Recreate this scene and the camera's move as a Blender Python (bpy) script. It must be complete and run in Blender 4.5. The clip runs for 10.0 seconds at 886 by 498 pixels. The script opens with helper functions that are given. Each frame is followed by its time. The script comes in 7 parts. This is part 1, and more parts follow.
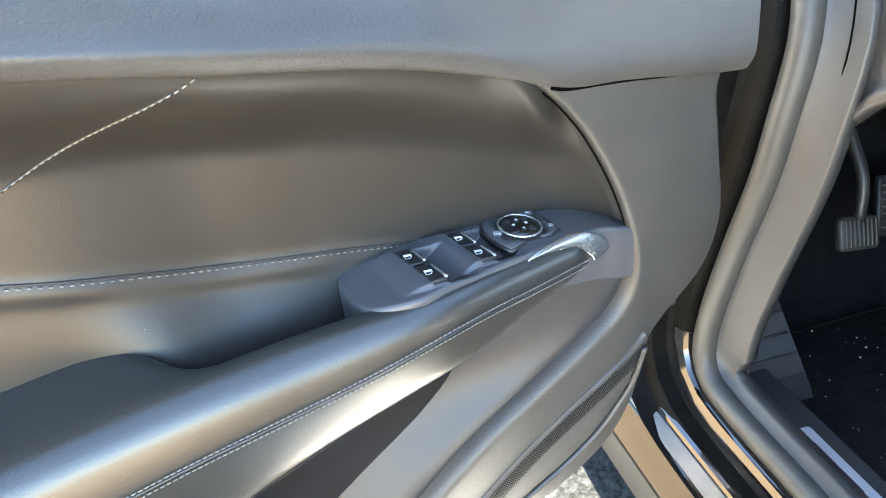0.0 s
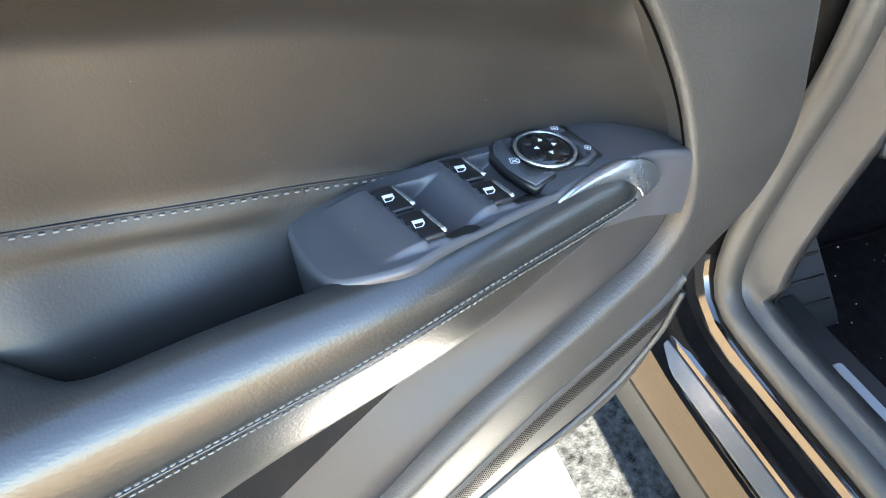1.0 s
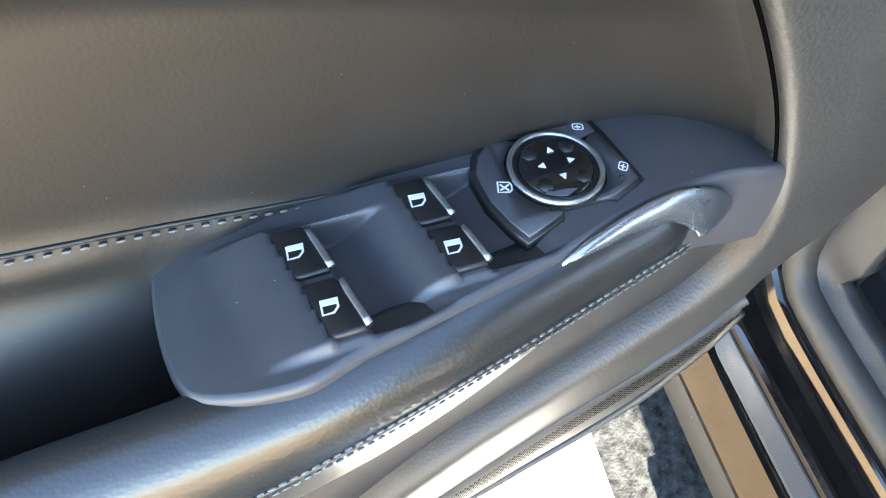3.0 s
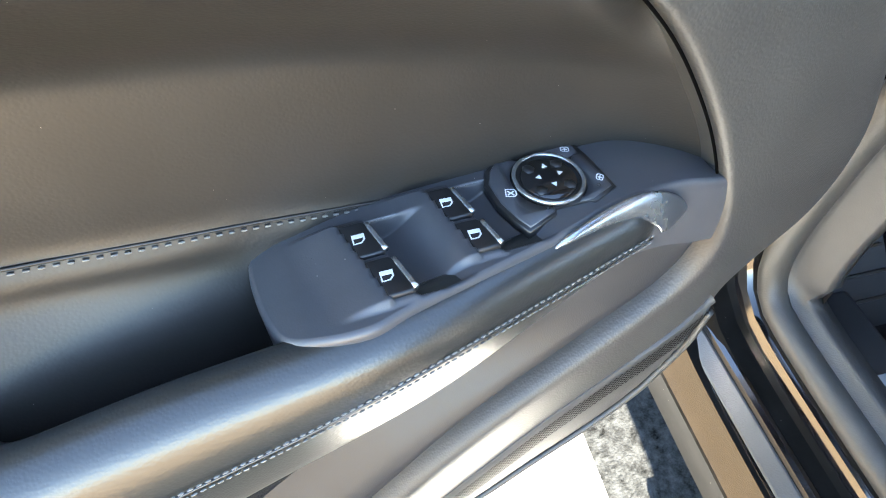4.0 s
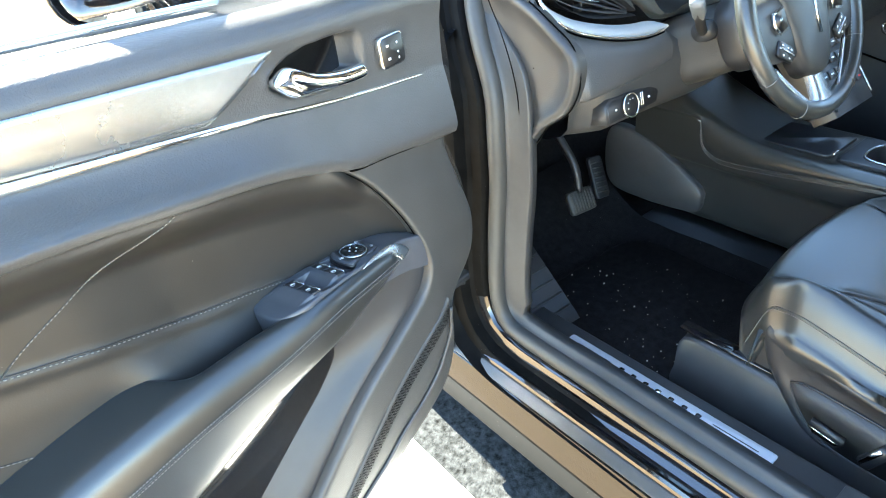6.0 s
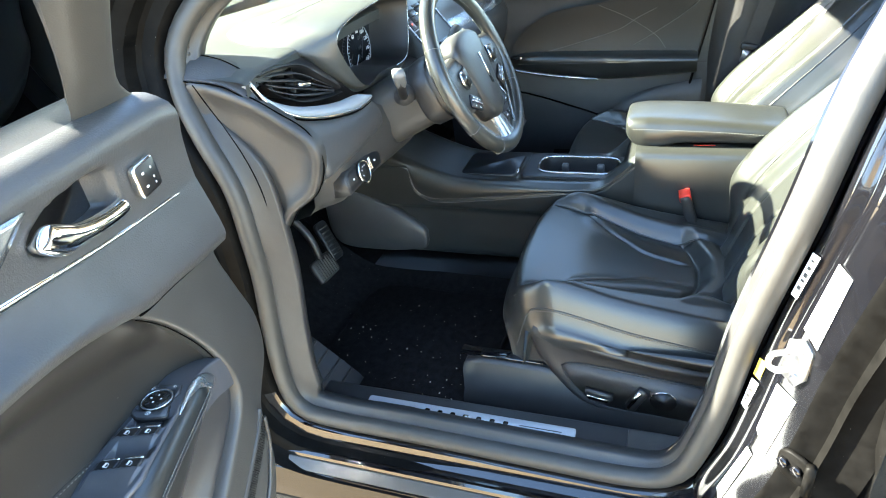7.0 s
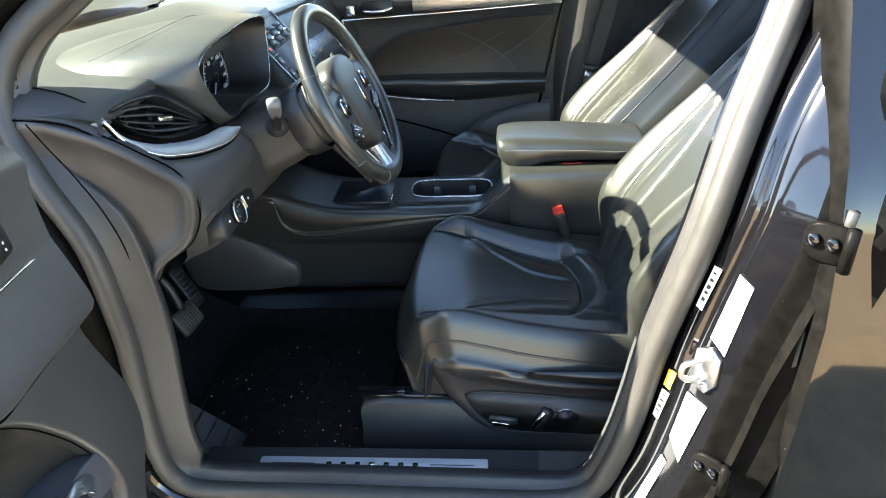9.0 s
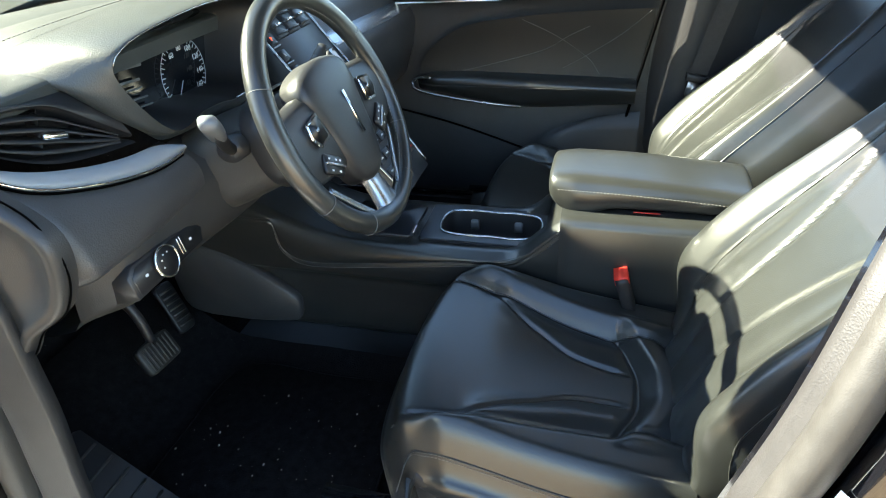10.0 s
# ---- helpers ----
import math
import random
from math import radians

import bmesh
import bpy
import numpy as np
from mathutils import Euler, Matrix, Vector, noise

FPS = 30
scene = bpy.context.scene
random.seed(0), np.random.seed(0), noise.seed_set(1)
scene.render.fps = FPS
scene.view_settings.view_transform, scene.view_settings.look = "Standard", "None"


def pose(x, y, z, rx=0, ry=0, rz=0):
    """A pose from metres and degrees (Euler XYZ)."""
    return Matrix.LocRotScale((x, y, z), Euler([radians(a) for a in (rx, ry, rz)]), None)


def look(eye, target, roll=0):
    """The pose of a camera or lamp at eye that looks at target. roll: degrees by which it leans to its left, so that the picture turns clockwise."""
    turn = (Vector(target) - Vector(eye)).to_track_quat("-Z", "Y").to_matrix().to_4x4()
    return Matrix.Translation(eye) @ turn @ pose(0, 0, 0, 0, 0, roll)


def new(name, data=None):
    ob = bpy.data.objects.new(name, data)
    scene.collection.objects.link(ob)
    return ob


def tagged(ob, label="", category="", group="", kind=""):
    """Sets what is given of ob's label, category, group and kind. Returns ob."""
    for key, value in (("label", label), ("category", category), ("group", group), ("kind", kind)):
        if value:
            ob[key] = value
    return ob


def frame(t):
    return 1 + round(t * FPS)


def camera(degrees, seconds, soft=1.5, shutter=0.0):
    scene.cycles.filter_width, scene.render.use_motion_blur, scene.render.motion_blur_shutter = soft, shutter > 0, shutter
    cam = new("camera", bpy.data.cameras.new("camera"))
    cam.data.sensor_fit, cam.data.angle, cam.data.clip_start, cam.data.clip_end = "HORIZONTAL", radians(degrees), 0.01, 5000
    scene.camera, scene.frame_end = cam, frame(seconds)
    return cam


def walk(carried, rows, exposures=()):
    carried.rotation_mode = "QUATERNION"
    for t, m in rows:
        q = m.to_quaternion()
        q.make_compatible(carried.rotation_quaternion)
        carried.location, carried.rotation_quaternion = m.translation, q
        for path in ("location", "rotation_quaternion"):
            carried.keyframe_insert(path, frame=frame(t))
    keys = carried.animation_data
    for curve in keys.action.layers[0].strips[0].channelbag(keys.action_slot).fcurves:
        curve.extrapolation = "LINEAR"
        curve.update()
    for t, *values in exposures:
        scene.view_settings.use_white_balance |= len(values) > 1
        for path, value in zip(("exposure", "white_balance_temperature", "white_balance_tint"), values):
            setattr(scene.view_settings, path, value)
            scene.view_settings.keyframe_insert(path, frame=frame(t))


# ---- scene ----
cam = camera(69.5, 10.0, 1.0)
PATH = [
    (0, (-0.549, -0.45, 1.213), (-0.053, 1.129, 0.09), -1.4),
    (0.5, (-0.543, -0.381, 1.172), (-0.004, 1.063, -0.102), -0.1),
    (1, (-0.511, -0.301, 1.146), (-0.033, 1.045, -0.253), 0.3),
    (1.5, (-0.472, -0.23, 1.125), (-0.079, 1.001, -0.402), 0.5),
    (2, (-0.442, -0.188, 1.113), (-0.116, 0.958, -0.493), 0.9),
    (2.5, (-0.422, -0.166, 1.109), (-0.168, 0.926, -0.547), -0.2),
    (2.7, (-0.418, -0.165, 1.106), (-0.186, 0.931, -0.551), -1.1),
    (4, (-0.449, -0.237, 1.159), (-0.175, 0.99, -0.396), -1.7),
    (4.5, (-0.519, -0.372, 1.222), (-0.121, 1.057, -0.12), -1.4),
    (5, (-0.579, -0.488, 1.302), (-0.091, 1.041, 0.109), -1.2),
    (5.5, (-0.64, -0.613, 1.359), (-0.016, 0.934, 0.255), -4.8),
    (5.8, (-0.673, -0.713, 1.395), (0.139, 0.765, 0.32), -6.3),
    (6, (-0.699, -0.748, 1.404), (0.28, 0.632, 0.337), -6.6),
    (6.2, (-0.705, -0.752, 1.413), (0.428, 0.5, 0.342), -6.7),
    (7.3, (-0.807, -0.565, 1.483), (0.851, -0.085, 0.472), -7.9),
    (7.5, (-0.81, -0.537, 1.491), (0.867, -0.145, 0.473), -7.9),
    (8, (-0.81, -0.507, 1.492), (0.892, -0.231, 0.479), -6.6),
    (8.5, (-0.795, -0.495, 1.484), (0.918, -0.297, 0.471), -4.9),
    (9, (-0.735, -0.505, 1.467), (0.98, -0.325, 0.454), -3.9),
    (9.5, (-0.534, -0.579, 1.426), (1.164, -0.301, 0.406), -3.4),
    (10, (-0.33, -0.603, 1.41), (1.308, -0.137, 0.361), -3.2),
]
EXPOSURES = [(0.0, 4.95, 6950, 9), (2.5, 4.8, 6950, 11), (4.5, 4.95, 6900, 9), (5.0, 5.2, 6600, 7), (5.5, 5.0, 6300, 3), (6.2, 4.8, 6500, 4), (7.5, 4.45, 6500, 4), (8.5, 3.95, 6550, 6), (9.0, 3.75, 6650, 8), (9.5, 3.85, 6850, 9), (10.0, 3.7, 6550, 5)]
walk(cam, [(t, look(eye, target, roll)) for t, eye, target, roll in PATH], EXPOSURES)

# ---------------------------------------------------------------- light
world = bpy.data.worlds.new("sky")
world.use_nodes = True
scene.world = world
wn = world.node_tree
sky = wn.nodes.new("ShaderNodeTexSky")
sky.sky_type = 'NISHITA'
sky.sun_disc = False
sky.dust_density, sky.ozone_density = 0.2, 1.5
SUN_ELEV, SUN_AZ = 34.5, 0.0          # degrees; azimuth from +Y towards +X
sky.sun_elevation = radians(SUN_ELEV)
sky.sun_rotation = radians(SUN_AZ)
wn.links.new(sky.outputs[0], wn.nodes["Background"].inputs[0])
wn.nodes["Background"].inputs[1].default_value = 0.08
sun = new("sun", bpy.data.lights.new("sun", 'SUN'))
sun.data.energy, sun.data.angle, sun.data.color = 4.4, radians(0.53), (1.0, 0.93, 0.80)
_d = Vector((math.sin(radians(SUN_AZ)) * math.cos(radians(SUN_ELEV)), math.cos(radians(SUN_AZ)) * math.cos(radians(SUN_ELEV)), math.sin(radians(SUN_ELEV))))
sun.matrix_world = look(_d * 50, (0, 0, 0))


# ---------------------------------------------------------------- materials
def mat(name, base, rough=0.5, metal=0.0, grain=0.0, size=0.001, kind='voronoi', vary=0.0, vsize=0.05, coat=0.0, spec=0.5, rvary=0.0, tint=None, dust=0.0):
    m = bpy.data.materials.new(name)
    m.use_nodes = True
    t = m.node_tree
    b = t.nodes["Principled BSDF"]
    b.inputs["Base Color"].default_value = (*base, 1)
    b.inputs["Roughness"].default_value = rough
    b.inputs["Metallic"].default_value = metal
    b.inputs["Specular IOR Level"].default_value = spec
    b.inputs["Coat Weight"].default_value = coat
    co = t.nodes.new("ShaderNodeTexCoord")
    if vary or rvary:
        n = t.nodes.new("ShaderNodeTexNoise")
        n.inputs["Scale"].default_value = 1 / vsize
        n.inputs["Detail"].default_value = 6
        n.inputs["Roughness"].default_value = 0.65
        t.links.new(co.outputs["Object"], n.inputs["Vector"])
        if vary:
            r = t.nodes.new("ShaderNodeValToRGB")
            lo = [max(0, c * (1 - vary)) for c in base]
            hi = [min(1, c * (1 + vary)) for c in (tint or base)]
            r.color_ramp.elements[0].position, r.color_ramp.elements[1].position = 0.3, 0.7
            r.color_ramp.elements[0].color, r.color_ramp.elements[1].color = (*lo, 1), (*hi, 1)
            t.links.new(n.outputs["Fac"], r.inputs["Fac"])
            last = r.outputs["Color"]
            if dust:
                s = t.nodes.new("ShaderNodeTexVoronoi")
                s.inputs["Scale"].default_value = 260
                s.inputs["Randomness"].default_value = 1
                t.links.new(co.outputs["Object"], s.inputs["Vector"])
                lt = t.nodes.new("ShaderNodeMath")
                lt.operation = 'LESS_THAN'
                lt.inputs[1].default_value = dust
                t.links.new(s.outputs["Distance"], lt.inputs[0])
                gate = t.nodes.new("ShaderNodeMath")
                gate.operation = 'GREATER_THAN'
                gate.inputs[1].default_value = 0.94
                sp = t.nodes.new("ShaderNodeSeparateColor")
                t.links.new(s.outputs["Color"], sp.inputs[0])
                t.links.new(sp.outputs[0], gate.inputs[0])
                mu = t.nodes.new("ShaderNodeMath")
                mu.operation = 'MULTIPLY'
                t.links.new(lt.outputs[0], mu.inputs[0])
                t.links.new(gate.outputs[0], mu.inputs[1])
                mx = t.nodes.new("ShaderNodeMix")
                mx.data_type = 'RGBA'
                mx.inputs[7].default_value = (0.42, 0.40, 0.37, 1)
                t.links.new(mu.outputs[0], mx.inputs[0])
                t.links.new(last, mx.inputs[6])
                last = mx.outputs[2]
            t.links.new(last, b.inputs["Base Color"])
        if rvary:
            mr = t.nodes.new("ShaderNodeMapRange")
            mr.inputs["To Min"].default_value = max(0.02, rough - rvary)
            mr.inputs["To Max"].default_value = min(1, rough + rvary)
            t.links.new(n.outputs["Fac"], mr.inputs["Value"])
            t.links.new(mr.outputs[0], b.inputs["Roughness"])
    if grain:
        if kind == 'voronoi':
            g = t.nodes.new("ShaderNodeTexVoronoi")
            g.feature = 'SMOOTH_F1'
            g.inputs["Scale"].default_value = 1 / size
            out = g.outputs["Distance"]
        else:
            g = t.nodes.new("ShaderNodeTexNoise")
            g.inputs["Scale"].default_value = 1 / size
            g.inputs["Detail"].default_value = 4
            out = g.outputs["Fac"]
        t.links.new(co.outputs["Object"], g.inputs["Vector"])
        bp = t.nodes.new("ShaderNodeBump")
        bp.inputs["Strength"].default_value = grain
        bp.inputs["Distance"].default_value = size * 0.5
        t.links.new(out, bp.inputs["Height"])
        t.links.new(bp.outputs[0], b.inputs["Normal"])
    return m


def glass_mat(name, tint=(0.92, 0.95, 0.94), rough=0.0):
    m = bpy.data.materials.new(name)
    m.use_nodes = True
    t = m.node_tree
    t.nodes.remove(t.nodes["Principled BSDF"])
    tr = t.nodes.new("ShaderNodeBsdfTransparent")
    tr.inputs[0].default_value = (*tint, 1)
    gl = t.nodes.new("ShaderNodeBsdfGlossy")
    gl.inputs["Roughness"].default_value = rough
    fr = t.nodes.new("ShaderNodeFresnel")
    fr.inputs[0].default_value = 1.5
    mx = t.nodes.new("ShaderNodeMixShader")
    t.links.new(fr.outputs[0], mx.inputs[0])
    t.links.new(tr.outputs[0], mx.inputs[1])
    t.links.new(gl.outputs[0], mx.inputs[2])
    t.links.new(mx.outputs[0], t.nodes["Material Output"].inputs[0])
    return m


LEATHER = mat("black_leather", (0.022, 0.023, 0.022), 0.295, grain=0.14, size=0.0016, vary=0.12, vsize=0.08, rvary=0.02, spec=0.7)
LEATHER_DOOR = mat("door_leather", (0.019, 0.0175, 0.0155), 0.42, grain=0.10, size=0.0016, vary=0.15, vsize=0.1, rvary=0.07, dust=0.05)
TRIM_DARK = mat("dark_trim_plastic", (0.031, 0.030, 0.029), 0.46, grain=0.25, size=0.0018, vary=0.15, vsize=0.05, rvary=0.06)
# near-black without shine: the shade inside holes and gaps, put into the colour
SHADE_BLACK = mat("shade_black", (0.002, 0.002, 0.002), 0.9, spec=0.0)
POCKET = mat("pocket_plastic", (0.020, 0.021, 0.024), 0.46, grain=0.15, size=0.001, vary=0.15, vsize=0.06, rvary=0.06)
VINYL = mat("soft_vinyl", (0.046, 0.046, 0.047), 0.42, grain=0.40, size=0.0026, kind='noise', vary=0.14, vsize=0.1, rvary=0.06)
PLASTIC = mat("grey_trim_plastic", (0.040, 0.039, 0.037), 0.46, grain=0.28, size=0.0018, vary=0.14, vsize=0.06, rvary=0.06)
DARK_PLASTIC = mat("dark_plastic", (0.020, 0.020, 0.021), 0.42, grain=0.15, size=0.001, vary=0.15, vsize=0.05, rvary=0.05)
SWITCH_PLASTIC = mat("switch_panel_plastic", (0.056, 0.058, 0.065), 0.36, grain=0.10, size=0.0009, vary=0.10, vsize=0.03, rvary=0.06, dust=0.06)
BUTTON = mat("button_black", (0.012, 0.012, 0.013), 0.35, vary=0.15, vsize=0.01)
GLOSS_BLACK = mat("piano_black", (0.006, 0.006, 0.007), 0.08, vary=0.2, vsize=0.02, coat=0.3)
PAINT = mat("black_car_paint", (0.004, 0.004, 0.005), 0.08, coat=0.6, vary=0.2, vsize=0.1, rvary=0.03)
JAMB = mat("dull_black_jamb", (0.0045, 0.0043, 0.004), 0.40, vary=0.5, vsize=0.03, rvary=0.12, dust=0.07, spec=0.03)
CLADDING = mat("rocker_cladding", (0.003, 0.003, 0.0035), 0.10, vary=0.15, vsize=0.1, rvary=0.03, spec=0.40)
DASH_VINYL = mat("dash_vinyl", (0.042, 0.046, 0.045), 0.42, grain=0.4, size=0.0024, kind='noise', vary=0.12, vsize=0.1, rvary=0.05)
PALE_PLASTIC = mat("pale_grey_plastic", (0.11, 0.115, 0.12), 0.35, vary=0.06, vsize=0.02)
RUBBER = mat("seal_rubber", (0.036, 0.0345, 0.031), 0.50, grain=0.25, size=0.002, kind='noise', vary=0.15, vsize=0.03, rvary=0.08)
SATIN = mat("satin_silver", (0.40, 0.42, 0.44), 0.27, metal=0.9, vary=0.03, vsize=0.2, rvary=0.02)
SOFT_SILVER = mat("soft_silver_paint", (0.30, 0.32, 0.34), 0.38, metal=0.35, vary=0.04, vsize=0.05, rvary=0.03)
BRUSHED = mat("brushed_aluminium", (0.50, 0.53, 0.57), 0.42, metal=0.35, grain=0.06, size=0.0006, kind='noise', vary=0.05, vsize=0.02, rvary=0.06)
CHROME = mat("chrome", (0.85, 0.85, 0.84), 0.06, metal=1.0, vary=0.03, vsize=0.02)
CARPET = mat("black_carpet", (0.010, 0.009, 0.009), 0.95, grain=0.9, size=0.003, kind='noise', vary=0.5, vsize=0.02, spec=0.1, dust=0.09)
THREAD = mat("grey_thread", (0.17, 0.165, 0.155), 0.7, grain=0.3, size=0.0008, vary=0.1, vsize=0.01)
DARK_THREAD = mat("dark_thread", (0.12, 0.12, 0.115), 0.7, vary=0.1, vsize=0.01)
WHITE_INK = mat("white_ink", (0.78, 0.78, 0.78), 0.5)
PAPER = mat("white_label", (0.80, 0.80, 0.78), 0.45, vary=0.04, vsize=0.02)
INK = mat("black_ink", (0.02, 0.02, 0.02), 0.5)
YELLOW = mat("yellow_label", (0.80, 0.55, 0.05), 0.5, vary=0.05, vsize=0.02)
RED = mat("red_button", (0.75, 0.05, 0.03), 0.35, vary=0.1, vsize=0.01)
BELT = mat("belt_webbing", (0.035, 0.035, 0.036), 0.7, grain=0.6, size=0.002, kind='noise', vary=0.15, vsize=0.01)
SCREEN = mat("screen_glass", (0.008, 0.009, 0.011), 0.06, vary=0.2, vsize=0.1)
GALV = mat("bare_steel", (0.55, 0.55, 0.56), 0.35, metal=1.0, vary=0.15, vsize=0.01, rvary=0.1)
GLASS = glass_mat("clear_glass")
WINDSCREEN = glass_mat("green_tinted_glass", (0.87, 0.91, 0.81))
MIRROR = mat("mirror_glass", (0.9, 0.9, 0.9), 0.02, metal=1.0)


# ---------------------------------------------------------------- mesh helpers
def thing(name, at, label, category, group="", kind=""):
    e = new(name)
    e.empty_display_size = 0.05
    e.location = at
    return tagged(e, label, category, group, kind)


def link(name, data, material, parent=None, label=""):
    ob = new(name, data)
    if material:
        data.materials.append(material)
    if parent:
        bpy.context.view_layer.update()
        ob.parent = parent
        ob.matrix_parent_inverse = parent.matrix_world.inverted()
    if label:
        ob["label"] = label
    return ob


def part(name, bm, material, parent, label="", smooth=True, crisp=0):
    bmesh.ops.recalc_face_normals(bm, faces=bm.faces)
    me = bpy.data.meshes.new(name)
    if smooth:
        for f in bm.faces:
            f.smooth = True
    bm.to_mesh(me)
    bm.free()
    if crisp:
        me.set_sharp_from_angle(angle=radians(crisp))
    return link(name, me, material, parent, label)


def soft(ob, width=0.002, seg=2, angle=35):
    b = ob.modifiers.new("bevel", 'BEVEL')
    b.width, b.segments, b.limit_method, b.angle_limit = width, seg, 'ANGLE', radians(angle)
    b.harden_normals = False
    return ob


def solid(ob, t, offset=-1.0):
    s = ob.modifiers.new("solid", 'SOLIDIFY')
    s.thickness, s.offset = t, offset
    return ob


def sub(ob, levels=1):
    s = ob.modifiers.new("sub", 'SUBSURF')
    s.levels = s.render_levels = levels
    return ob


def spline(pts, n, closed=False):
    """Catmull-Rom through points, n samples evenly spaced by length."""
    P = [Vector(p) for p in pts]
    k = len(P)
    out = []
    segs = k if closed else k - 1
    for i in range(segs):
        a = P[(i - 1) % k] if closed or i > 0 else P[0] * 2 - P[1]
        b, c = P[i], P[(i + 1) % k]
        d = P[(i + 2) % k] if closed or i + 2 < k else P[-1] * 2 - P[-2]
        for j in range(16):
            t = j / 16
            out.append(0.5 * ((2 * b) + (c - a) * t + (2 * a - 5 * b + 4 * c - d) * t * t + (3 * b - a - 3 * c + d) * t ** 3))
    out.append(P[0].copy() if closed else P[-1].copy())
    L = [0.0]
    for a, b in zip(out, out[1:]):
        L.append(L[-1] + (b - a).length)
    res, j = [], 0
    m = n if closed else n - 1
    for i in range(n):
        s = L[-1] * i / m
        while j < len(L) - 2 and L[j + 1] < s:
            j += 1
        f = (s - L[j]) / max(1e-9, L[j + 1] - L[j])
        res.append(out[j].lerp(out[j + 1], min(1, max(0, f))))
    return res


def curve1(pts, x):
    """Smooth value through (x, value) pairs."""
    xs = [p[0] for p in pts]
    if x <= xs[0]:
        return pts[0][1]
    if x >= xs[-1]:
        return pts[-1][1]
    for i in range(len(xs) - 1):
        if xs[i] <= x <= xs[i + 1]:
            h = xs[i + 1] - xs[i]
            t = (x - xs[i]) / h
            y0, y1 = pts[i][1], pts[i + 1][1]
            m0 = (y1 - pts[i - 1][1]) / (xs[i + 1] - xs[i - 1]) if i else (y1 - y0) / h
            m1 = (pts[i + 2][1] - y0) / (xs[i + 2] - xs[i]) if i + 2 < len(xs) else (y1 - y0) / h
            return (2 * t ** 3 - 3 * t * t + 1) * y0 + (t ** 3 - 2 * t * t + t) * h * m0 + (-2 * t ** 3 + 3 * t * t) * y1 + (t ** 3 - t * t) * h * m1


def sstep(a, b, x):
    t = min(1, max(0, (x - a) / (b - a)))
    return t * t * (3 - 2 * t)


def rings(rows, closed=False, caps=False):
    """A bmesh skin through rows of equally many points."""
    bm = bmesh.new()
    V = [[bm.verts.new(p) for p in r] for r in rows]
    for a, b in zip(V, V[1:]):
        n = len(a)
        for i in range(n if closed else n - 1):
            j = (i + 1) % n
            try:
                bm.faces.new((a[i], a[j], b[j], b[i]))
            except ValueError:
                pass
    if caps and closed:
        bm.faces.new(V[0][::-1])
        bm.faces.new(V[-1])
    return bm


def sweep(path, section, up=(0, 0, 1), closed=False, caps=True, scale=None):
    """Sweep a 2D closed section (side, up) along a path."""
    P = [Vector(p) for p in path]
    n = len(P)
    rows = []
    U = Vector(up)
    for i, p in enumerate(P):
        if closed:
            d = P[(i + 1) % n] - P[i - 1]
        else:
            d = P[min(i + 1, n - 1)] - P[max(i - 1, 0)]
        d.normalize()
        s = d.cross(U)
        if s.length < 1e-4:
            s = d.cross(Vector((1, 0, 0.1)))
        s.normalize()
        v = s.cross(d)
        k = scale(i / (n - 1)) if scale else 1.0
        rows.append([p + s * (a * k) + v * (b * k) for a, b in section])
    if closed:
        rows.append(rows[0])
        bm = rings(rows, True)
        bmesh.ops.remove_doubles(bm, verts=bm.verts, dist=1e-6)
        return bm
    return rings(rows, True, caps)


def circle(r, n=10, ry=None):
    return [(r * math.cos(2 * math.pi * i / n), (ry or r) * math.sin(2 * math.pi * i / n)) for i in range(n)]


def slab(outline, lo, hi, m=None, inset=0.0, edge=0.0):
    """A closed 2D outline made solid from lo to hi along local z; with a chamfer of the given inset and edge on top."""
    m = m or Matrix()
    rows = [[m @ Vector((x, y, lo)) for x, y in outline]]
    if inset:
        rows.append([m @ Vector((x, y, hi - edge)) for x, y in outline])
        k = len(outline)
        top = []
        for i in range(k):
            a, b, c = (Vector(outline[(i + o) % k]) for o in (-1, 0, 1))
            e, f = (b - a).normalized(), (c - b).normalized()
            nrm = Vector((-(e.y + f.y), e.x + f.x))
            nrm = nrm.normalized() if nrm.length > 1e-6 else Vector((0, 0))
            top.append(b + nrm * inset)
        rows.append([m @ Vector((p.x, p.y, hi)) for p in top])
    else:
        rows.append([m @ Vector((x, y, hi)) for x, y in outline])
    bm = rings(rows, True, True)
    return bm


def rounded(w, h, r, n=4):
    out = []
    for cx, cy, a0 in ((w / 2 - r, h / 2 - r, 0), (-w / 2 + r, h / 2 - r, 90), (-w / 2 + r, -h / 2 + r, 180), (w / 2 - r, -h / 2 + r, 270)):
        for i in range(n + 1):
            a = radians(a0 + 90 * i / n)
            out.append((cx + r * math.cos(a), cy + r * math.sin(a)))
    return out


def box(name, lo, hi, material, parent, bevel=0.003, label=""):
    bm = bmesh.new()
    bmesh.ops.create_cube(bm, size=1)
    for v in bm.verts:
        v.co = Vector([lo[i] + (v.co[i] + 0.5) * (hi[i] - lo[i]) for i in range(3)])
    ob = part(name, bm, material, parent, label, smooth=False)
    if bevel:
        soft(ob, bevel)
    return ob


def basis(origin, xdir, ydir):
    """A matrix with local x along xdir, y near ydir, z their normal."""
    x = Vector(xdir).normalized()
    z = x.cross(Vector(ydir)).normalized()
    y = z.cross(x)
    m = Matrix((x, y, z)).transposed().to_4x4()
    m.translation = origin
    return m


def tube(name, pts, r, material, parent, n=40, seg=8, label="", closed=False, up=(0, 0, 1), ry=None):
    return part(name, sweep(spline(pts, n, closed), circle(r, seg, ry), up, closed), material, parent, label)


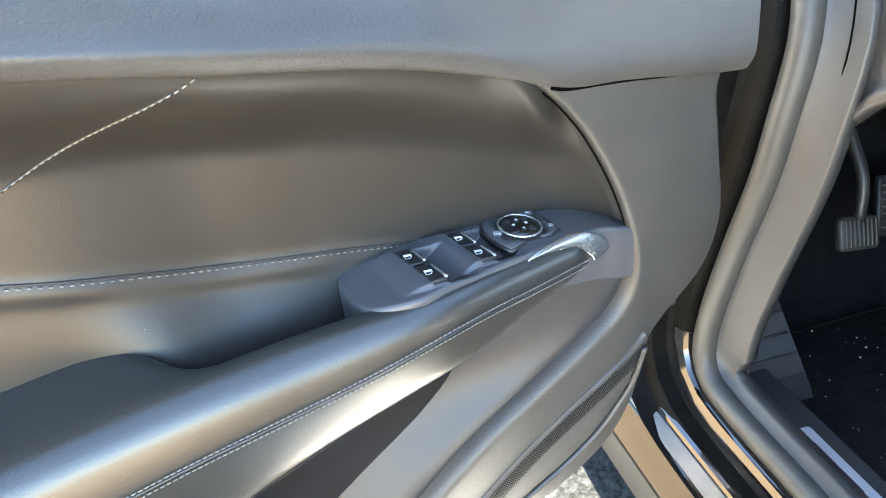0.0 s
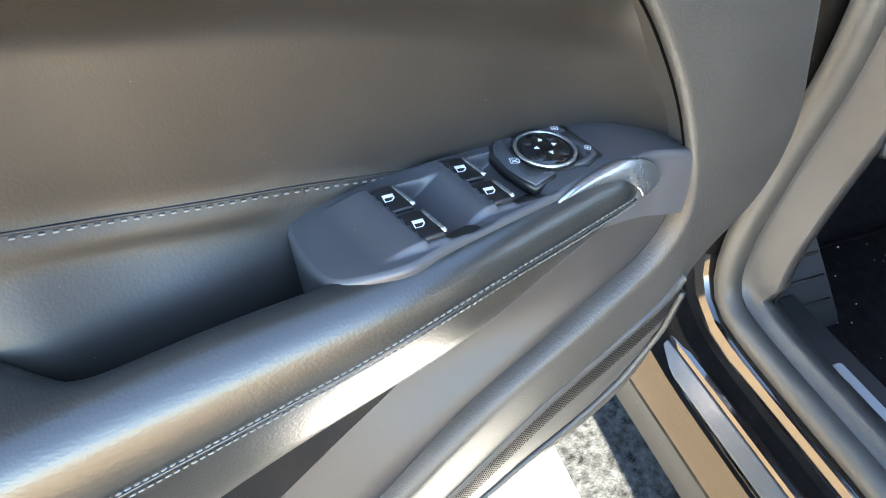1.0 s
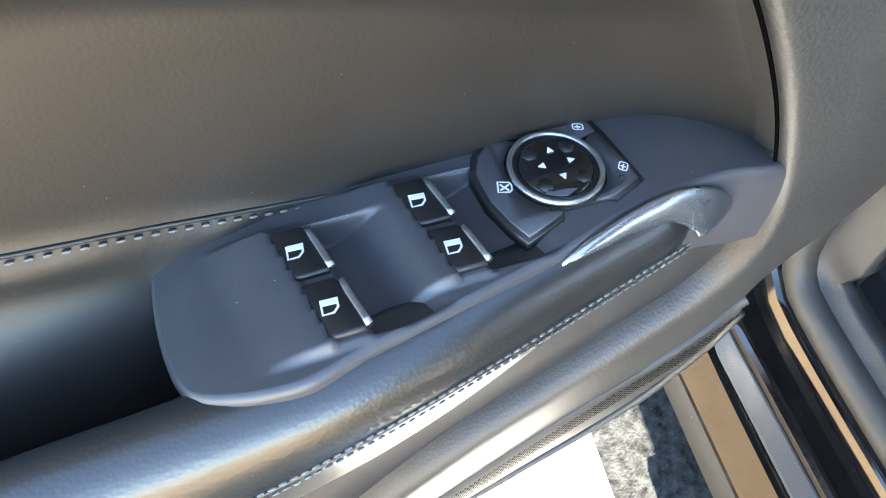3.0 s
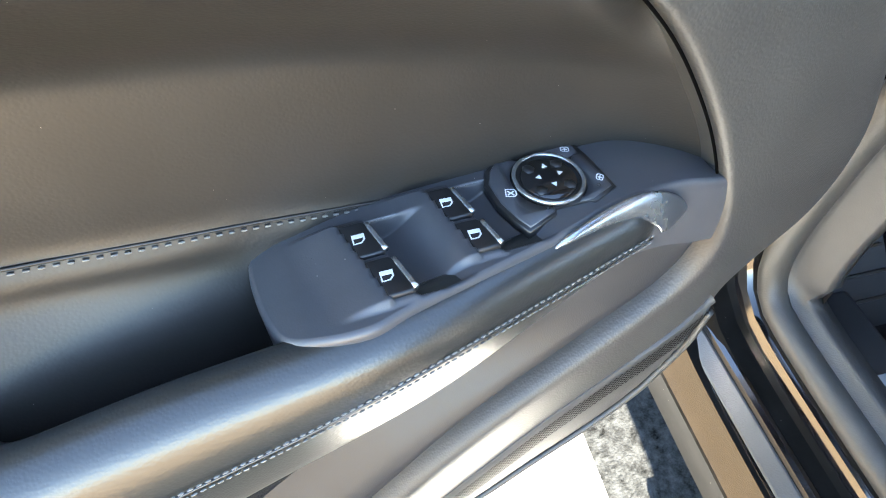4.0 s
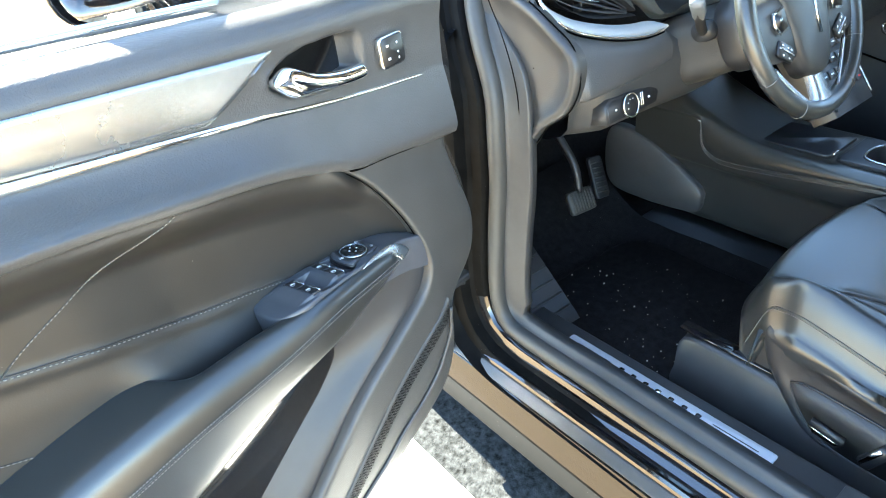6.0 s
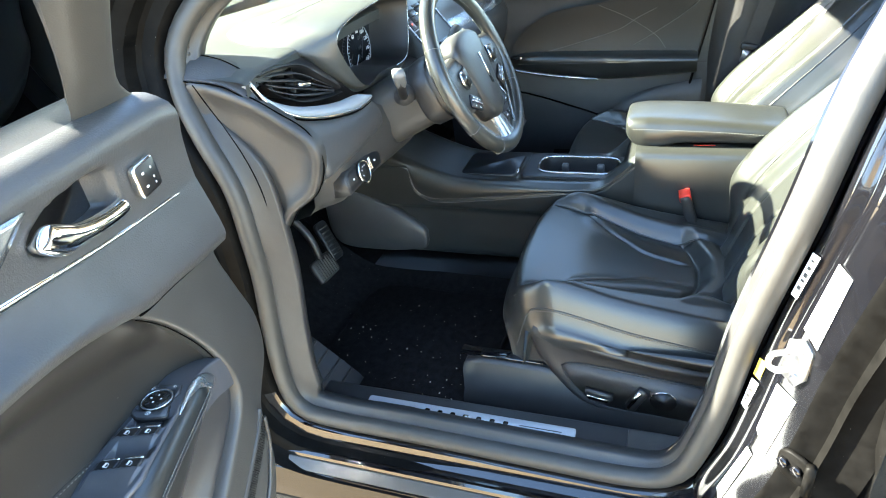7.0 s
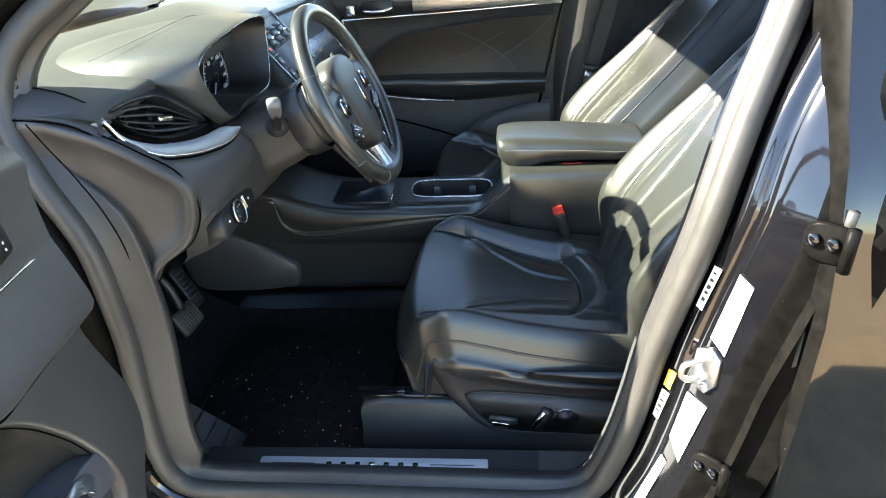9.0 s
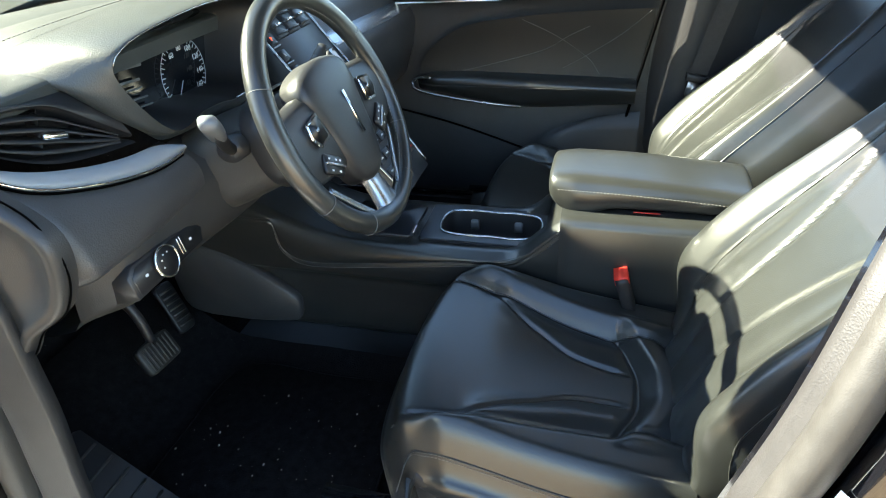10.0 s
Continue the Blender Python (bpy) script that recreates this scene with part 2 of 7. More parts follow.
def stitches(name, pts, material, parent, length=0.0042, gap=0.0022, r=0.0007, lift=(0, 0, 0)):
    """A row of short thread stitches along a line, as one part."""
    P = spline(pts, 400)
    L = sum((b - a).length for a, b in zip(P, P[1:]))
    k = max(2, int(L / (length + gap)))
    Q = spline(pts, k * 2)
    bm = bmesh.new()
    for i in range(0, len(Q) - 1, 2):
        a, b = Q[i] + Vector(lift), Q[i + 1] + Vector(lift)
        d = (b - a)
        b = a + d * min(1.35, length / max(1e-6, d.length))
        d.normalize()
        s = d.orthogonal().normalized()
        t = d.cross(s)
        quad = [(r, 0), (0, r), (-r, 0), (0, -r)]
        v1 = [bm.verts.new(a + s * x + t * y) for x, y in quad]
        mid = [bm.verts.new((a + b) / 2 + s * x * 1.5 + t * y * 1.5) for x, y in quad]
        v2 = [bm.verts.new(b + s * x + t * y) for x, y in quad]
        for p, q in ((v1, mid), (mid, v2)):
            for j in range(4):
                bm.faces.new((p[j], p[(j + 1) % 4], q[(j + 1) % 4], q[j]))
    return part(name, bm, material, parent)


# ---------------------------------------------------------------- ground
DIRT = mat("dry_dirt", (0.37, 0.265, 0.15), 0.95, grain=0.8, size=0.02, kind='noise', vary=0.22, vsize=0.12)
ASPHALT = mat("asphalt", (0.012, 0.013, 0.013), 0.9, grain=0.9, size=0.008, kind='noise', vary=0.8, vsize=0.018, tint=(0.026, 0.028, 0.029), spec=0.03)


def flat(name, x0, x1, y0, y1, z, material, n=1):
    bm = bmesh.new()
    vs = [bm.verts.new(p) for p in ((x0, y0, z), (x1, y0, z), (x1, y1, z), (x0, y1, z))]
    bm.faces.new(vs)
    return part(name, bm, material, None, smooth=False)


tagged(flat("ground", -300, 300, -300, 300, 0, DIRT), "dry tan gravel lot around the car", "ground", kind="structure")
tagged(flat("pavement", -1.0, 2.8, -0.9, 6.0, 0.004, ASPHALT), "weathered grey asphalt strip under the car", "pavement", kind="structure")
STRIPE = mat("road_paint", (0.66, 0.66, 0.64), 0.7, grain=0.5, size=0.006, kind='noise', vary=0.06, vsize=0.04)
tagged(flat("parking_line", -0.42, -0.10, -0.9, 3.5, 0.008, STRIPE), "white painted parking line on the asphalt", "road marking", kind="structure")

# ---------------------------------------------------------------- car body
SEAL = [(0.30, 0.03, 1.435), (0.24, 0.13, 1.356), (0.20, 0.200, 1.30), (0.168, 0.236, 1.235), (0.142, 0.229, 1.165), (0.12, 0.193, 1.088), (0.11, 0.152, 0.99), (0.10, 0.140, 0.88),
        (0.10, 0.142, 0.795), (0.10, 0.158, 0.66), (0.10, 0.166, 0.53), (0.10, 0.150, 0.455), (0.10, 0.09, 0.425), (0.10, -0.155, 0.42), (0.10, -0.40, 0.415), (0.10, -0.60, 0.415),
        (0.10, -0.675, 0.45), (0.10, -0.712, 0.55), (0.10, -0.735, 0.66), (0.10, -0.757, 0.80), (0.10, -0.800, 0.99), (0.135, -0.843, 1.157), (0.20, -0.90, 1.28), (0.28, -0.955, 1.42),
        (0.35, -0.96, 1.55), (0.40, -0.85, 1.63), (0.42, -0.5, 1.65), (0.39, -0.18, 1.58)]
LOOP = spline(SEAL, 150, True)
CEN = Vector((0.15, -0.33, 0.95))


def outward(i):
    n = len(LOOP)
    d = LOOP[(i + 1) % n] - LOOP[i - 1]
    w = Vector((0, d.z, -d.y))
    w.normalize()
    if w.dot(Vector((0, LOOP[i].y - CEN.y, LOOP[i].z - CEN.z))) < 0:
        w = -w
    return w


car = thing("car", (0.9, 0.3, 0.0), "black four-door car body with the driver's side open", "car")


def aperture_strip(name, prof, material, parent, label="", crisp=0, span=(0, None)):
    """A strip round the door opening; prof gives (outward, x offset), widths scaled by side."""
    rows = []
    n = len(LOOP)
    for i in range(span[0], (n if span[1] is None else span[1]) + 1):
        p, w = LOOP[i % n], outward(i % n)
        k = 1.0 + 0.35 * max(0, -w.y) - 0.2 * max(0, -w.z)
        rows.append([p + w * (a * k) + Vector((x, 0, 0)) for a, x in prof])
    return part(name, rings(rows), material, parent, label, crisp=crisp)


FRONT_END = next(i for i, p in enumerate(LOOP) if p.z < 0.50)
FRAME = [(-0.02, 0.03), (0.0, 0.004), (0.014, 0.0), (0.020, -0.006), (0.024, -0.022), (0.030, -0.030), (0.052, -0.036)]
aperture_strip("door_frame", FRAME[:4], PAINT, car, "glossy black painted door opening", 24)
aperture_strip("sill_face", FRAME[3:], PAINT, car, "glossy black painted sill", 24, (FRONT_END, None))
aperture_strip("hinge_pillar", FRAME[3:], JAMB, car, "dull black hinge pillar", 24, (0, FRONT_END))
aperture_strip("door_jamb", [(0.0515, -0.0358), (0.058, -0.044), (0.062, -0.07), (0.072, -0.076), (0.088, -0.080), (0.094, -0.090), (0.098, -0.115)], JAMB, car, "dull black outer edge of the door opening", 24)
# rubber seal round the opening with its inner trim lip
weather = thing("door_seal", (0.10, -0.2, 0.42), "grey rubber weatherstrip round the driver's door opening", "door seal")
sec = []
for i in range(14):
    a = 2 * math.pi * i / 14
    sec.append((0.0195 * math.cos(a) * (1 + 0.15 * math.cos(a)), 0.019 * math.sin(a)))
rows, rows2 = [], []
for i in range(len(LOOP) + 1):
    p, w = LOOP[i % len(LOOP)], outward(i % len(LOOP))
    rows.append([p + w * (a - 0.004) + Vector((b - 0.012, 0, 0)) for a, b in sec])
    front = sstep(0.3, 0.9, w.y) * (1 - sstep(1.0, 1.12, p.z))
    k = 0.022 + 0.008 * sstep(-0.3, 0.1, w.y) + 0.034 * front
    rows2.append([p + w * a + Vector((b, 0, 0)) for a, b in ((-0.008, -0.006), (-0.014, -0.004), (-0.018, 0.001), (-0.020, 0.008), (-k, 0.010 + 0.004 * front), (-k - 0.003, 0.016), (-k + 0.002, 0.04), (-0.01, 0.04))])
part("seal_bulb", rings(rows, True), RUBBER, weather)
part("trim_lip", rings(rows2, True), TRIM_DARK, weather, "dark grey plastic lip inside the seal")

# rocker: painted step and cladding
prof = [(0.085, 0.385), (0.070, 0.378), (0.050, 0.372), (0.036, 0.371), (0.033, 0.3735), (0.027, 0.3745), (0.021, 0.371), (0.0185, 0.364), (0.020, 0.350)]
ys = [0.34, 0.30, 0.1, -0.4, -0.9, -1.4, -1.95]
part("rocker_step", rings([[(x, y, z) for x, z in prof] for y in ys]), PAINT, car, crisp=12)
prof = [(0.019, 0.358), (0.018, 0.3635), (0.015, 0.3635), (-0.003, 0.351), (-0.005, 0.348)]
part("sill_strip", rings([[(x, y, z) for x, z in prof] for y in ys]), PLASTIC, car, "dull grey plastic strip along the sill", crisp=20)
prof = [(0.0, 0.346), (-0.0055, 0.3465), (-0.0075, 0.344), (-0.0335, 0.289)]
part("rocker_cladding", rings([[(x, y, z) for x, z in prof] for y in ys]), CLADDING, car, "glossy dark rocker cladding with faceted sides", crisp=8)
prof = [(-0.0335, 0.2888), (-0.036, 0.285), (-0.034, 0.254), (-0.031, 0.249), (-0.028, 0.205), (-0.02, 0.19), (0.1, 0.19)]
part("rocker_lip", rings([[(x, y, z) for x, z in prof] for y in ys]), JAMB, car, "dull black lower lip of the rocker", crisp=20)

# fender, hood, cowl, windscreen
rows = []
for y in (0.24, 0.30, 0.6, 1.0, 1.4, 1.8, 2.05):
    f = sstep(0.3, 2.1, y)
    top = 1.10 - 0.16 * f
    rows.append([(0.16 + 0.05 * f, y, top + 0.015), (0.09 + 0.05 * f, y, top), (0.04 + 0.06 * f, y, top - 0.03), (0.0 + 0.07 * f, y, top - 0.12), (-0.03 + 0.08 * f, y, 0.80), (-0.035 + 0.08 * f, y, 0.66), (-0.01 + 0.08 * f, y, 0.45), (0.0 + 0.08 * f, y, 0.22)])
part("front_fender", rings(rows), PAINT, car)
rows = []
for y in (0.72, 0.9, 1.3, 1.7, 2.0, 2.15):
    f = sstep(0.7, 2.2, y)
    rows.append([(0.9 + s * (0.74 - 0.08 * f), y, 1.13 - 0.20 * f * f + 0.03 * (1 - s * s)) for s in (-1, -0.9, -0.6, -0.2, 0.2, 0.6, 0.9, 1)])
part("hood", rings(rows), PAINT, car)
box("cowl", (0.2, 0.70, 1.02), (1.6, 0.80, 1.12), DARK_PLASTIC, car)
rows = []
for j in range(9):
    f = j / 8
    rows.append([(0.9 + s * (0.68 - 0.10 * f), 0.74 - 0.80 * f - 0.10 * s * s * (1 - 0.3 * f), 1.14 + 0.41 * f + 0.02 * math.sin(math.pi * f)) for s in (-1, -0.7, -0.35, 0, 0.35, 0.7, 1)])
part("windscreen", rings(rows), WINDSCREEN, car, "faintly green windscreen glass")
# roof, pillars of the far side, back
# roof, rails and back are out of view, added to shape the cabin's sunlight
rows = []
for y in (-0.10, -0.2, -0.4, -1.0, -1.6, -2.1, -2.35):
    dz = 0.08 - 0.04 * sstep(-0.3, -0.1, y) - 0.08 * sstep(-1.6, -2.4, y)
    rows.append([(0.9 + s * 0.58, y, 1.60 + dz + 0.03 * (1 - s * s)) for s in (-1, -0.6, 0, 0.6, 1)])
solid(part("roof", rings(rows), PAINT, car), 0.05)
for sx in (-1, 1):
    # unseen left rail set outward so that sun reaches the driver's outer bolster
    ox = 0.05 if sx < 0 else 0.0
    rail = [(0.9 + sx * 0.68, 0.72, 1.14), (0.9 + sx * (0.63 + ox), 0.32, 1.36), (0.9 + sx * (0.58 + ox), 0.0, 1.56), (0.9 + sx * 0.55, -0.4, 1.67), (0.9 + sx * 0.55, -1.2, 1.66), (0.9 + sx * 0.60, -2.2, 1.45)]
    part("roof_rail", sweep(spline(rail, 40), rounded(0.07, 0.06, 0.02, 2)), PAINT, car)
part("b_pillar", sweep(spline([(1.70, -0.80, 0.5), (1.66, -0.86, 1.1), (1.50, -0.97, 1.56)], 14), rounded(0.06, 0.14, 0.02, 2), up=(0, 1, 0)), PLASTIC, car)
for sx in (0.03, 1.77):
    box("rear_side", (sx - 0.03, -2.35, 0.3), (sx + 0.03, -1.95, 1.2), PAINT, car)
box("back_panel", (0.1, -2.4, 0.3), (1.7, -2.35, 1.2), PAINT, car)
box("right_flank", (1.74, 0.25, 0.2), (1.82, 2.0, 1.05), PAINT, car)
box("floor_pan", (0.10, -2.35, 0.26), (1.70, 0.72, 0.315), DARK_PLASTIC, car)
box("right_sill", (1.60, -2.0, 0.2), (1.78, 0.34, 0.41), PAINT, car)
rows = [[(x, 0.30, 0.31), (x, 0.42, 0.33), (x, 0.58, 0.45), (x, 0.66, 0.62), (x, 0.70, 1.1)] for x in (0.12, 0.5, 0.9, 1.3, 1.7)]
solid(part("firewall", rings(rows), CARPET, car), 0.02, 1)

# road wheels
TYRE = mat("tyre_rubber", (0.02, 0.02, 0.02), 0.8, grain=0.5, size=0.006, kind='noise', vary=0.2, vsize=0.05)
for wx, wy in ((0.13, 1.22), (1.67, 1.22), (0.13, -1.50), (1.67, -1.50)):
    sx = -1 if wx < 0.9 else 1
    prof = [(0.225, -0.10), (0.33, -0.115), (0.352, -0.10), (0.36, -0.06), (0.36, 0.06), (0.352, 0.10), (0.33, 0.115), (0.225, 0.10)]
    ty = part("tyre", rings([[(wx + b, wy + r * math.cos(a), 0.365 + r * math.sin(a)) for r, b in prof] for a in [2 * math.pi * i / 40 for i in range(41)]]), TYRE, car)
    rim_prof = [(0.228, -0.09 * sx), (0.228, 0.085 * sx), (0.215, 0.09 * sx), (0.20, 0.06 * sx), (0.06, 0.045 * sx), (0.05, 0.06 * sx), (0.002, 0.062 * sx)]
    part("rim", rings([[(wx + b, wy + r * math.cos(a), 0.365 + r * math.sin(a)) for r, b in rim_prof] for a in [2 * math.pi * i / 40 for i in range(41)]]), SATIN, ty)

# rear door, closed
rdoor = thing("rear_door", (0.0, -1.4, 0.35), "closed glossy black rear car door", "car door")
def rear_row(y):
    e = sstep(-0.93, -0.905, y)
    return [(x + 0.06 * e, y, z) for x, z in ((0.20, 1.44), (0.10, 1.30), (0.045, 1.18), (0.02, 1.14), (-0.01, 1.05), (-0.035, 0.92), (-0.038, 0.75), (-0.03, 0.6), (-0.032, 0.5), (-0.02, 0.42), (0.0, 0.37))]


part("door_skin", rings([rear_row(y) for y in (-0.928, -0.933, -0.95, -1.2, -1.6, -1.95)]), PAINT, rdoor)
part("door_edge", rings([[(x + a, y, z) for x, _, z in rear_row(-0.94)] for a, y in ((0.09, -0.918), (0.045, -0.916), (0.012, -0.919), (0.0005, -0.9285))]), JAMB, rdoor, "dull black shut edge")

# far side doors: closed, seen from inside
FX = 1.60


def far_door(y0, y1, name, label):
    d = thing(name, (FX, (y0 + y1) / 2, 0.4), label, "car door")
    rows = []
    for k in range(25):
        y = y0 + (y1 - y0) * k / 24
        rows.append([(x, y, z) for x, z in ((1.66, 1.215), (1.60, 1.215), (1.575, 1.195), (1.565, 1.16), (1.562, 1.10), (1.560, 1.08), (1.585, 1.065), (1.592, 1.0), (1.592, 0.9), (1.588, 0.80), (1.575, 0.72), (1.56, 0.60), (1.57, 0.45), (1.60, 0.42), (1.66, 0.42))])
    part("panel", rings(rows), VINYL, d)
    return d


pdoor = far_door(0.24, -0.80, "passenger_door", "closed black passenger door with leather insert and armrest")
far_door(-0.83, -1.9, "rear_passenger_door", "closed dark rear passenger door")


def side_glass(x0, x1, ys, parent):
    rows = [[(x0 + (x1 - x0) * f, y, 1.2 + 0.36 * f) for f in (0, 0.5, 1)] for y in ys]
    g = part("window_pane", rings(rows), GLASS, parent)
    g.visible_shadow = False


side_glass(1.68, 1.50, (0.2, -0.3, -0.8), pdoor)
side_glass(0.06, 0.30, (-0.95, -1.4, -1.95), rdoor)


# ---------------------------------------------------------------- driver's door, standing open
HINGE = Vector((-0.161, 0.025, 0.0))
DU = Vector((-0.987, -0.160, 0.0)).normalized()
DN = Vector((-DU.y, DU.x, 0.0))


def D(u, n, z):
    return HINGE + DU * u + DN * n + Vector((0, 0, z))


def box_mask(x, y, x0, x1, y0, y1, e):
    return sstep(x0 - e, x0 + e, x) * (1 - sstep(x1 - e, x1 + e, x)) * sstep(y0 - e, y0 + e, y) * (1 - sstep(y1 - e, y1 + e, y))


door = thing("driver_door", D(0.45, 0.0, 0.33), "driver's door standing wide open with black leather trim panel", "car door")
ZS = [(-0.05, 1.116), (0.01, 1.121), (0.143, 1.131), (0.337, 1.154), (0.50, 1.169), (0.617, 1.181), (1.05, 1.215)]
ZB = [(-0.05, 1.016), (0.0, 1.020), (0.05, 1.026), (0.10, 1.032), (0.15, 1.036), (0.20, 1.051), (0.25, 1.067), (0.30, 1.080), (0.35, 1.090), (0.40, 1.098), (0.50, 1.115), (0.62, 1.128), (1.05, 1.16)]
LIP = [(-0.05, 0.020), (0.15, 0.024), (0.22, 0.027), (0.30, 0.035), (0.40, 0.048), (0.50, 0.058), (0.65, 0.066), (1.05, 0.075)]
ZT = [(-0.05, 1.250), (0.0, 1.258), (0.2, 1.262), (1.05, 1.285)]


def pad_n(u, z):
    """How far the upper pad stands out at a place between belt and lower edge."""
    zb, zs, zt, lp = curve1(ZB, u), curve1(ZS, u), curve1(ZT, u), curve1(LIP, u)
    return curve1([(zb, lp), (zb + 0.014, lp + 0.005), (zb * 0.5 + zs * 0.5, 0.012 + lp * 0.35), (zs - 0.012, 0.010), (zs + 0.01, 0.005), ((zt + zs) / 2, 0.006), (zt - 0.035, 0.012)], z)


# shell: painted outer skin and hinge edge
SHELL = [(-0.10, 1.02), (-0.075, 0.98), (-0.10, 0.92), (-0.115, 0.84), (-0.10, 0.75), (-0.055, 0.66), (-0.03, 0.56), (0.0, 0.485), (0.09, 0.415), (0.19, 0.355), (0.33, 0.315), (0.60, 0.295), (1.04, 0.32), (1.09, 0.6), (1.10, 1.0), (1.07, 1.24), (0.0, 1.235), (-0.07, 1.225), (-0.10, 1.14)]
sh = spline([(a, 0, b) for a, b in SHELL], 90, True)
part("shell", rings([[D(p.x, n, p.z) for p in sh] for n in (-0.03, -0.045, -0.14)], True, True), PAINT, door, "black painted door shell")
# upper pad, with the handle recess pressed into it
rows = []
for k in range(151):
    u = -0.052 + 1.10 * k / 150
    zb, zs, zt = curve1(ZB, u), curve1(ZS, u), curve1(ZT, u)
    row = [D(u, -0.09, zt - 0.025), D(u, -0.06, zt - 0.004), D(u, -0.045, zt), D(u, -0.028, zt - 0.001), D(u, -0.012, zt - 0.007), D(u, 0.003, zt - 0.016), D(u, 0.010, zt - 0.026)]
    for j in range(44):
        z = zt - 0.035 - (zt - 0.035 - zb) * j / 43
        n = pad_n(u, z)
        zc = curve1([(0.105, 1.184), (0.255, 1.181)], u)
        hh = curve1([(0.10, 0.020), (0.125, 0.027), (0.205, 0.025), (0.255, 0.004)], u)
        n -= 0.038 * sstep(0.105, 0.117, u) * (1 - sstep(0.230, 0.253, u)) * (1 - sstep(hh - 0.004, hh + 0.004, abs(z - zc)))
        row.append(D(u, n, z))
    lp = curve1(LIP, u)
    row += [D(u, lp - 0.005, zb - 0.003), D(u, lp - 0.05, zb - 0.004)]
    rows.append(row)
part("upper_pad", rings(rows), VINYL, door, "dark grey soft upper pad with a grained finish")
# silver applique and bright strip
rows = []
for k in range(70):
    f = k / 69
    row = []
    for j in range(9):
        g = j / 8
        z1 = 1.219 + 0.036 * 0.8 * f
        u0 = 0.241 + (0.341 - 0.241) * g
        u = u0 + (1.02 - u0) * f
        z = (1.221 + 0.052 * (u - 0.241)) * (1 - g) + (curve1(ZS, u) + 0.0085) * g
        row.append(D(u, pad_n(u, z) + 0.003 + 0.006 * math.sin(math.pi * g) ** 0.7, z))
    rows.append(row)
solid(part("silver_panel", rings(rows), SATIN, door, "satin silver inlay reflecting the sky"), 0.003)
rows = []
for k in range(90):
    u = -0.002 + 1.03 * k / 89
    z = curve1(ZS, u)
    h = 0.0035 + 0.0075 * sstep(0.0, 0.8, u)
    if k == 0:
        h *= 0.4
    rows.append([D(u, n, z + b) for n, b in ((-0.006, -h), (0.003, -h), (0.008, -h * 0.5), (0.009, 0), (0.008, h * 0.5), (0.003, h), (-0.006, h))])
part("bright_strip", rings(rows), CHROME, door, "thin bright metal strip")
# door handle
rows = []
for k in range(41):
    f = k / 40
    u = 0.252 - 0.145 * f
    zc = curve1([(0.107, 1.1595), (0.135, 1.160), (0.175, 1.165), (0.215, 1.174), (0.230, 1.179), (0.252, 1.182)], u)
    h = curve1([(0.107, 0.0085), (0.112, 0.0105), (0.155, 0.0110), (0.195, 0.0135), (0.220, 0.0205), (0.233, 0.0185), (0.247, 0.008), (0.252, 0.003)], u)
    nb = 0.014 + 0.006 * math.sin(math.pi * f)
    rows.append([D(u, n, zc + b) for n, b in ((nb - 0.012, -h * 0.9), (nb - 0.003, -h), (nb + 0.004, -h * 0.7), (nb + 0.006, -h * 0.1), (nb + 0.003, h * 0.5), (nb - 0.002, h * 0.95), (nb - 0.008, h), (nb - 0.014, h * 0.6))])
handle = sub(part("door_handle", rings(rows, True, True), CHROME, door, "polished chrome inner door handle"))


def DM(u, n, z, tilt=0):
    """A local frame on the door face: x to the front edge, y up, z out."""
    return basis(D(u, n, z), -DU + Vector((0, 0, math.tan(radians(tilt)))), (0, 0, 1))


lk = part("lock_switch", slab(rounded(0.046, 0.044, 0.007), -0.002, 0.006, DM(0.056, 0.010, 1.172, 4), 0.002, 0.002), CHROME, door, "chrome framed door lock switch")
part("switch_face", slab(rounded(0.0425, 0.0405, 0.006), 0, 0.0068, DM(0.056, 0.010, 1.172, 4), 0.001, 0.001), BUTTON, lk)
for a, b, w in ((-0.009, 0.009, 0.012), (0.009, 0.009, 0.006), (-0.009, -0.009, 0.012), (0.009, -0.004, 0.006), (0.009, -0.012, 0.006)):
    part("mark", slab(rounded(w * 0.42, 0.0032, 0.001), 0.0067, 0.0071, DM(0.056, 0.010, 1.172, 4) @ Matrix.Translation((a, b, 0))), WHITE_INK, lk)

# leather insert, recessed behind the pad
ZA = [(0.03, 0.850), (0.09, 0.858), (0.20, 0.872), (0.32, 0.868), (0.36, 0.82), (0.42, 0.79), (0.47, 0.81), (0.50, 0.865), (0.53, 0.885), (0.60, 0.875), (0.70, 0.83), (0.80, 0.80), (1.05, 0.75)]
FRONT = [(0.850, 0.040), (0.87, 0.046), (0.887, 0.055), (0.935, 0.080), (0.965, 0.100), (0.993, 0.121), (1.015, 0.138), (1.036, 0.152), (1.05, 0.164), (1.065, 0.18)]
SEAM_A = [(0.23, 0.893), (0.262, 0.900), (0.30, 0.908), (0.341, 0.916), (0.40, 0.926), (0.45, 0.937), (0.50, 0.953), (0.554, 0.969), (0.624, 0.988), (0.69, 1.005), (1.03, 1.07)]
SEAM_B = [(0.80, 0.885), (0.713, 0.940), (0.665, 0.969), (0.628, 0.989), (0.593, 1.009), (0.534, 1.037), (0.477, 1.069), (0.425, 1.097)]
SEAM_C = [(0.632, 0.881), (0.681, 0.902), (0.721, 0.921), (0.80, 0.95), (0.9, 0.98), (1.03, 1.01)]


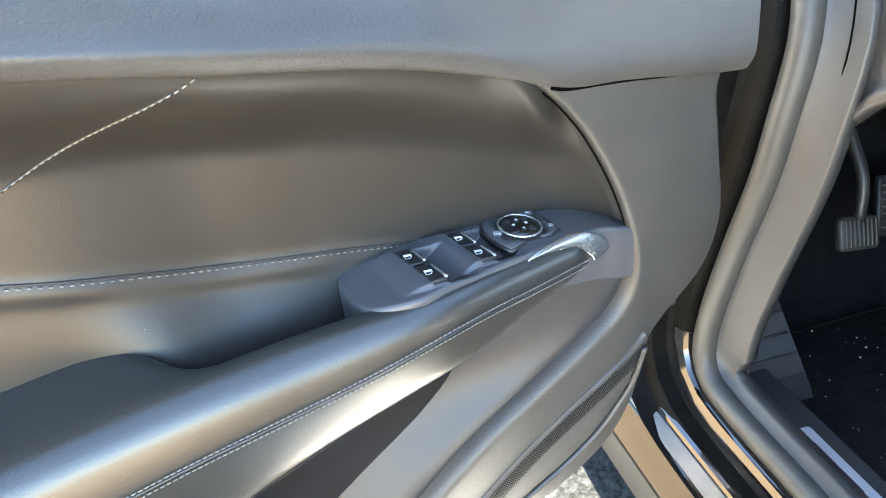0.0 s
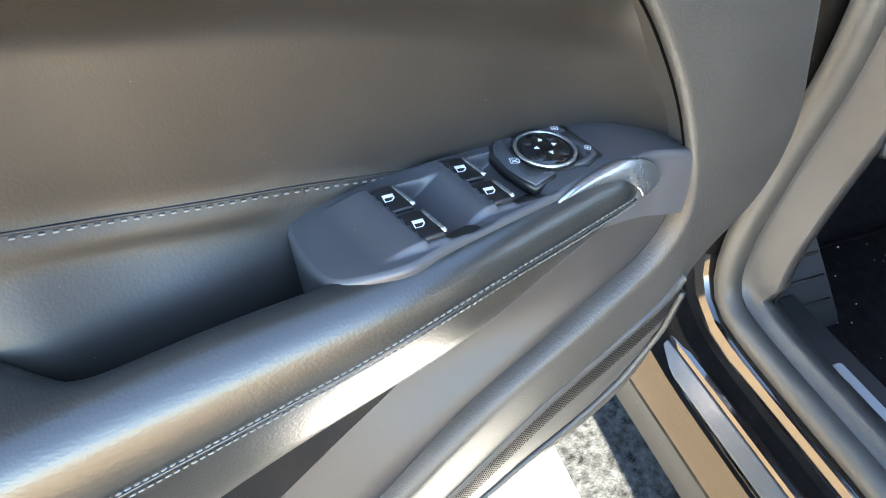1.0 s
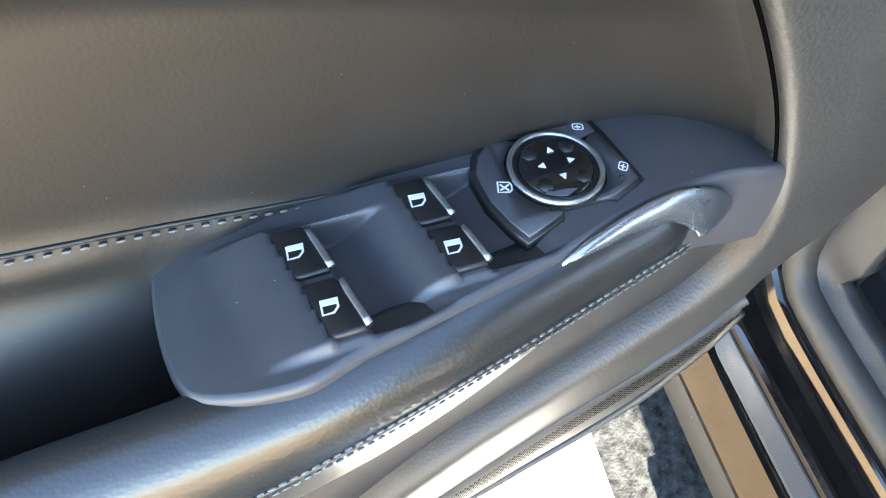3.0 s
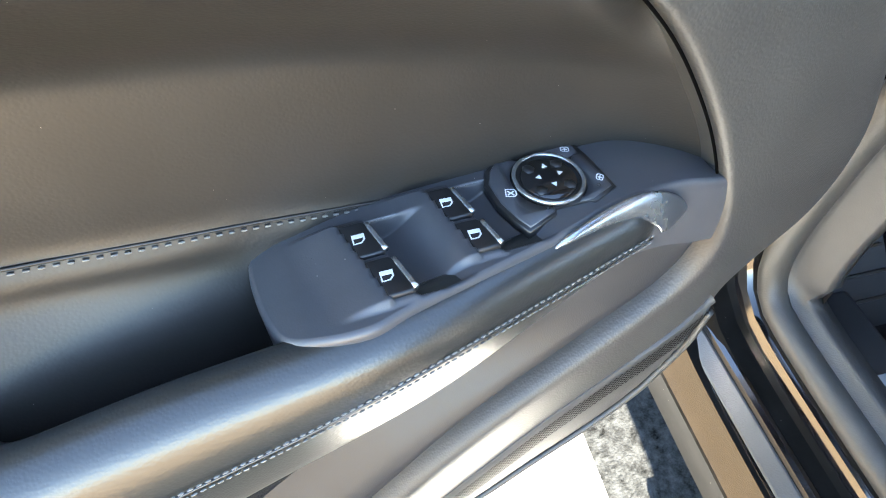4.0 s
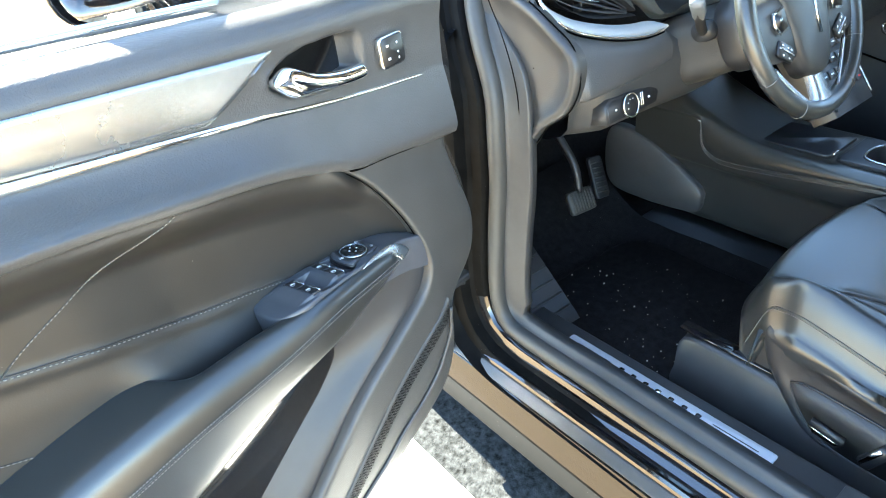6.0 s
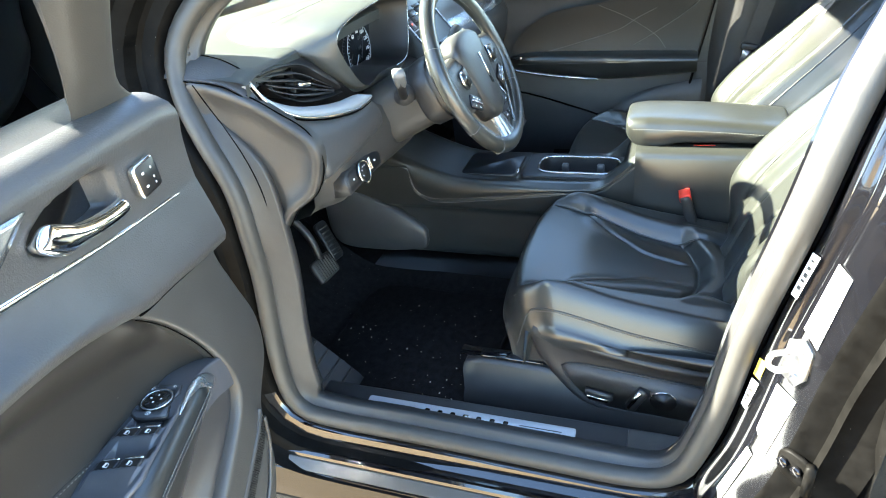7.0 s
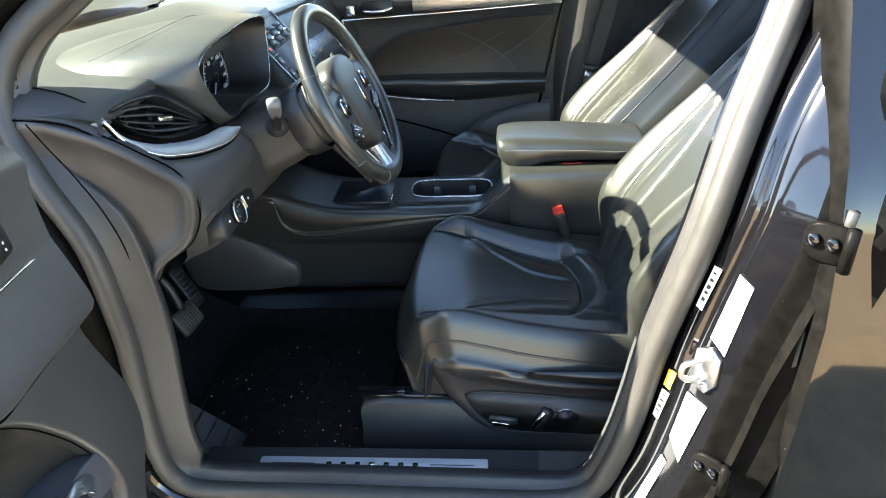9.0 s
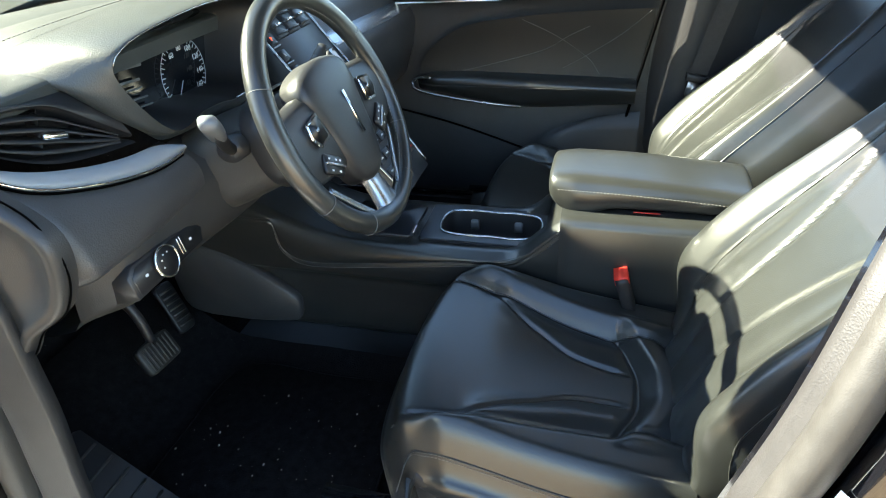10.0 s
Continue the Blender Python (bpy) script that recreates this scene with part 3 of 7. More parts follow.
def ins_n(u, z):
    e = max(0.0, min(1.0, (u - curve1(FRONT, z)) / 0.07))
    base = -0.028 + 0.016 * sstep(0.42, 0.55, u)
    n = 0.016 + (base - 0.016) * math.sin(math.pi / 2 * e) ** 0.75
    n += (curve1(LIP, u) - 0.008 - base) * sstep(0.085, 0.0, curve1(ZB, u) - z) * sstep(0.0, 0.6, e)
    d = z - curve1(SEAM_A, u)
    n += 0.0045 * math.exp(-((d + 0.008) / 0.009) ** 2) * sstep(0.22, 0.30, u)
    n += 0.006 * sstep(0.0, -0.06, d) * sstep(0.3, 0.4, u)
    n += 0.034 * min(1.4, max(0.0, -d - 0.006) / 0.085) ** 1.1 * sstep(0.20, 0.30, u) * (1 - sstep(0.47, 0.55, u))
    return n


rows = []
for k in range(91):
    f = k / 90
    row = []
    for j in range(150):
        u = 0.03 + 1.0 * (j / 149) ** 1.3
        zt, za = curve1(ZB, u), curve1(ZA, u)
        z = za + (zt - za) * f
        u2 = max(u, curve1(FRONT, z))
        row.append(D(u2, ins_n(u2, z), z))
    rows.append(row)
ins = part("leather_insert", rings(rows), LEATHER_DOOR, door, "smooth black leather insert with stitched seams")
for nm, pts in (("seam", SEAM_A[1:]), ("seam", SEAM_B), ("seam", SEAM_C)):
    P = spline([(a, 0, b) for a, b in pts], 60)
    if pts is not SEAM_C and pts is not SEAM_B:
        stitches("stitching", [D(p.x, ins_n(p.x, p.z - 0.002) + 0.0012, p.z - 0.002) for p in P], THREAD, ins, 0.0030, 0.0030, 0.00055)
    else:
        stitches("stitching", [D(p.x, ins_n(p.x, p.z) + 0.0012, p.z) for p in P], THREAD, ins, 0.0030, 0.0024, 0.0005)
    tube("seam", [D(p.x, ins_n(p.x, p.z) + 0.0001, p.z) for p in P[::3]], 0.0011, LEATHER_DOOR, ins, n=90, seg=6)
# moulded front trim running down to the speaker
EDGE = [(-0.048, 0.0, 1.042), (-0.046, 0.0, 1.024), (-0.042, 0.0, 0.990), (-0.066, 0.0, 0.92), (-0.092, 0.0, 0.84), (-0.083, 0.0, 0.77), (-0.034, 0.0, 0.715), (-0.016, 0.0, 0.68), (-0.010, 0.0, 0.587), (0.025, 0.0, 0.513), (0.112, 0.0, 0.457), (0.208, 0.0, 0.412), (0.34, 0.0, 0.365), (0.55, 0.0, 0.33)]
RIDGE = [(0.200, 0.024, 1.052), (0.168, 0.022, 1.035), (0.126, 0.022, 0.993), (0.086, 0.022, 0.935), (0.060, 0.022, 0.885), (0.044, 0.023, 0.84), (0.042, 0.025, 0.80), (0.060, 0.026, 0.762), (0.105, 0.027, 0.728), (0.150, 0.027, 0.697), (0.205, 0.027, 0.660), (0.255, 0.027, 0.618), (0.32, 0.026, 0.555), (0.50, 0.024, 0.385)]
E_, R_ = spline(EDGE, 120), spline(RIDGE, 120)


def trim_n(b, f):
    return 0.004 + (b.y - 0.004) * math.sin(math.pi / 2 * f) ** 0.8


rows = []
for a, b in zip(E_, R_):
    row = [D(a.x - 0.004, -0.05, a.z), D(a.x - 0.002, -0.012, a.z)]
    for f in (0.0, 0.06, 0.15, 0.3, 0.45, 0.6, 0.75, 0.87, 0.95, 1.0):
        p = a.lerp(b, f)
        row.append(D(p.x, trim_n(b, f), p.z))
    q = b + (b - a).normalized() * 0.006
    row.append(D(q.x, b.y - 0.004, q.z))
    q = b + (b - a).normalized() * 0.010
    row.append(D(q.x, b.y - 0.014, q.z))
    row.append(D(q.x + 0.002, b.y - 0.04, q.z))
    rows.append(row)
sub(part("front_trim", rings(rows), PLASTIC, door, "grained dark grey moulded trim"))
GRILLE = mat("speaker_mesh", (0.040, 0.040, 0.039), 0.55, grain=0.2, size=0.001, vary=0.1, vsize=0.02)
GA = spline([(0.012, 0, 0.722), (0.035, 0, 0.700), (0.066, 0, 0.682), (0.108, 0, 0.657), (0.155, 0, 0.625), (0.195, 0, 0.592), (0.25, 0, 0.540), (0.34, 0, 0.45)], 70)
GB = spline([(0.008, 0, 0.712), (0.012, 0, 0.675), (0.018, 0, 0.640), (0.055, 0, 0.585), (0.102, 0, 0.546), (0.163, 0, 0.512), (0.22, 0, 0.470), (0.32, 0, 0.415)], 70)


def trim_at(u, z):
    """How far the moulded trim stands out at a place of the door."""
    best = min(range(0, 120, 2), key=lambda i: abs((u - E_[i].x) * (R_[i].z - E_[i].z) - (z - E_[i].z) * (R_[i].x - E_[i].x)) / (R_[i] - E_[i]).length + (0 if 0 <= (u - E_[i].x) * (R_[i].x - E_[i].x) + (z - E_[i].z) * (R_[i].z - E_[i].z) else 9))
    a, b = E_[best], R_[best]
    v = b - a
    f = ((u - a.x) * v.x + (z - a.z) * v.z) / (v.x * v.x + v.z * v.z)
    return trim_n(b, min(1, max(0, f)))


GN = [(trim_at(a.x, a.z), trim_at(b.x, b.z)) for a, b in zip(GA, GB)]


def on_grille(i, f, o=0.0):
    i0 = min(68, int(i))
    p = GA[i0].lerp(GB[i0], f).lerp(GA[i0 + 1].lerp(GB[i0 + 1], f), i - i0)
    n0 = GN[i0][0] + (GN[i0][1] - GN[i0][0]) * f
    n1 = GN[i0 + 1][0] + (GN[i0 + 1][1] - GN[i0 + 1][0]) * f
    return D(p.x, n0 + (n1 - n0) * (i - i0) + 0.0035 * math.sin(math.pi * f) + o, p.z)


grille = part("speaker_grille", rings([[on_grille(i, f, o) for f, o in ((-0.02, -0.006), (0.0, 0.001), (0.03, 0.0026), (0.2, 0.003), (0.4, 0.003), (0.6, 0.003), (0.8, 0.003), (0.97, 0.0026), (1.0, 0.001), (1.02, -0.006))] for i in range(70)]), GRILLE, door, "smooth speaker cover with a perforated edge", crisp=40)
# flat dots carry the shade of the perforation; no holes are cut
bm = bmesh.new()
for c_ in range(150):
    t3 = 2 + 67 * c_ / 150
    w3 = (GA[int(t3)] - GB[int(t3)]).length
    for r in range(7):
        f = (0.005 + 0.0034 * (r + 0.5 * (c_ % 2))) / w3
        if f > 0.9:
            continue
        c = on_grille(t3, f, 0.0040)
        e1 = (on_grille(t3 + 0.3, f) - on_grille(t3 - 0.3, f)).normalized()
        e2 = (on_grille(t3, f + 0.04) - on_grille(t3, max(0, f - 0.04))).normalized()
        bm.faces.new([bm.verts.new(c + e1 * (0.0012 * math.cos(k * math.pi / 3)) + e2 * (0.0012 * math.sin(k * math.pi / 3))) for k in range(6)])
part("perforation", bm, SHADE_BLACK, grille, "fine flat black dots in place of shaded holes", smooth=False)
for pts in ([(0.170, 0.0225, 1.0385), (0.153, 0.0215, 1.0345), (0.119, 0.021, 1.0325), (0.084, 0.0205, 1.030), (0.055, 0.0200, 1.0268), (0.029, 0.019, 1.0245)], [(0.026, 0.0175, 1.0355), (0.010, 0.0170, 1.0365), (-0.012, 0.0165, 1.0372), (-0.04, 0.016, 1.038)]):
    tube("panel_gap", [D(u, n + 0.0005, z) for u, n, z in pts], 0.0016, SHADE_BLACK, door, n=40, seg=6)
tube("edge_lip", [D(b.x - 0.004, n[1] + 0.003, b.z - 0.003) for b, n in list(zip(GB, GN))[2:66:3]], 0.0040, PLASTIC, door, n=60)
tube("insert_gap", [D(b.x + 0.0072, b.y - 0.0055, b.z) for b in R_ if 0.868 < b.z < 1.036][::2], 0.0009, SHADE_BLACK, door, n=60, seg=6)
# smooth pocket wall below the armrest
LOW = [(0.056, 0.0, 0.872), (0.075, 0.0, 0.866), (0.10, 0.0, 0.856), (0.19, 0.0, 0.832), (0.245, 0.0, 0.818), (0.33, 0.0, 0.802), (0.50, 0.0, 0.745), (0.75, 0.0, 0.65), (1.03, 0.0, 0.54)]
A_, B_ = spline([(a[0] + 0.004, 0, a[2]) for a in RIDGE[4:]], 70), spline(LOW, 70)
rows = []
for i, (a, b) in enumerate(zip(A_, B_)):
    deep = 0.075 * sstep(0.10, 0.50, i / 69)
    rows.append([D(a.lerp(b, f).x, n, a.lerp(b, f).z) for f, n in ((-0.04, -0.01), (-0.01, 0.006), (0.04, 0.012), (0.12, 0.012 - deep * 0.35), (0.3, 0.006 - deep * 0.75), (0.55, -0.002 - deep * 0.9), (0.8, -0.012 - deep), (1.0, -0.024 - deep), (1.2, -0.045 - deep))])
sub(part("pocket_wall", rings(rows), POCKET, door, "smooth dark lower panel with a map pocket"))
# armrest: round roll outside, flat shelf behind the pull cup
NST = [(0.105, 0.030), (0.12, 0.036), (0.15, 0.042), (0.20, 0.052), (0.25, 0.062), (0.30, 0.068), (0.40, 0.070), (0.50, 0.074), (0.60, 0.078), (1.03, 0.09)]
ZST = [(0.105, 0.866), (0.15, 0.867), (0.20, 0.869), (0.25, 0.872), (0.30, 0.867), (0.35, 0.858), (0.40, 0.851), (0.50, 0.841), (0.60, 0.826), (0.80, 0.80), (1.03, 0.765)]
TOP = [(0.105, 0.881), (0.13, 0.889), (0.19, 0.894), (0.26, 0.898), (0.33, 0.897), (0.415, 0.895), (0.50, 0.892), (0.60, 0.882), (0.70, 0.862), (0.80, 0.843), (1.03, 0.80)]
BOT = [(0.105, 0.850), (0.13, 0.846), (0.186, 0.834), (0.25, 0.818), (0.30, 0.810), (0.35, 0.799), (0.40, 0.785), (0.45, 0.769), (0.50, 0.750), (0.65, 0.70), (0.80, 0.645), (1.03, 0.56)]
rows, STL = [], []
for k in range(100):
    u = 0.103 + 0.927 * k / 99
    s = math.sqrt(min(1, max(0.01, (u - 0.1015) / 0.030)))
    ns, zs, t, b = curve1(NST, u), curve1(ZST, u), curve1(TOP, u), curve1(BOT, u)
    t, b = zs + (t - zs) * s, zs - (zs - b) * s
    wide = sstep(0.455, 0.535, u)
    nt = ns - 0.022 - 0.010 * sstep(0.28, 0.42, u)
    nin = (ns - 0.042) * (1 - wide) - 0.030 * wide
    ti = t + wide * 0.012 - 0.006 * (1 - wide)
    low = t - 0.085
    sect = [(nin, low), (nin, ti - 0.016), (nin + 0.002 + 0.004 * wide, ti - 0.004), (nin + 0.008 + 0.012 * wide, ti), (nin * 0.6 + nt * 0.4, ti * 0.6 + t * 0.4 + 0.0015), (nt, t), (nt + (ns - nt) * 0.45, t - 0.08 * (t - zs)), (nt + (ns - nt) * 0.82, t - 0.38 * (t - zs)), (ns - 0.0015, zs + 0.005), (ns - 0.0015, zs), (ns - 0.001, zs - 0.004),
            (ns - 0.003, zs - 0.35 * (zs - b)), (ns - 0.007, b + 0.18 * (zs - b)), (ns - 0.013, b + 0.02 * (zs - b)), (ns - 0.024, b - 0.001), (ns - 0.07, b - 0.001)]
    if s < 1:
        nc = ns - 0.02
        sect = [(nc + (n - nc) * (0.35 + 0.65 * s), z) for n, z in sect]
    rows.append([D(u, n, z) for n, z in sect])
    if k > 1:
        STL.append((u, ns + 0.0002, zs))
sub(part("armrest", rings(rows), LEATHER, door, "padded black leather armrest with grey double stitching"))
arm = door.children[-1]
for off in (0.0034, -0.0034):
    stitches("stitching", [D(u, n - 0.0004, z + off) for u, n, z in STL[::4]], THREAD, arm, 0.0036, 0.0008, 0.0005)
tube("piping", [D(u, n - 0.0012, z) for u, n, z in STL[::3]], 0.0011, LEATHER, arm, n=150, seg=6)
# pull cup
rows = []
for u in (0.325, 0.34, 0.36, 0.40, 0.43, 0.455, 0.47):
    dz = 0.02 * sstep(0.44, 0.47, u)
    rows.append([D(u, n, z + dz) for n, z in ((-0.040, 0.90), (-0.036, 0.85), (-0.022, 0.805), (0.0, 0.790), (0.02, 0.80), (0.032, 0.83), (0.036, 0.87))])
sub(part("pull_cup", rings(rows), LEATHER_DOOR, door, "deep pull cup in the armrest"))


# ---- window and mirror switches on the armrest
def DS(u, n, z):
    """Door coordinates of the switch panel, which is turned a little against the door."""
    return D(u + 0.06 * n - 0.0115, n - 0.06 * u - 0.0115, z)


def SZ(u):
    return curve1([(0.03, 0.856), (0.047, 0.867), (0.09, 0.882), (0.15, 0.893), (0.245, 0.9000), (0.30, 0.9025), (0.335, 0.899), (0.36, 0.891)], u)


PAIRS = ((0.2925, 0.3068, 0.0165, 0.069, 0.26, 0.0165), (0.2405, 0.2547, 0.006, 0.0555, 0.25, 0.006))


def relief(u, n):
    h = 0.0
    for u0, u1, n0, n1, sk, nr in PAIRS:
        v = u + sk * (n - nr)
        m = sstep(n0 - 0.005, n0 - 0.001, n) * (1 - sstep(n1 + 0.001, n1 + 0.005, n))
        if v > u1 - 0.001:
            h += m * 0.0044 * (1 - sstep(u1, u1 + 0.030, v))
        elif v > u0 - 0.0005:
            h += m * 0.0015
        else:
            m2 = sstep(n0 - 0.0015, n0 + 0.0015, n) * (1 - sstep(n1 - 0.002, n1 + 0.001, n))
            h -= m2 * 0.0135 * sstep(u0 - 0.036, u0 - 0.006, v)
    return h


PANEL = spline([(0.357, 0.022, 0), (0.3545, 0.006, 0), (0.346, -0.0015, 0), (0.31, -0.003, 0), (0.28, -0.0072, 0), (0.247, -0.0119, 0), (0.20, -0.0203, 0), (0.158, -0.0253, 0), (0.12, -0.0247, 0), (0.096, -0.0176, 0), (0.068, -0.002, 0), (0.050, 0.011, 0), (0.040, 0.022, 0),
                (0.046, 0.031, 0), (0.075, 0.036, 0), (0.10, 0.036, 0), (0.133, 0.0400, 0), (0.158, 0.045, 0), (0.1957, 0.0572, 0), (0.2445, 0.0685, 0), (0.2829, 0.0765, 0), (0.3065, 0.0818, 0), (0.3312, 0.0778, 0), (0.3471, 0.0688, 0), (0.3545, 0.048, 0)], 420, True)
rows = []
for dz, ins_ in ((-0.060, 0.0), (-0.030, 0.0), (-0.010, 0.0), (-0.004, 0.0), (-0.0016, 0.0008), (0.0, 0.003)):
    r = []
    for p in PANEL:
        s = Vector((min(0.322, max(0.075, p.x)), 0.5 * (curve1([(0.04, 0.02), (0.12, -0.0245), (0.20, -0.020), (0.28, -0.007), (0.35, 0.0)], p.x) + curve1([(0.04, 0.024), (0.12, 0.038), (0.19, 0.055), (0.29, 0.077), (0.35, 0.06)], p.x)), 0))
        q = p + (s - p).normalized() * ins_
        r.append(DS(q.x, q.y, SZ(q.x) + dz))
    rows.append(r)
for f in [i / 64 for i in range(1, 65)]:
    r = []
    for p in PANEL:
        s = Vector((min(0.322, max(0.075, p.x)), 0.5 * (curve1([(0.04, 0.02), (0.12, -0.0245), (0.20, -0.020), (0.28, -0.007), (0.35, 0.0)], p.x) + curve1([(0.04, 0.024), (0.12, 0.038), (0.19, 0.055), (0.29, 0.077), (0.35, 0.06)], p.x)), 0))
        q = p + (s - p).normalized() * 0.003
        q = q.lerp(s, f)
        r.append(DS(q.x, q.y, SZ(q.x) + relief(q.x, q.y)))
    rows.append(r)
panel = part("switch_panel", rings(rows, True), SWITCH_PLASTIC, door, "satin blue-black plastic window switch panel")


def SM(u, n, lift=0.0, turn=0.0):
    """A frame lying on the switch panel: x towards the front edge, y towards the cabin side of the door, z up."""
    g = (SZ(u - 0.004) - SZ(u + 0.004)) / 0.008
    x = (-DU + Vector((0, 0, g))).normalized()
    m = basis(DS(u, n, SZ(u) + lift), x, DN * -1)
    if m.to_3x3().col[2].z < 0:
        m = basis(DS(u, n, SZ(u) + lift), x, DN)
    return m @ pose(0, 0, 0, 0, 0, turn)


def outline_mark(name, pts, width, m, material, parent, hi=0.0003):
    """A thin closed line drawn as a raised band."""
    k = len(pts)
    c = Vector((sum(p[0] for p in pts) / k, sum(p[1] for p in pts) / k))
    bm = bmesh.new()
    o = [bm.verts.new(m @ Vector((x, y, hi))) for x, y in pts]
    i_ = []
    for x, y in pts:
        d = Vector((x, y)) - c
        d = c + d * (1 - width / max(1e-6, d.length))
        i_.append(bm.verts.new(m @ Vector((d.x, d.y, hi))))
    for a in range(k):
        b = (a + 1) % k
        bm.faces.new((o[a], o[b], i_[b], i_[a]))
    return part(name, bm, material, parent, smooth=False)


SG = 1.0 if SM(0.2, 0.03).to_3x3().col[1].dot(DN) > 0 else -1.0
for u0, u1, n0, n1, sk, nr in PAIRS:
    for a, b in ((n0 + 0.0005, n0 + 0.0245), (n0 + 0.0275, n1)):
        nc = (a + b) / 2

        def key(e, lo, cut=0.0):
            """Outline of the slanted key at a height, drawn in by cut."""
            pts = []
            for cu_, cn_, a0 in ((u1 - e - cut, a + e + cut, -90), (u1 - e - cut, b - e - cut, 0), (u0 + e + cut, b - e - cut, 90), (u0 + e + cut, a + e + cut, 180)):
                for q in range(4):
                    an = radians(a0 + 30 * q)
                    uu, nn = cu_ + e * math.cos(an), cn_ + e * math.sin(an)
                    pts.append(DS(uu - sk * (nn - nr), nn, SZ(uu - sk * (nn - nr)) + lo))
            return pts

        bt = part("window_switch", rings([key(0.0016, z, c) for z, c in ((-0.006, 0), (0.0030, 0), (0.0040, 0.0005), (0.0043, 0.0014))], True, True), BUTTON, panel, "black window switch with a white symbol")
        edge_line = [DS(u0 - 0.0006 - sk * (q - nr), q, SZ(u0 - sk * (q - nr)) + 0.0034) for q in [a + 0.0025 + (b - a - 0.004) * w_ / 6 for w_ in range(7)]]
        part("silver_edge", sweep(edge_line, rounded(0.0030, 0.0034, 0.0010, 2)), SATIN, bt)
        tr = SM((u0 + u1) / 2 - sk * (nc - nr) + 0.0012, nc, 0.0043, 6 * SG)
        win = [(-0.0034, -0.0032 * SG), (0.0034, -0.0032 * SG), (0.0034, 0.0010 * SG), (0.0012, 0.0034 * SG), (-0.0034, 0.0034 * SG)]
        outline_mark("symbol", win, 0.0010, tr, WHITE_INK, bt)
        part("symbol", slab([(-0.0028, -0.0026 * SG), (0.0028, -0.0026 * SG), (0.0028, -0.0006 * SG), (-0.0028, -0.0006 * SG)][::int(SG)], 0.0, 0.0003, tr), WHITE_INK, bt, smooth=False)
# mirror control
SATIN_DARK = mat("grey_edge", (0.10, 0.105, 0.115), 0.35, vary=0.1, vsize=0.01)
RC = (0.1833, 0.0172)


def flat_plate(name, pts, lo, hi, material, parent, label="", inset=0.0008):
    rows = []
    k = len(pts)
    cu, cn = sum(p[0] for p in pts) / k, sum(p[1] for p in pts) / k
    for z, i in ((lo, 0), (hi - inset, 0), (hi, inset)):
        r = []
        for a, b in pts:
            d = Vector((a - cu, b - cn))
            d = d * (1 - i / max(1e-6, d.length))
            r.append(DS(cu + d.x, cn + d.y, SZ(cu + d.x) + z))
        rows.append(r)
    return part(name, rings(rows, True, True), material, parent, label)


def arc(r, a0, a1, n):
    return [(RC[0] + r * math.cos(radians(a0 + (a1 - a0) * i / n)), RC[1] + r * math.sin(radians(a0 + (a1 - a0) * i / n))) for i in range(n + 1)]


mc = flat_plate("mirror_control", [(0.184 + (a - 0.184) * 1.05, 0.0165 + (b - 0.0165) * 1.045) for a, b in ((0.1995, -0.0085), (0.207, -0.0065), (0.214, 0.000), (0.2185, 0.010), (0.2175, 0.026), (0.213, 0.040), (0.2085, 0.0485), (0.190, 0.0415), (0.188, 0.0375), (0.168, 0.0370), (0.165, 0.0385), (0.1485, 0.0310), (0.1500, 0.018), (0.1525, 0.002), (0.1560, -0.0125), (0.1745, -0.0150), (0.1775, -0.0095), (0.188, -0.0095))],
                -0.004, 0.0016, BUTTON, panel, "black mirror adjuster with a chrome ring", 0.0006)
G0 = 0.0226
flat_plate("lock_button", [(0.2000, -0.0074), (0.2068, -0.0056), (0.2132, 0.001), (0.2174, 0.010), (0.2164, 0.026), (0.2122, 0.0395), (0.2082, 0.0474), (0.1905, 0.0406), (0.1895, 0.0378)] + arc(G0, 72, -62, 14), 0, 0.0026, SWITCH_PLASTIC, mc)
flat_plate("fold_button", [(0.1555, -0.0002), (0.1566, -0.0118), (0.1742, -0.0142), (0.1768, -0.0092)] + arc(G0, -100, -141, 5), 0, 0.0026, SWITCH_PLASTIC, mc)
flat_plate("fold_button", [(0.1546, 0.0012), (0.1600, 0.0012)] + arc(G0, -151, -245, 10) + [(0.1652, 0.0376), (0.1494, 0.0306), (0.1508, 0.018)], 0, 0.0026, SWITCH_PLASTIC, mc)
ring_pts = [DS(a, b, SZ(a) + 0.0040) for a, b in arc(0.0200, 0, 360 - 360 / 56, 55)]
part("chrome_ring", sweep(ring_pts, circle(0.0015, 8), closed=True), SATIN, mc, "satin metal ring")
flat_plate("ring_wall", arc(0.0200, 0, 360 - 360 / 48, 47), 0, 0.0036, BUTTON, mc)
flat_plate("mirror_knob", arc(0.0172, 0, 360 - 360 / 48, 47), 0, 0.0052, GLOSS_BLACK, mc, "glossy black four-way knob", 0.002)
for a in range(4):
    x, y = 0.0064 * math.cos(radians(90 * a)), 0.0064 * math.sin(radians(90 * a))
    c = (RC[0] - 0.0006 + x * 1.05, RC[1] - 0.001 + y * 1.2)
    e = 90 * a
    tri_ = [(c[0] + 0.0020 * math.cos(radians(e + k)), c[1] + 0.0020 * math.sin(radians(e + k))) for k in (0, 125, 235)]
    flat_plate("arrow", tri_, 0.0050, 0.0056, WHITE_INK, mc, "", 0.0)
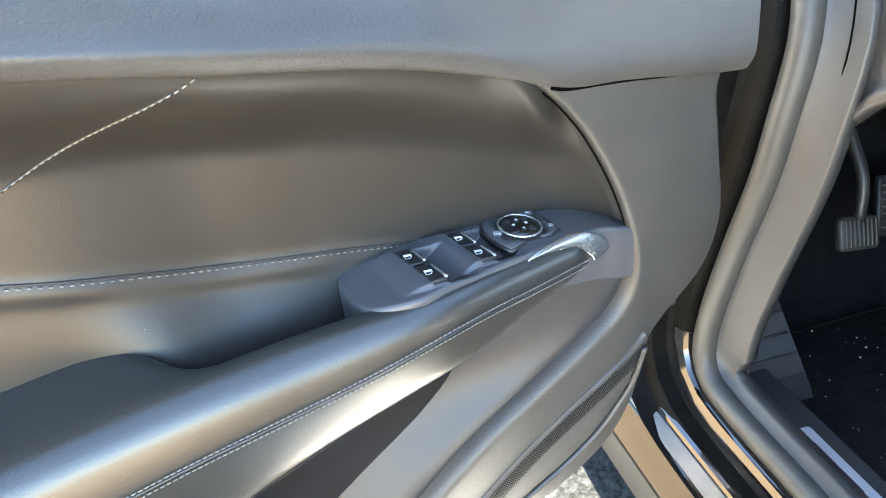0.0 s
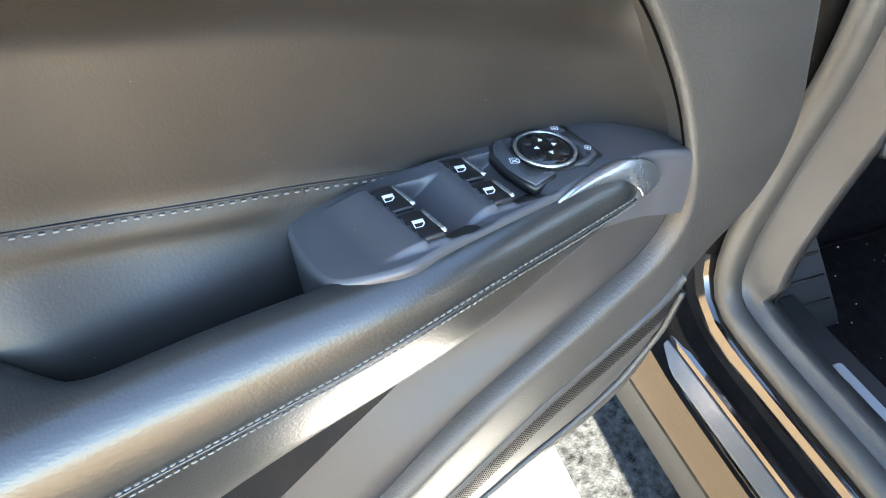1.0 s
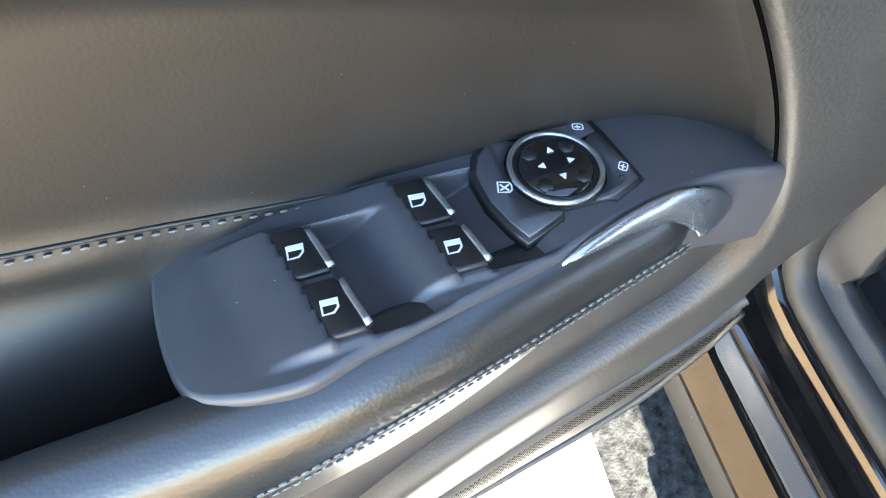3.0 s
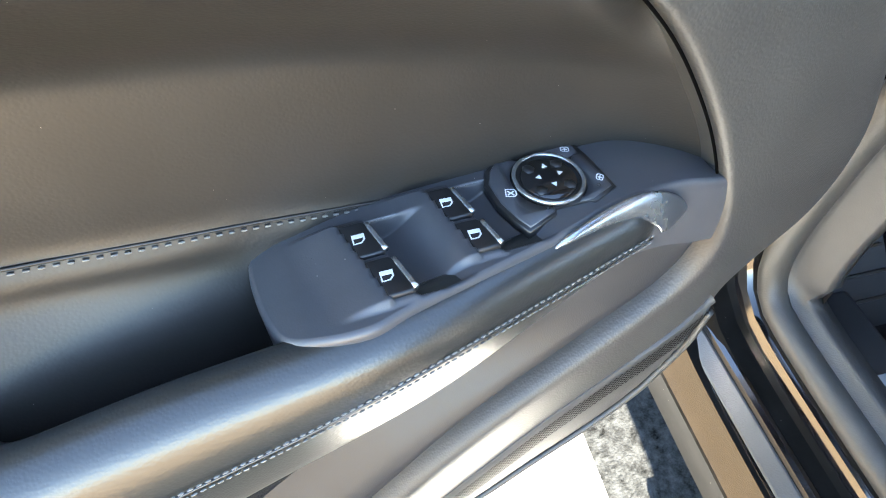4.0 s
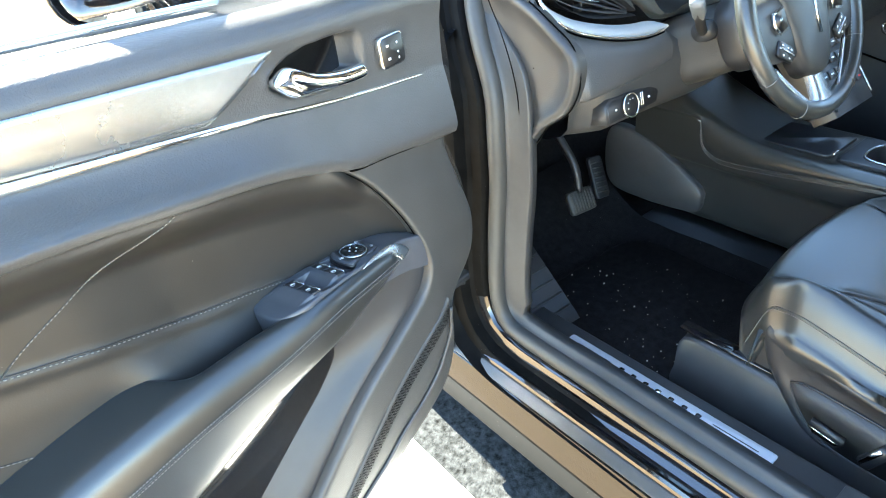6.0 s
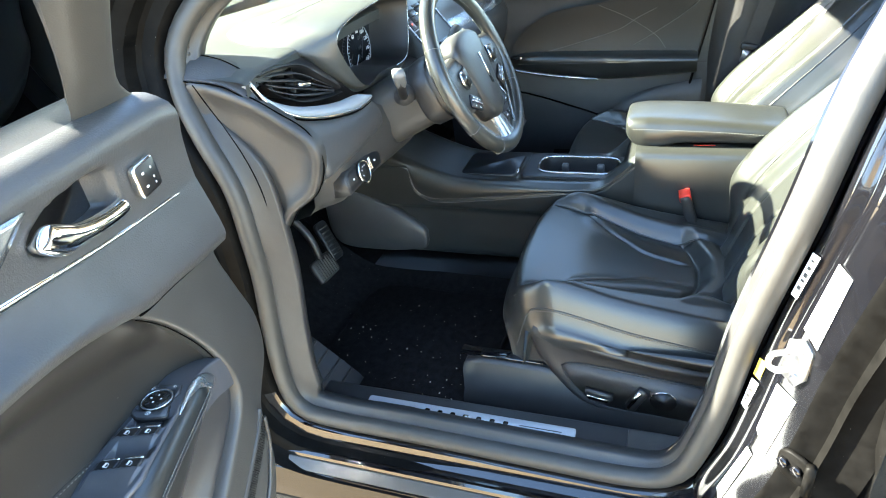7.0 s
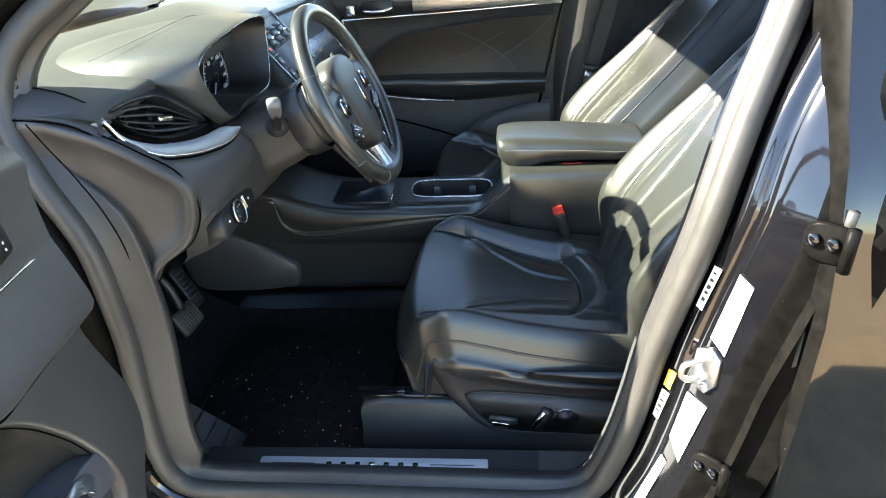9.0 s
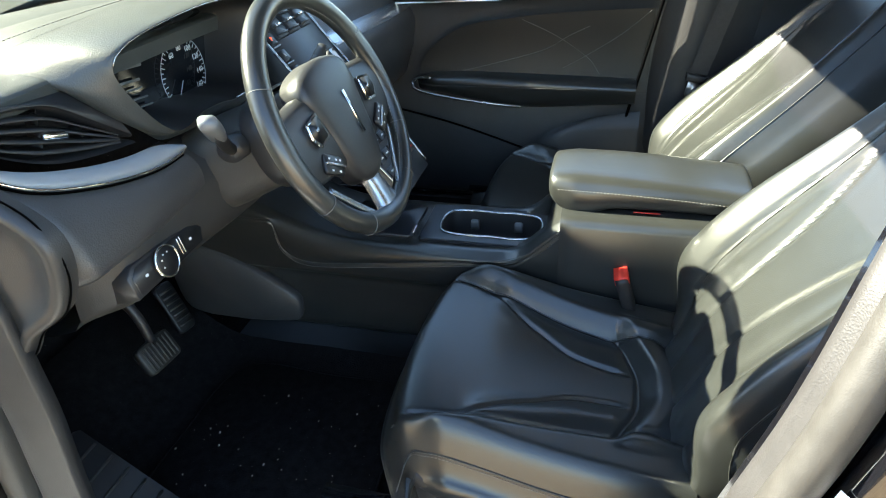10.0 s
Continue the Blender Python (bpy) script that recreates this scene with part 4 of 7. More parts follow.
for a in range(4):
    e = 45 + 90 * a
    c = (RC[0] + 0.0125 * math.cos(radians(e)), RC[1] + 0.0125 * math.sin(radians(e)))
    flat_plate("knob_lobe", [(c[0] + r * 0.0042 * math.cos(radians(k)), c[1] + r * 0.0042 * math.sin(radians(k))) for k, r in ((0, 1), (60, 1), (120, 1), (180, 1), (240, 1), (300, 1))], 0.004, 0.0060, BUTTON, mc, "", 0.0012)
hexa = [(-0.0032, -0.0030), (0.0022, -0.0030), (0.0034, -0.0016), (0.0034, 0.0016), (0.0022, 0.0032), (-0.0032, 0.0032)]
m = SM(0.2085, 0.021, 0.0025, 20 * SG)
outline_mark("symbol", hexa, 0.0009, m, WHITE_INK, mc)
for e in (40, -40):
    part("symbol", slab(rounded(0.0050, 0.0008, 0.0003, 1), 0, 0.0003, m @ pose(0, 0, 0, 0, 0, e)), WHITE_INK, mc, smooth=False)
for (u, n, e) in ((0.1625, -0.0040, 20), (0.1535, 0.0235, -50)):
    m = SM(u, n, 0.0025, e * SG)
    outline_mark("symbol", rounded(0.0056, 0.0044, 0.0012, 2), 0.0008, m, WHITE_INK, mc)
    part("symbol", slab(rounded(0.0032, 0.0007, 0.0003, 1), 0, 0.0003, m), WHITE_INK, mc, smooth=False)
    part("symbol", slab(rounded(0.0007, 0.0026, 0.0003, 1), 0, 0.0003, m), WHITE_INK, mc, smooth=False)
for (u, n) in ((0.1935, 0.0375), (0.1685, -0.0085), (0.157, 0.0290)):
    m = SM(u, n, 0.0024)
    part("indicator_hole", sweep([m @ Vector((0.0011 * math.cos(a * math.pi / 6), 0.0011 * math.sin(a * math.pi / 6), 0.0002)) for a in range(12)], circle(0.00025, 4), closed=True), GLOSS_BLACK, mc)
# paler grey line along one edge of each switch well
for u0, u1, n0, n1, sk, nr in PAIRS:
    edge_ = [(u0 - 0.001 - sk * (n0 - nr), n0), (u0 - 0.016 - sk * (n0 - nr), n0 - 0.0006), (u0 - 0.034 - sk * (n0 - nr), n0 - 0.0004)]
    tube("well_edge", [DS(a, b - 0.0012, SZ(a) + 0.0003) for a, b in edge_], 0.0007, SATIN_DARK, panel, n=16, seg=6)
# silver bezel round the armrest's front end
rows = []
BZ = spline([(0.198, 0.0575, 0.8925), (0.185, 0.0530, 0.8945), (0.158, 0.0450, 0.8945), (0.133, 0.0400, 0.892), (0.113, 0.0375, 0.882), (0.098, 0.0360, 0.866), (0.0945, 0.0360, 0.852), (0.101, 0.0380, 0.838), (0.114, 0.0400, 0.830)], 50)
BI = spline([(0.199, 0.0590, 0.8905), (0.188, 0.0585, 0.8915), (0.165, 0.0530, 0.8885), (0.142, 0.0475, 0.881), (0.126, 0.0475, 0.870), (0.119, 0.0480, 0.858), (0.117, 0.0480, 0.849), (0.118, 0.0470, 0.840), (0.124, 0.0470, 0.834)], 50)
for i, (a, b) in enumerate(list(zip(BZ, BI))[:37]):
    tan = (BZ[min(49, i + 1)] - BZ[max(0, i - 1)]).normalized()
    h = (b - a) * 0.5
    nr_ = tan.cross(h).normalized()
    if nr_.z < 0 and i < 25 or nr_.y < 0 and i >= 25:
        nr_ = -nr_
    c = (a + b) * 0.5 + nr_ * (0.0008 + 0.0022 * sstep(14, 30, i))
    k = 0.0022 * min(1.0, h.length / 0.004)
    rows.append([DS(*(c + h * (1.05 * math.cos(q)) + nr_ * (k * math.sin(q)))) for q in [2 * math.pi * m_ / 14 for m_ in range(14)]])
part("silver_bezel", rings(rows, True, True), SATIN, door, "satin metal bezel at the armrest end")

# window frame, glass and outside mirror
rows = []
for u0, u1, n, z in ((-0.055, 0.105, -0.035, 1.245), (0.0, 0.095, -0.015, 1.275), (0.012, 0.100, 0.0, 1.30), (0.035, 0.122, 0.035, 1.36), (0.060, 0.150, 0.08, 1.42), (0.13, 0.205, 0.12, 1.50), (0.24, 0.30, 0.155, 1.565)):
    rows.append([D(u0, n - 0.05, z), D(u0, n - 0.008, z), D(u0 + 0.01, n, z + 0.001), D((u0 + u1) / 2, n + 0.004, z + 0.003), D(u1 - 0.012, n, z + 0.004), D(u1, n - 0.012, z + 0.004), D(u1, n - 0.05, z + 0.004)])
sub(part("window_post", rings(rows), PLASTIC, door, "grey plastic window post trim"))
rows = [[D(u, n, z) for n, z in ((-0.05, 1.20), (-0.02, 1.29), (0.045, 1.42), (0.12, 1.55))] for u in (0.09, 0.4, 0.8, 1.02)]
pane = part("window_pane", rings(rows), GLASS, door, "clear side window glass")
pane.visible_shadow = False
tube("window_rail", [D(0.26, 0.15, 1.57), D(0.5, 0.15, 1.60), D(0.9, 0.14, 1.59), D(1.06, 0.10, 1.5), D(1.08, -0.04, 1.24)], 0.02, PAINT, door, n=30)
tube("belt_moulding", [D(0.06, -0.062, 1.262), D(0.5, -0.062, 1.280), D(1.05, -0.062, 1.290)], 0.007, CHROME, door, n=20)
mir = [(0.21, 1.295), (0.23, 1.345), (0.30, 1.365), (0.38, 1.355), (0.40, 1.30), (0.37, 1.262), (0.26, 1.258)]
mo = spline([(a, 0, b) for a, b in mir], 36, True)
cu, cz = 0.305, 1.31
mh = part("mirror_housing", rings([[D(cu + (p.x - cu) * s, n, cz + (p.z - cz) * s) for p in mo] for n, s in ((-0.16, 0.96), (-0.155, 1.0), (-0.17, 1.0), (-0.22, 0.85), (-0.25, 0.4))], True, True), PAINT, door, "black outside mirror")
part("mirror_glass", rings([[D(cu + (p.x - cu) * s, n, cz + (p.z - cz) * s) for p in mo] for n, s in ((-0.158, 0.9), (-0.152, 0.9))], True, True), MIRROR, mh)
tube("mirror_foot", [D(0.12, -0.10, 1.22), D(0.20, -0.15, 1.26), D(0.27, -0.19, 1.28)], 0.022, PAINT, mh, n=12)
# hinges and check strap
for z in (0.62, 1.0):
    hg = part("hinge", slab(rounded(0.09, 0.05, 0.008), -0.008, 0.008, basis(D(-0.13, -0.115, z), DU, DN)), DARK_PLASTIC, door)
    part("hinge_pin", sweep([D(-0.17, -0.115, z - 0.03), D(-0.17, -0.115, z + 0.03)], circle(0.009, 10), up=(1, 0, 0)), DARK_PLASTIC, hg)


# ---------------------------------------------------------------- writing
def text(name, body, size, m, material, parent):
    cu = bpy.data.curves.new(name, 'FONT')
    cu.body, cu.size, cu.align_x, cu.align_y, cu.extrude = body, size, 'CENTER', 'CENTER', size * 0.02
    tmp = bpy.data.objects.new(name, cu)
    me = bpy.data.meshes.new_from_object(tmp)
    bpy.data.objects.remove(tmp)
    me.transform(m)
    return link(name, me, material, parent)


def seam(name, pts, r, material, parent, n=60):
    return tube(name, pts, r, material, parent, n=n, seg=6)


# ---------------------------------------------------------------- floor, sill plates
carpet = thing("floor_carpet", (0.5, -0.1, 0.32), "black cabin carpet with crumbs of dirt", "carpet")
rows = []
for k in range(40):
    y = 0.56 - 1.2 * k / 39
    rows.append([(x, y, z + 0.16 * sstep(0.25, 0.56, y) + 0.004 * noise.noise((x * 9, y * 9, 0))) for x, z in ((0.13, 0.424), (0.165, 0.42), (0.19, 0.40), (0.21, 0.345), (0.25, 0.332), (0.35, 0.33), (0.45, 0.33), (0.55, 0.33), (0.65, 0.33), (0.74, 0.335), (0.80, 0.36))])
part("driver_side", rings(rows), CARPET, carpet)
rows = []
for k in range(20):
    y = 0.56 - 1.2 * k / 19
    rows.append([(x, y, z + 0.14 * sstep(0.28, 0.56, y)) for x, z in ((0.98, 0.36), (1.04, 0.335), (1.2, 0.33), (1.4, 0.33), (1.52, 0.335), (1.56, 0.39), (1.64, 0.405))])
part("passenger_side", rings(rows), CARPET, carpet)
fmat = thing("floor_mat", (0.45, 0.0, 0.335), "black carpet floor mat with scattered white crumbs", "floor mat")
out = spline([(0.25, 0.22, 0), (0.235, 0.0, 0), (0.25, -0.20, 0), (0.50, -0.22, 0), (0.70, -0.21, 0), (0.72, 0.0, 0), (0.71, 0.22, 0), (0.5, 0.25, 0)], 60, True)
part("carpet_pad", slab([(p.x, p.y) for p in out], 0.336, 0.346, None, 0.004, 0.003), CARPET, fmat)
tube("binding", [(p.x, p.y, 0.343) for p in out[::2]], 0.004, CARPET, fmat, n=80, closed=True)
CRUMB = mat("crumb", (0.62, 0.58, 0.50), 0.8, vary=0.3, vsize=0.01)
rng = random.Random(4)
for i in range(60):
    x, y, r = rng.uniform(0.24, 0.66), rng.uniform(-0.16, 0.24), rng.choice((0.0007, 0.0009, 0.0012, 0.0018))
    bm = bmesh.new()
    bmesh.ops.create_icosphere(bm, subdivisions=1, radius=r, matrix=Matrix.Translation((x, y, 0.347 + r * 0.6)) @ Matrix.Diagonal((1 + rng.random(), 1, 0.7, 1)))
    c = part("dirt_crumb", bm, CRUMB, None)
    tagged(c, "small pale crumb of dirt on the floor mat", "crumb", group="crumbs on the mat")
for x0, z0, nm in ((0.128, 0.428, "driver"), (1.600, 0.402, "passenger")):
    pl = thing("sill_plate", (x0 + 0.02, -0.235, z0), "brushed metal door sill plate set in black plastic", "sill plate", group="sill plates")
    box("sill_trim", (x0 - 0.012, -0.66, z0 - 0.02), (x0 + 0.075, 0.13, z0), DARK_PLASTIC, pl, 0.006)
    box("trim_end", (x0 - 0.013, -0.70, z0 - 0.02), (x0 + 0.070, -0.575, z0 + 0.003), PLASTIC, pl, 0.004)
    m = Matrix.Translation((x0 + 0.022, -0.235, z0 + 0.0005))
    mp = part("metal_plate", slab(rounded(0.044, 0.476, 0.006), 0, 0.0035, m, 0.0015, 0.0015), BRUSHED, pl)
    for dy, w in ((0.09, 0.0), (0.06, 0.0), (0.03, 0.0), (0.0, 1), (-0.03, 0.0), (-0.06, 0.0), (-0.09, 0.0)):
        part("raised_mark", slab(rounded(0.009, 0.013 if w else 0.011, 0.003), 0.0034, 0.0044, m @ Matrix.Translation((0.004, dy, 0))), CHROME if w else GLOSS_BLACK, mp)
    for dy in (0.165, -0.165):
        part("groove", slab(rounded(0.0022, 0.09, 0.001), 0.0034, 0.0040, m @ Matrix.Translation((0.004, dy, 0))), DARK_PLASTIC, mp)

# ---------------------------------------------------------------- B pillar face
YS = [(0.40, -0.67), (0.45, -0.677), (0.55, -0.712), (0.66, -0.735), (0.80, -0.757), (0.99, -0.800), (1.157, -0.843), (1.28, -0.90), (1.42, -0.955)]


def BP(z, f, lift=0.0):
    return Vector((0.085 - 0.105 * f + 0.32 * max(0, z - 1.05), curve1(YS, z) - 0.02 - 0.115 * f, z)) + Vector((-0.74, 0.67, 0.1)) * lift


def pillar_skin(prof):
    return rings([[BP(0.42 + 1.0 * k / 35, f, b) for f, b in prof] for k in range(36)])


sub(part("pillar_face", pillar_skin(((0.0, -0.01), (0.04, 0.004), (0.16, 0.006), (0.20, 0.001), (0.26, 0.001), (0.30, 0.006), (0.50, 0.007), (0.66, 0.006))), PAINT, car, "glossy black painted centre pillar"))
sub(part("pillar_jamb", pillar_skin(((0.655, 0.0066), (0.67, 0.0066), (0.72, 0.004), (0.80, -0.004), (0.88, -0.010), (0.96, -0.014), (1.1, -0.02), (1.3, -0.03))), JAMB, car, "dusty dull black door jamb"))


def pillar_label(name, corners, material, label, category, bars=0):
    t = thing(name, BP(*corners[0], 0.008), label, category)
    bm = bmesh.new()
    a = [bm.verts.new(BP(z, f, 0.0078)) for z, f in corners]
    b = [bm.verts.new(BP(z, f, 0.0086)) for z, f in corners]
    bm.faces.new(b)
    for i in range(4):
        bm.faces.new((a[i], a[(i + 1) % 4], b[(i + 1) % 4], b[i]))
    part("paper", bm, material, t, smooth=False)
    P = [BP(z, f, 0.0088) for z, f in corners]
    for i in range(bars):
        s0 = 0.12 + 0.76 * i / bars
        s1 = s0 + 0.76 / bars * (0.3 + 0.4 * ((i * 7) % 5) / 5)
        bm = bmesh.new()

        def at(u, v):
            return P[0].lerp(P[1], u).lerp(P[3].lerp(P[2], u), v)

        bm.faces.new([bm.verts.new(at(u, v)) for u, v in ((0.25, s0), (0.8, s0), (0.8, s1), (0.25, s1))])
        part("printed_bar", bm, INK, t, smooth=False)


pillar_label("information_label", [(0.955, 0.30), (0.942, 0.46), (0.823, 0.50), (0.844, 0.31)], PAPER, "blank-looking white paper label on the black door pillar", "label")
pillar_label("tyre_label", [(0.735, 0.31), (0.724, 0.54), (0.595, 0.50), (0.636, 0.31)], PAPER, "white and yellow-edged paper label on the pillar", "label", 0)
pillar_label("barcode_label", [(0.592, 0.31), (0.583, 0.39), (0.457, 0.42), (0.48, 0.31)], PAPER, "small white label with a black barcode", "label", 11)
pillar_label("warning_label", [(0.760, 0.06), (0.758, 0.15), (0.722, 0.14), (0.726, 0.06)], YELLOW, "small yellow warning sticker beside the seal", "label")
pillar_label("pale_tag", [(0.718, 0.06), (0.714, 0.15), (0.655, 0.13), (0.660, 0.06)], PAPER, "narrow pale tag beside the seal", "label", 4)
pillar_label("pale_tag", [(0.955, 0.06), (0.952, 0.14), (0.880, 0.13), (0.884, 0.06)], PAPER, "narrow pale tag beside the seal", "label", 5)
st = thing("door_striker", BP(0.79, 0.40, 0.008), "bare metal door latch striker bolted to the pillar", "striker")
m = basis(BP(0.788, 0.385, 0.006), BP(0.82, 0.5) - BP(0.82, 0.3), BP(0.85, 0.4) - BP(0.78, 0.4))
part("plate", slab([(-0.020, -0.028), (0.008, -0.040), (0.022, -0.020), (0.020, 0.026), (0.004, 0.040), (-0.018, 0.030)], 0, 0.006, m, 0.002, 0.002), GALV, st)
tube("loop", [m @ Vector(v) for v in ((-0.006, -0.016, 0.004), (-0.012, -0.016, 0.022), (-0.020, -0.008, 0.034), (-0.020, 0.010, 0.034), (-0.012, 0.016, 0.022), (-0.006, 0.016, 0.004))], 0.0048, GALV, st, n=30)
for y in (-0.024, 0.026):
    part("bolt", slab([(0.006 * math.cos(radians(60 * i)), 0.006 * math.sin(radians(60 * i))) for i in range(6)], 0.005, 0.010, m @ Matrix.Translation((0.006, y, 0)), 0.001, 0.001), GALV, st)
for z in (1.035, 0.615):
    h = thing("rear_door_hinge", BP(z, 0.8), "black painted rear door hinge on the pillar", "hinge", group="rear door hinges")
    m = basis(BP(z, 0.80, 0.004), BP(z, 0.9) - BP(z, 0.7), (0, 0, 1))
    part("leaf", slab(rounded(0.058, 0.056, 0.020), 0, 0.008, m, 0.003, 0.003), JAMB, h)
    for a in (-0.016, 0.007):
        part("bolt", slab([(0.0095 * math.cos(radians(60 * i)), 0.0095 * math.sin(radians(60 * i))) for i in range(6)], 0.008, 0.016, m @ Matrix.Translation((a, 0.004, 0)), 0.002, 0.002), PAINT, h)
    part("pin", sweep([m @ Vector((0.026, -0.030, 0.009)), m @ Vector((0.026, 0.030, 0.009))], circle(0.008, 10), up=(1, 0, 0)), JAMB, h)
tube("door_edge_seal", [(-0.005 + 0.3 * max(0, z - 1.1), curve1([(0.4, -0.875), (0.56, -0.893), (0.8, -0.915), (1.04, -0.935), (1.2, -0.95), (1.4, -0.99)], z), z) for z in (0.42, 0.55, 0.7, 0.85, 1.0, 1.08)], 0.007, RUBBER, rdoor, n=40)


# ---------------------------------------------------------------- dashboard
dash = thing("dashboard", (0.9, 0.3, 0.9), "black dashboard with soft stitched top and silver trim", "dashboard")


rows = []
for k in range(73):
    x = 0.135 + 1.50 * k / 72
    e = sstep(0.13, 0.19, x) * (1 - sstep(1.58, 1.64, x))
    drop = 0.045 * sstep(0.6, 1.6, x)
    row = []
    for y, z in ((0.76, 1.145), (0.66, 1.170), (0.55, 1.190), (0.44, 1.203), (0.34, 1.208), (0.26, 1.206), (0.19, 1.202), (0.14, 1.198), (0.105, 1.194), (0.092, 1.191), (0.088, 1.187), (0.090, 1.165)):
        row.append((x, y, z - drop - 0.010 * (1 - e)))
    rows.append(row)
part("dash_top", rings(rows), DASH_VINYL, dash, "blue-black soft dash top", crisp=35)
tube("dash_gap", [(x, 0.0895, 1.1655 - 0.01 * (1 - sstep(0.13, 0.19, x))) for x in (0.150, 0.18, 0.22, 0.26, 0.30, 0.34)], 0.0022, SHADE_BLACK, dash, n=30, seg=6)
# instrument hood
LIPC = [(0.352, 0.017, 1.200), (0.366, 0.013, 1.216), (0.405, 0.006, 1.229), (0.47, -0.004, 1.238), (0.55, -0.008, 1.241), (0.64, -0.002, 1.232), (0.715, 0.014, 1.216), (0.735, 0.020, 1.195), (0.722, 0.020, 1.135), (0.690, 0.018, 1.080), (0.62, 0.016, 1.074), (0.56, 0.014, 1.084), (0.505, 0.014, 1.087), (0.470, 0.014, 1.080), (0.440, 0.015, 1.081), (0.408, 0.015, 1.104), (0.375, 0.016, 1.145), (0.356, 0.017, 1.178)]
lip = spline(LIPC, 90, True)
lc = Vector((0.545, 0.01, 1.16))
rows = [[lc + (p - lc) * 0.86 + Vector((0, 0.10, -0.004)) for p in lip], [lc + (p - lc) * 0.95 + Vector((0, 0.04, 0)) for p in lip], [lc + (p - lc) * 0.985 + Vector((0, 0.003, 0)) for p in lip], [lc + (p - lc) * 1.0 + Vector((0, -0.002, 0)) for p in lip], [lc + (p - lc) * 1.02 + Vector((0, 0.0, 0)) for p in lip]]
TGT = [(-180, (0.330, 0.086, 1.176)), (-150, (0.36, 0.070, 1.140)), (-125, (0.405, 0.046, 1.092)), (-110, (0.43, 0.034, 1.070)), (-90, (0.53, 0.03, 1.060)), (-60, (0.66, 0.03, 1.055)), (-30, (0.76, 0.06, 1.10)), (0, (0.80, 0.12, 1.16)), (30, (0.80, 0.22, 1.185)), (60, (0.70, 0.32, 1.200)), (90, (0.55, 0.36, 1.205)), (120, (0.42, 0.33, 1.205)), (150, (0.335, 0.24, 1.202)), (165, (0.318, 0.16, 1.196)), (172, (0.320, 0.12, 1.188)), (180, (0.330, 0.086, 1.176))]
tgt = []
for p in lip:
    a = math.degrees(math.atan2((p.z - lc.z) * 2.0, p.x - lc.x))
    tgt.append(Vector([curve1([(t[0], t[1][k]) for t in TGT], a) for k in range(3)]))
for f in (0.12, 0.25, 0.4, 0.55, 0.7, 0.85, 1.0):
    row = []
    for p, t in zip(lip, tgt):
        up_ = sstep(1.17, 1.215, p.z)
        b = math.sin(math.pi * f) ** 0.8
        o = lc + (p - lc) * 1.03
        row.append(o.lerp(t, f) + Vector((-0.012 * b * (1 - up_) * sstep(0.5, 0.40, p.x), -0.004 * b * (1 - up_), 0.014 * b * up_)))
    rows.append(row)
part("hood_lining", rings(rows[:4], True), DARK_PLASTIC, dash, "black inner lining of the instrument hood")
hood_ob = sub(part("instrument_hood", rings(rows[3:], True), DASH_VINYL, dash, "grained black instrument hood with stitching"))
tube("hood_edge", [lc + (p - lc) * 0.985 + Vector((0, -0.001, 0)) for p in lip[:60]], 0.0013, SATIN, hood_ob, n=90, seg=6)
stitches("stitching", [(0.335, 0.20, 1.222), (0.37, 0.16, 1.2355), (0.43, 0.135, 1.2435), (0.52, 0.125, 1.2470), (0.60, 0.130, 1.2440), (0.68, 0.15, 1.232)], DARK_THREAD, hood_ob)
# instruments
fc = [lc + (p - lc) * 0.87 + Vector((0, 0.097, -0.004)) for p in lip]
bm = bmesh.new()
bm.faces.new([bm.verts.new(p) for p in fc])
cluster = part("instrument_display", bm, SCREEN, dash, "dark glass instrument display with a speedometer", smooth=False)
GY = 0.104
gc = Vector((0.607, GY, 1.115))
mg = basis(gc, (1, 0, 0), (0, 0.0, 1))


def G(a, r):
    return mg @ Vector((r * math.cos(radians(a)), r * math.sin(radians(a)), 0.001))


GREY_INK = mat("dial_print", (0.55, 0.56, 0.58), 0.5)
tube("dial_ring", [G(a, 0.060) for a in range(222, -41, -15)], 0.0006, GREY_INK, cluster, n=60, seg=5)
for i in range(33):
    a = 222 - 262 * i / 32
    l = 0.010 if i % 2 == 0 else 0.006
    part("tick", sweep([G(a, 0.060), G(a, 0.060 - l)], rounded(0.0016, 0.0006, 0.0002, 1), up=(0, -1, 0)), GREY_INK, cluster)
for i, v in enumerate(("60", "80", "100", "120", "140", "160")):
    a = 222 - 262 * (int(v)) / 160
    text("numeral", v, 0.0125, Matrix.Translation(G(a, 0.043) - Vector((0, 0.001, 0))) @ mg.to_3x3().to_4x4(), WHITE_INK, cluster)
part("needle", sweep([G(232, 0.012), G(232, 0.046)], rounded(0.0020, 0.001, 0.0004, 1), up=(0, -1, 0)), WHITE_INK, cluster)
tube("fuel_ring", [mg @ Vector((-0.004 + 0.014 * math.cos(radians(a)), -0.030 + 0.014 * math.sin(radians(a)), 0.001)) for a in range(200, 341, 20)], 0.0008, GREY_INK, cluster, n=24, seg=5)
for i, (x, z, w, h) in enumerate(((0.482, 1.163, 0.056, 0.008), (0.476, 1.141, 0.044, 0.004), (0.480, 1.128, 0.036, 0.003), (0.488, 1.112, 0.034, 0.003), (0.497, 1.098, 0.028, 0.003), (0.512, 1.086, 0.022, 0.003))):
    part("display_bar", slab(rounded(w, h, 0.001), 0, 0.0006, basis((x, GY - 0.001, z), (1, 0, -0.1), (0, 0, 1))), DARK_THREAD, cluster, smooth=False)
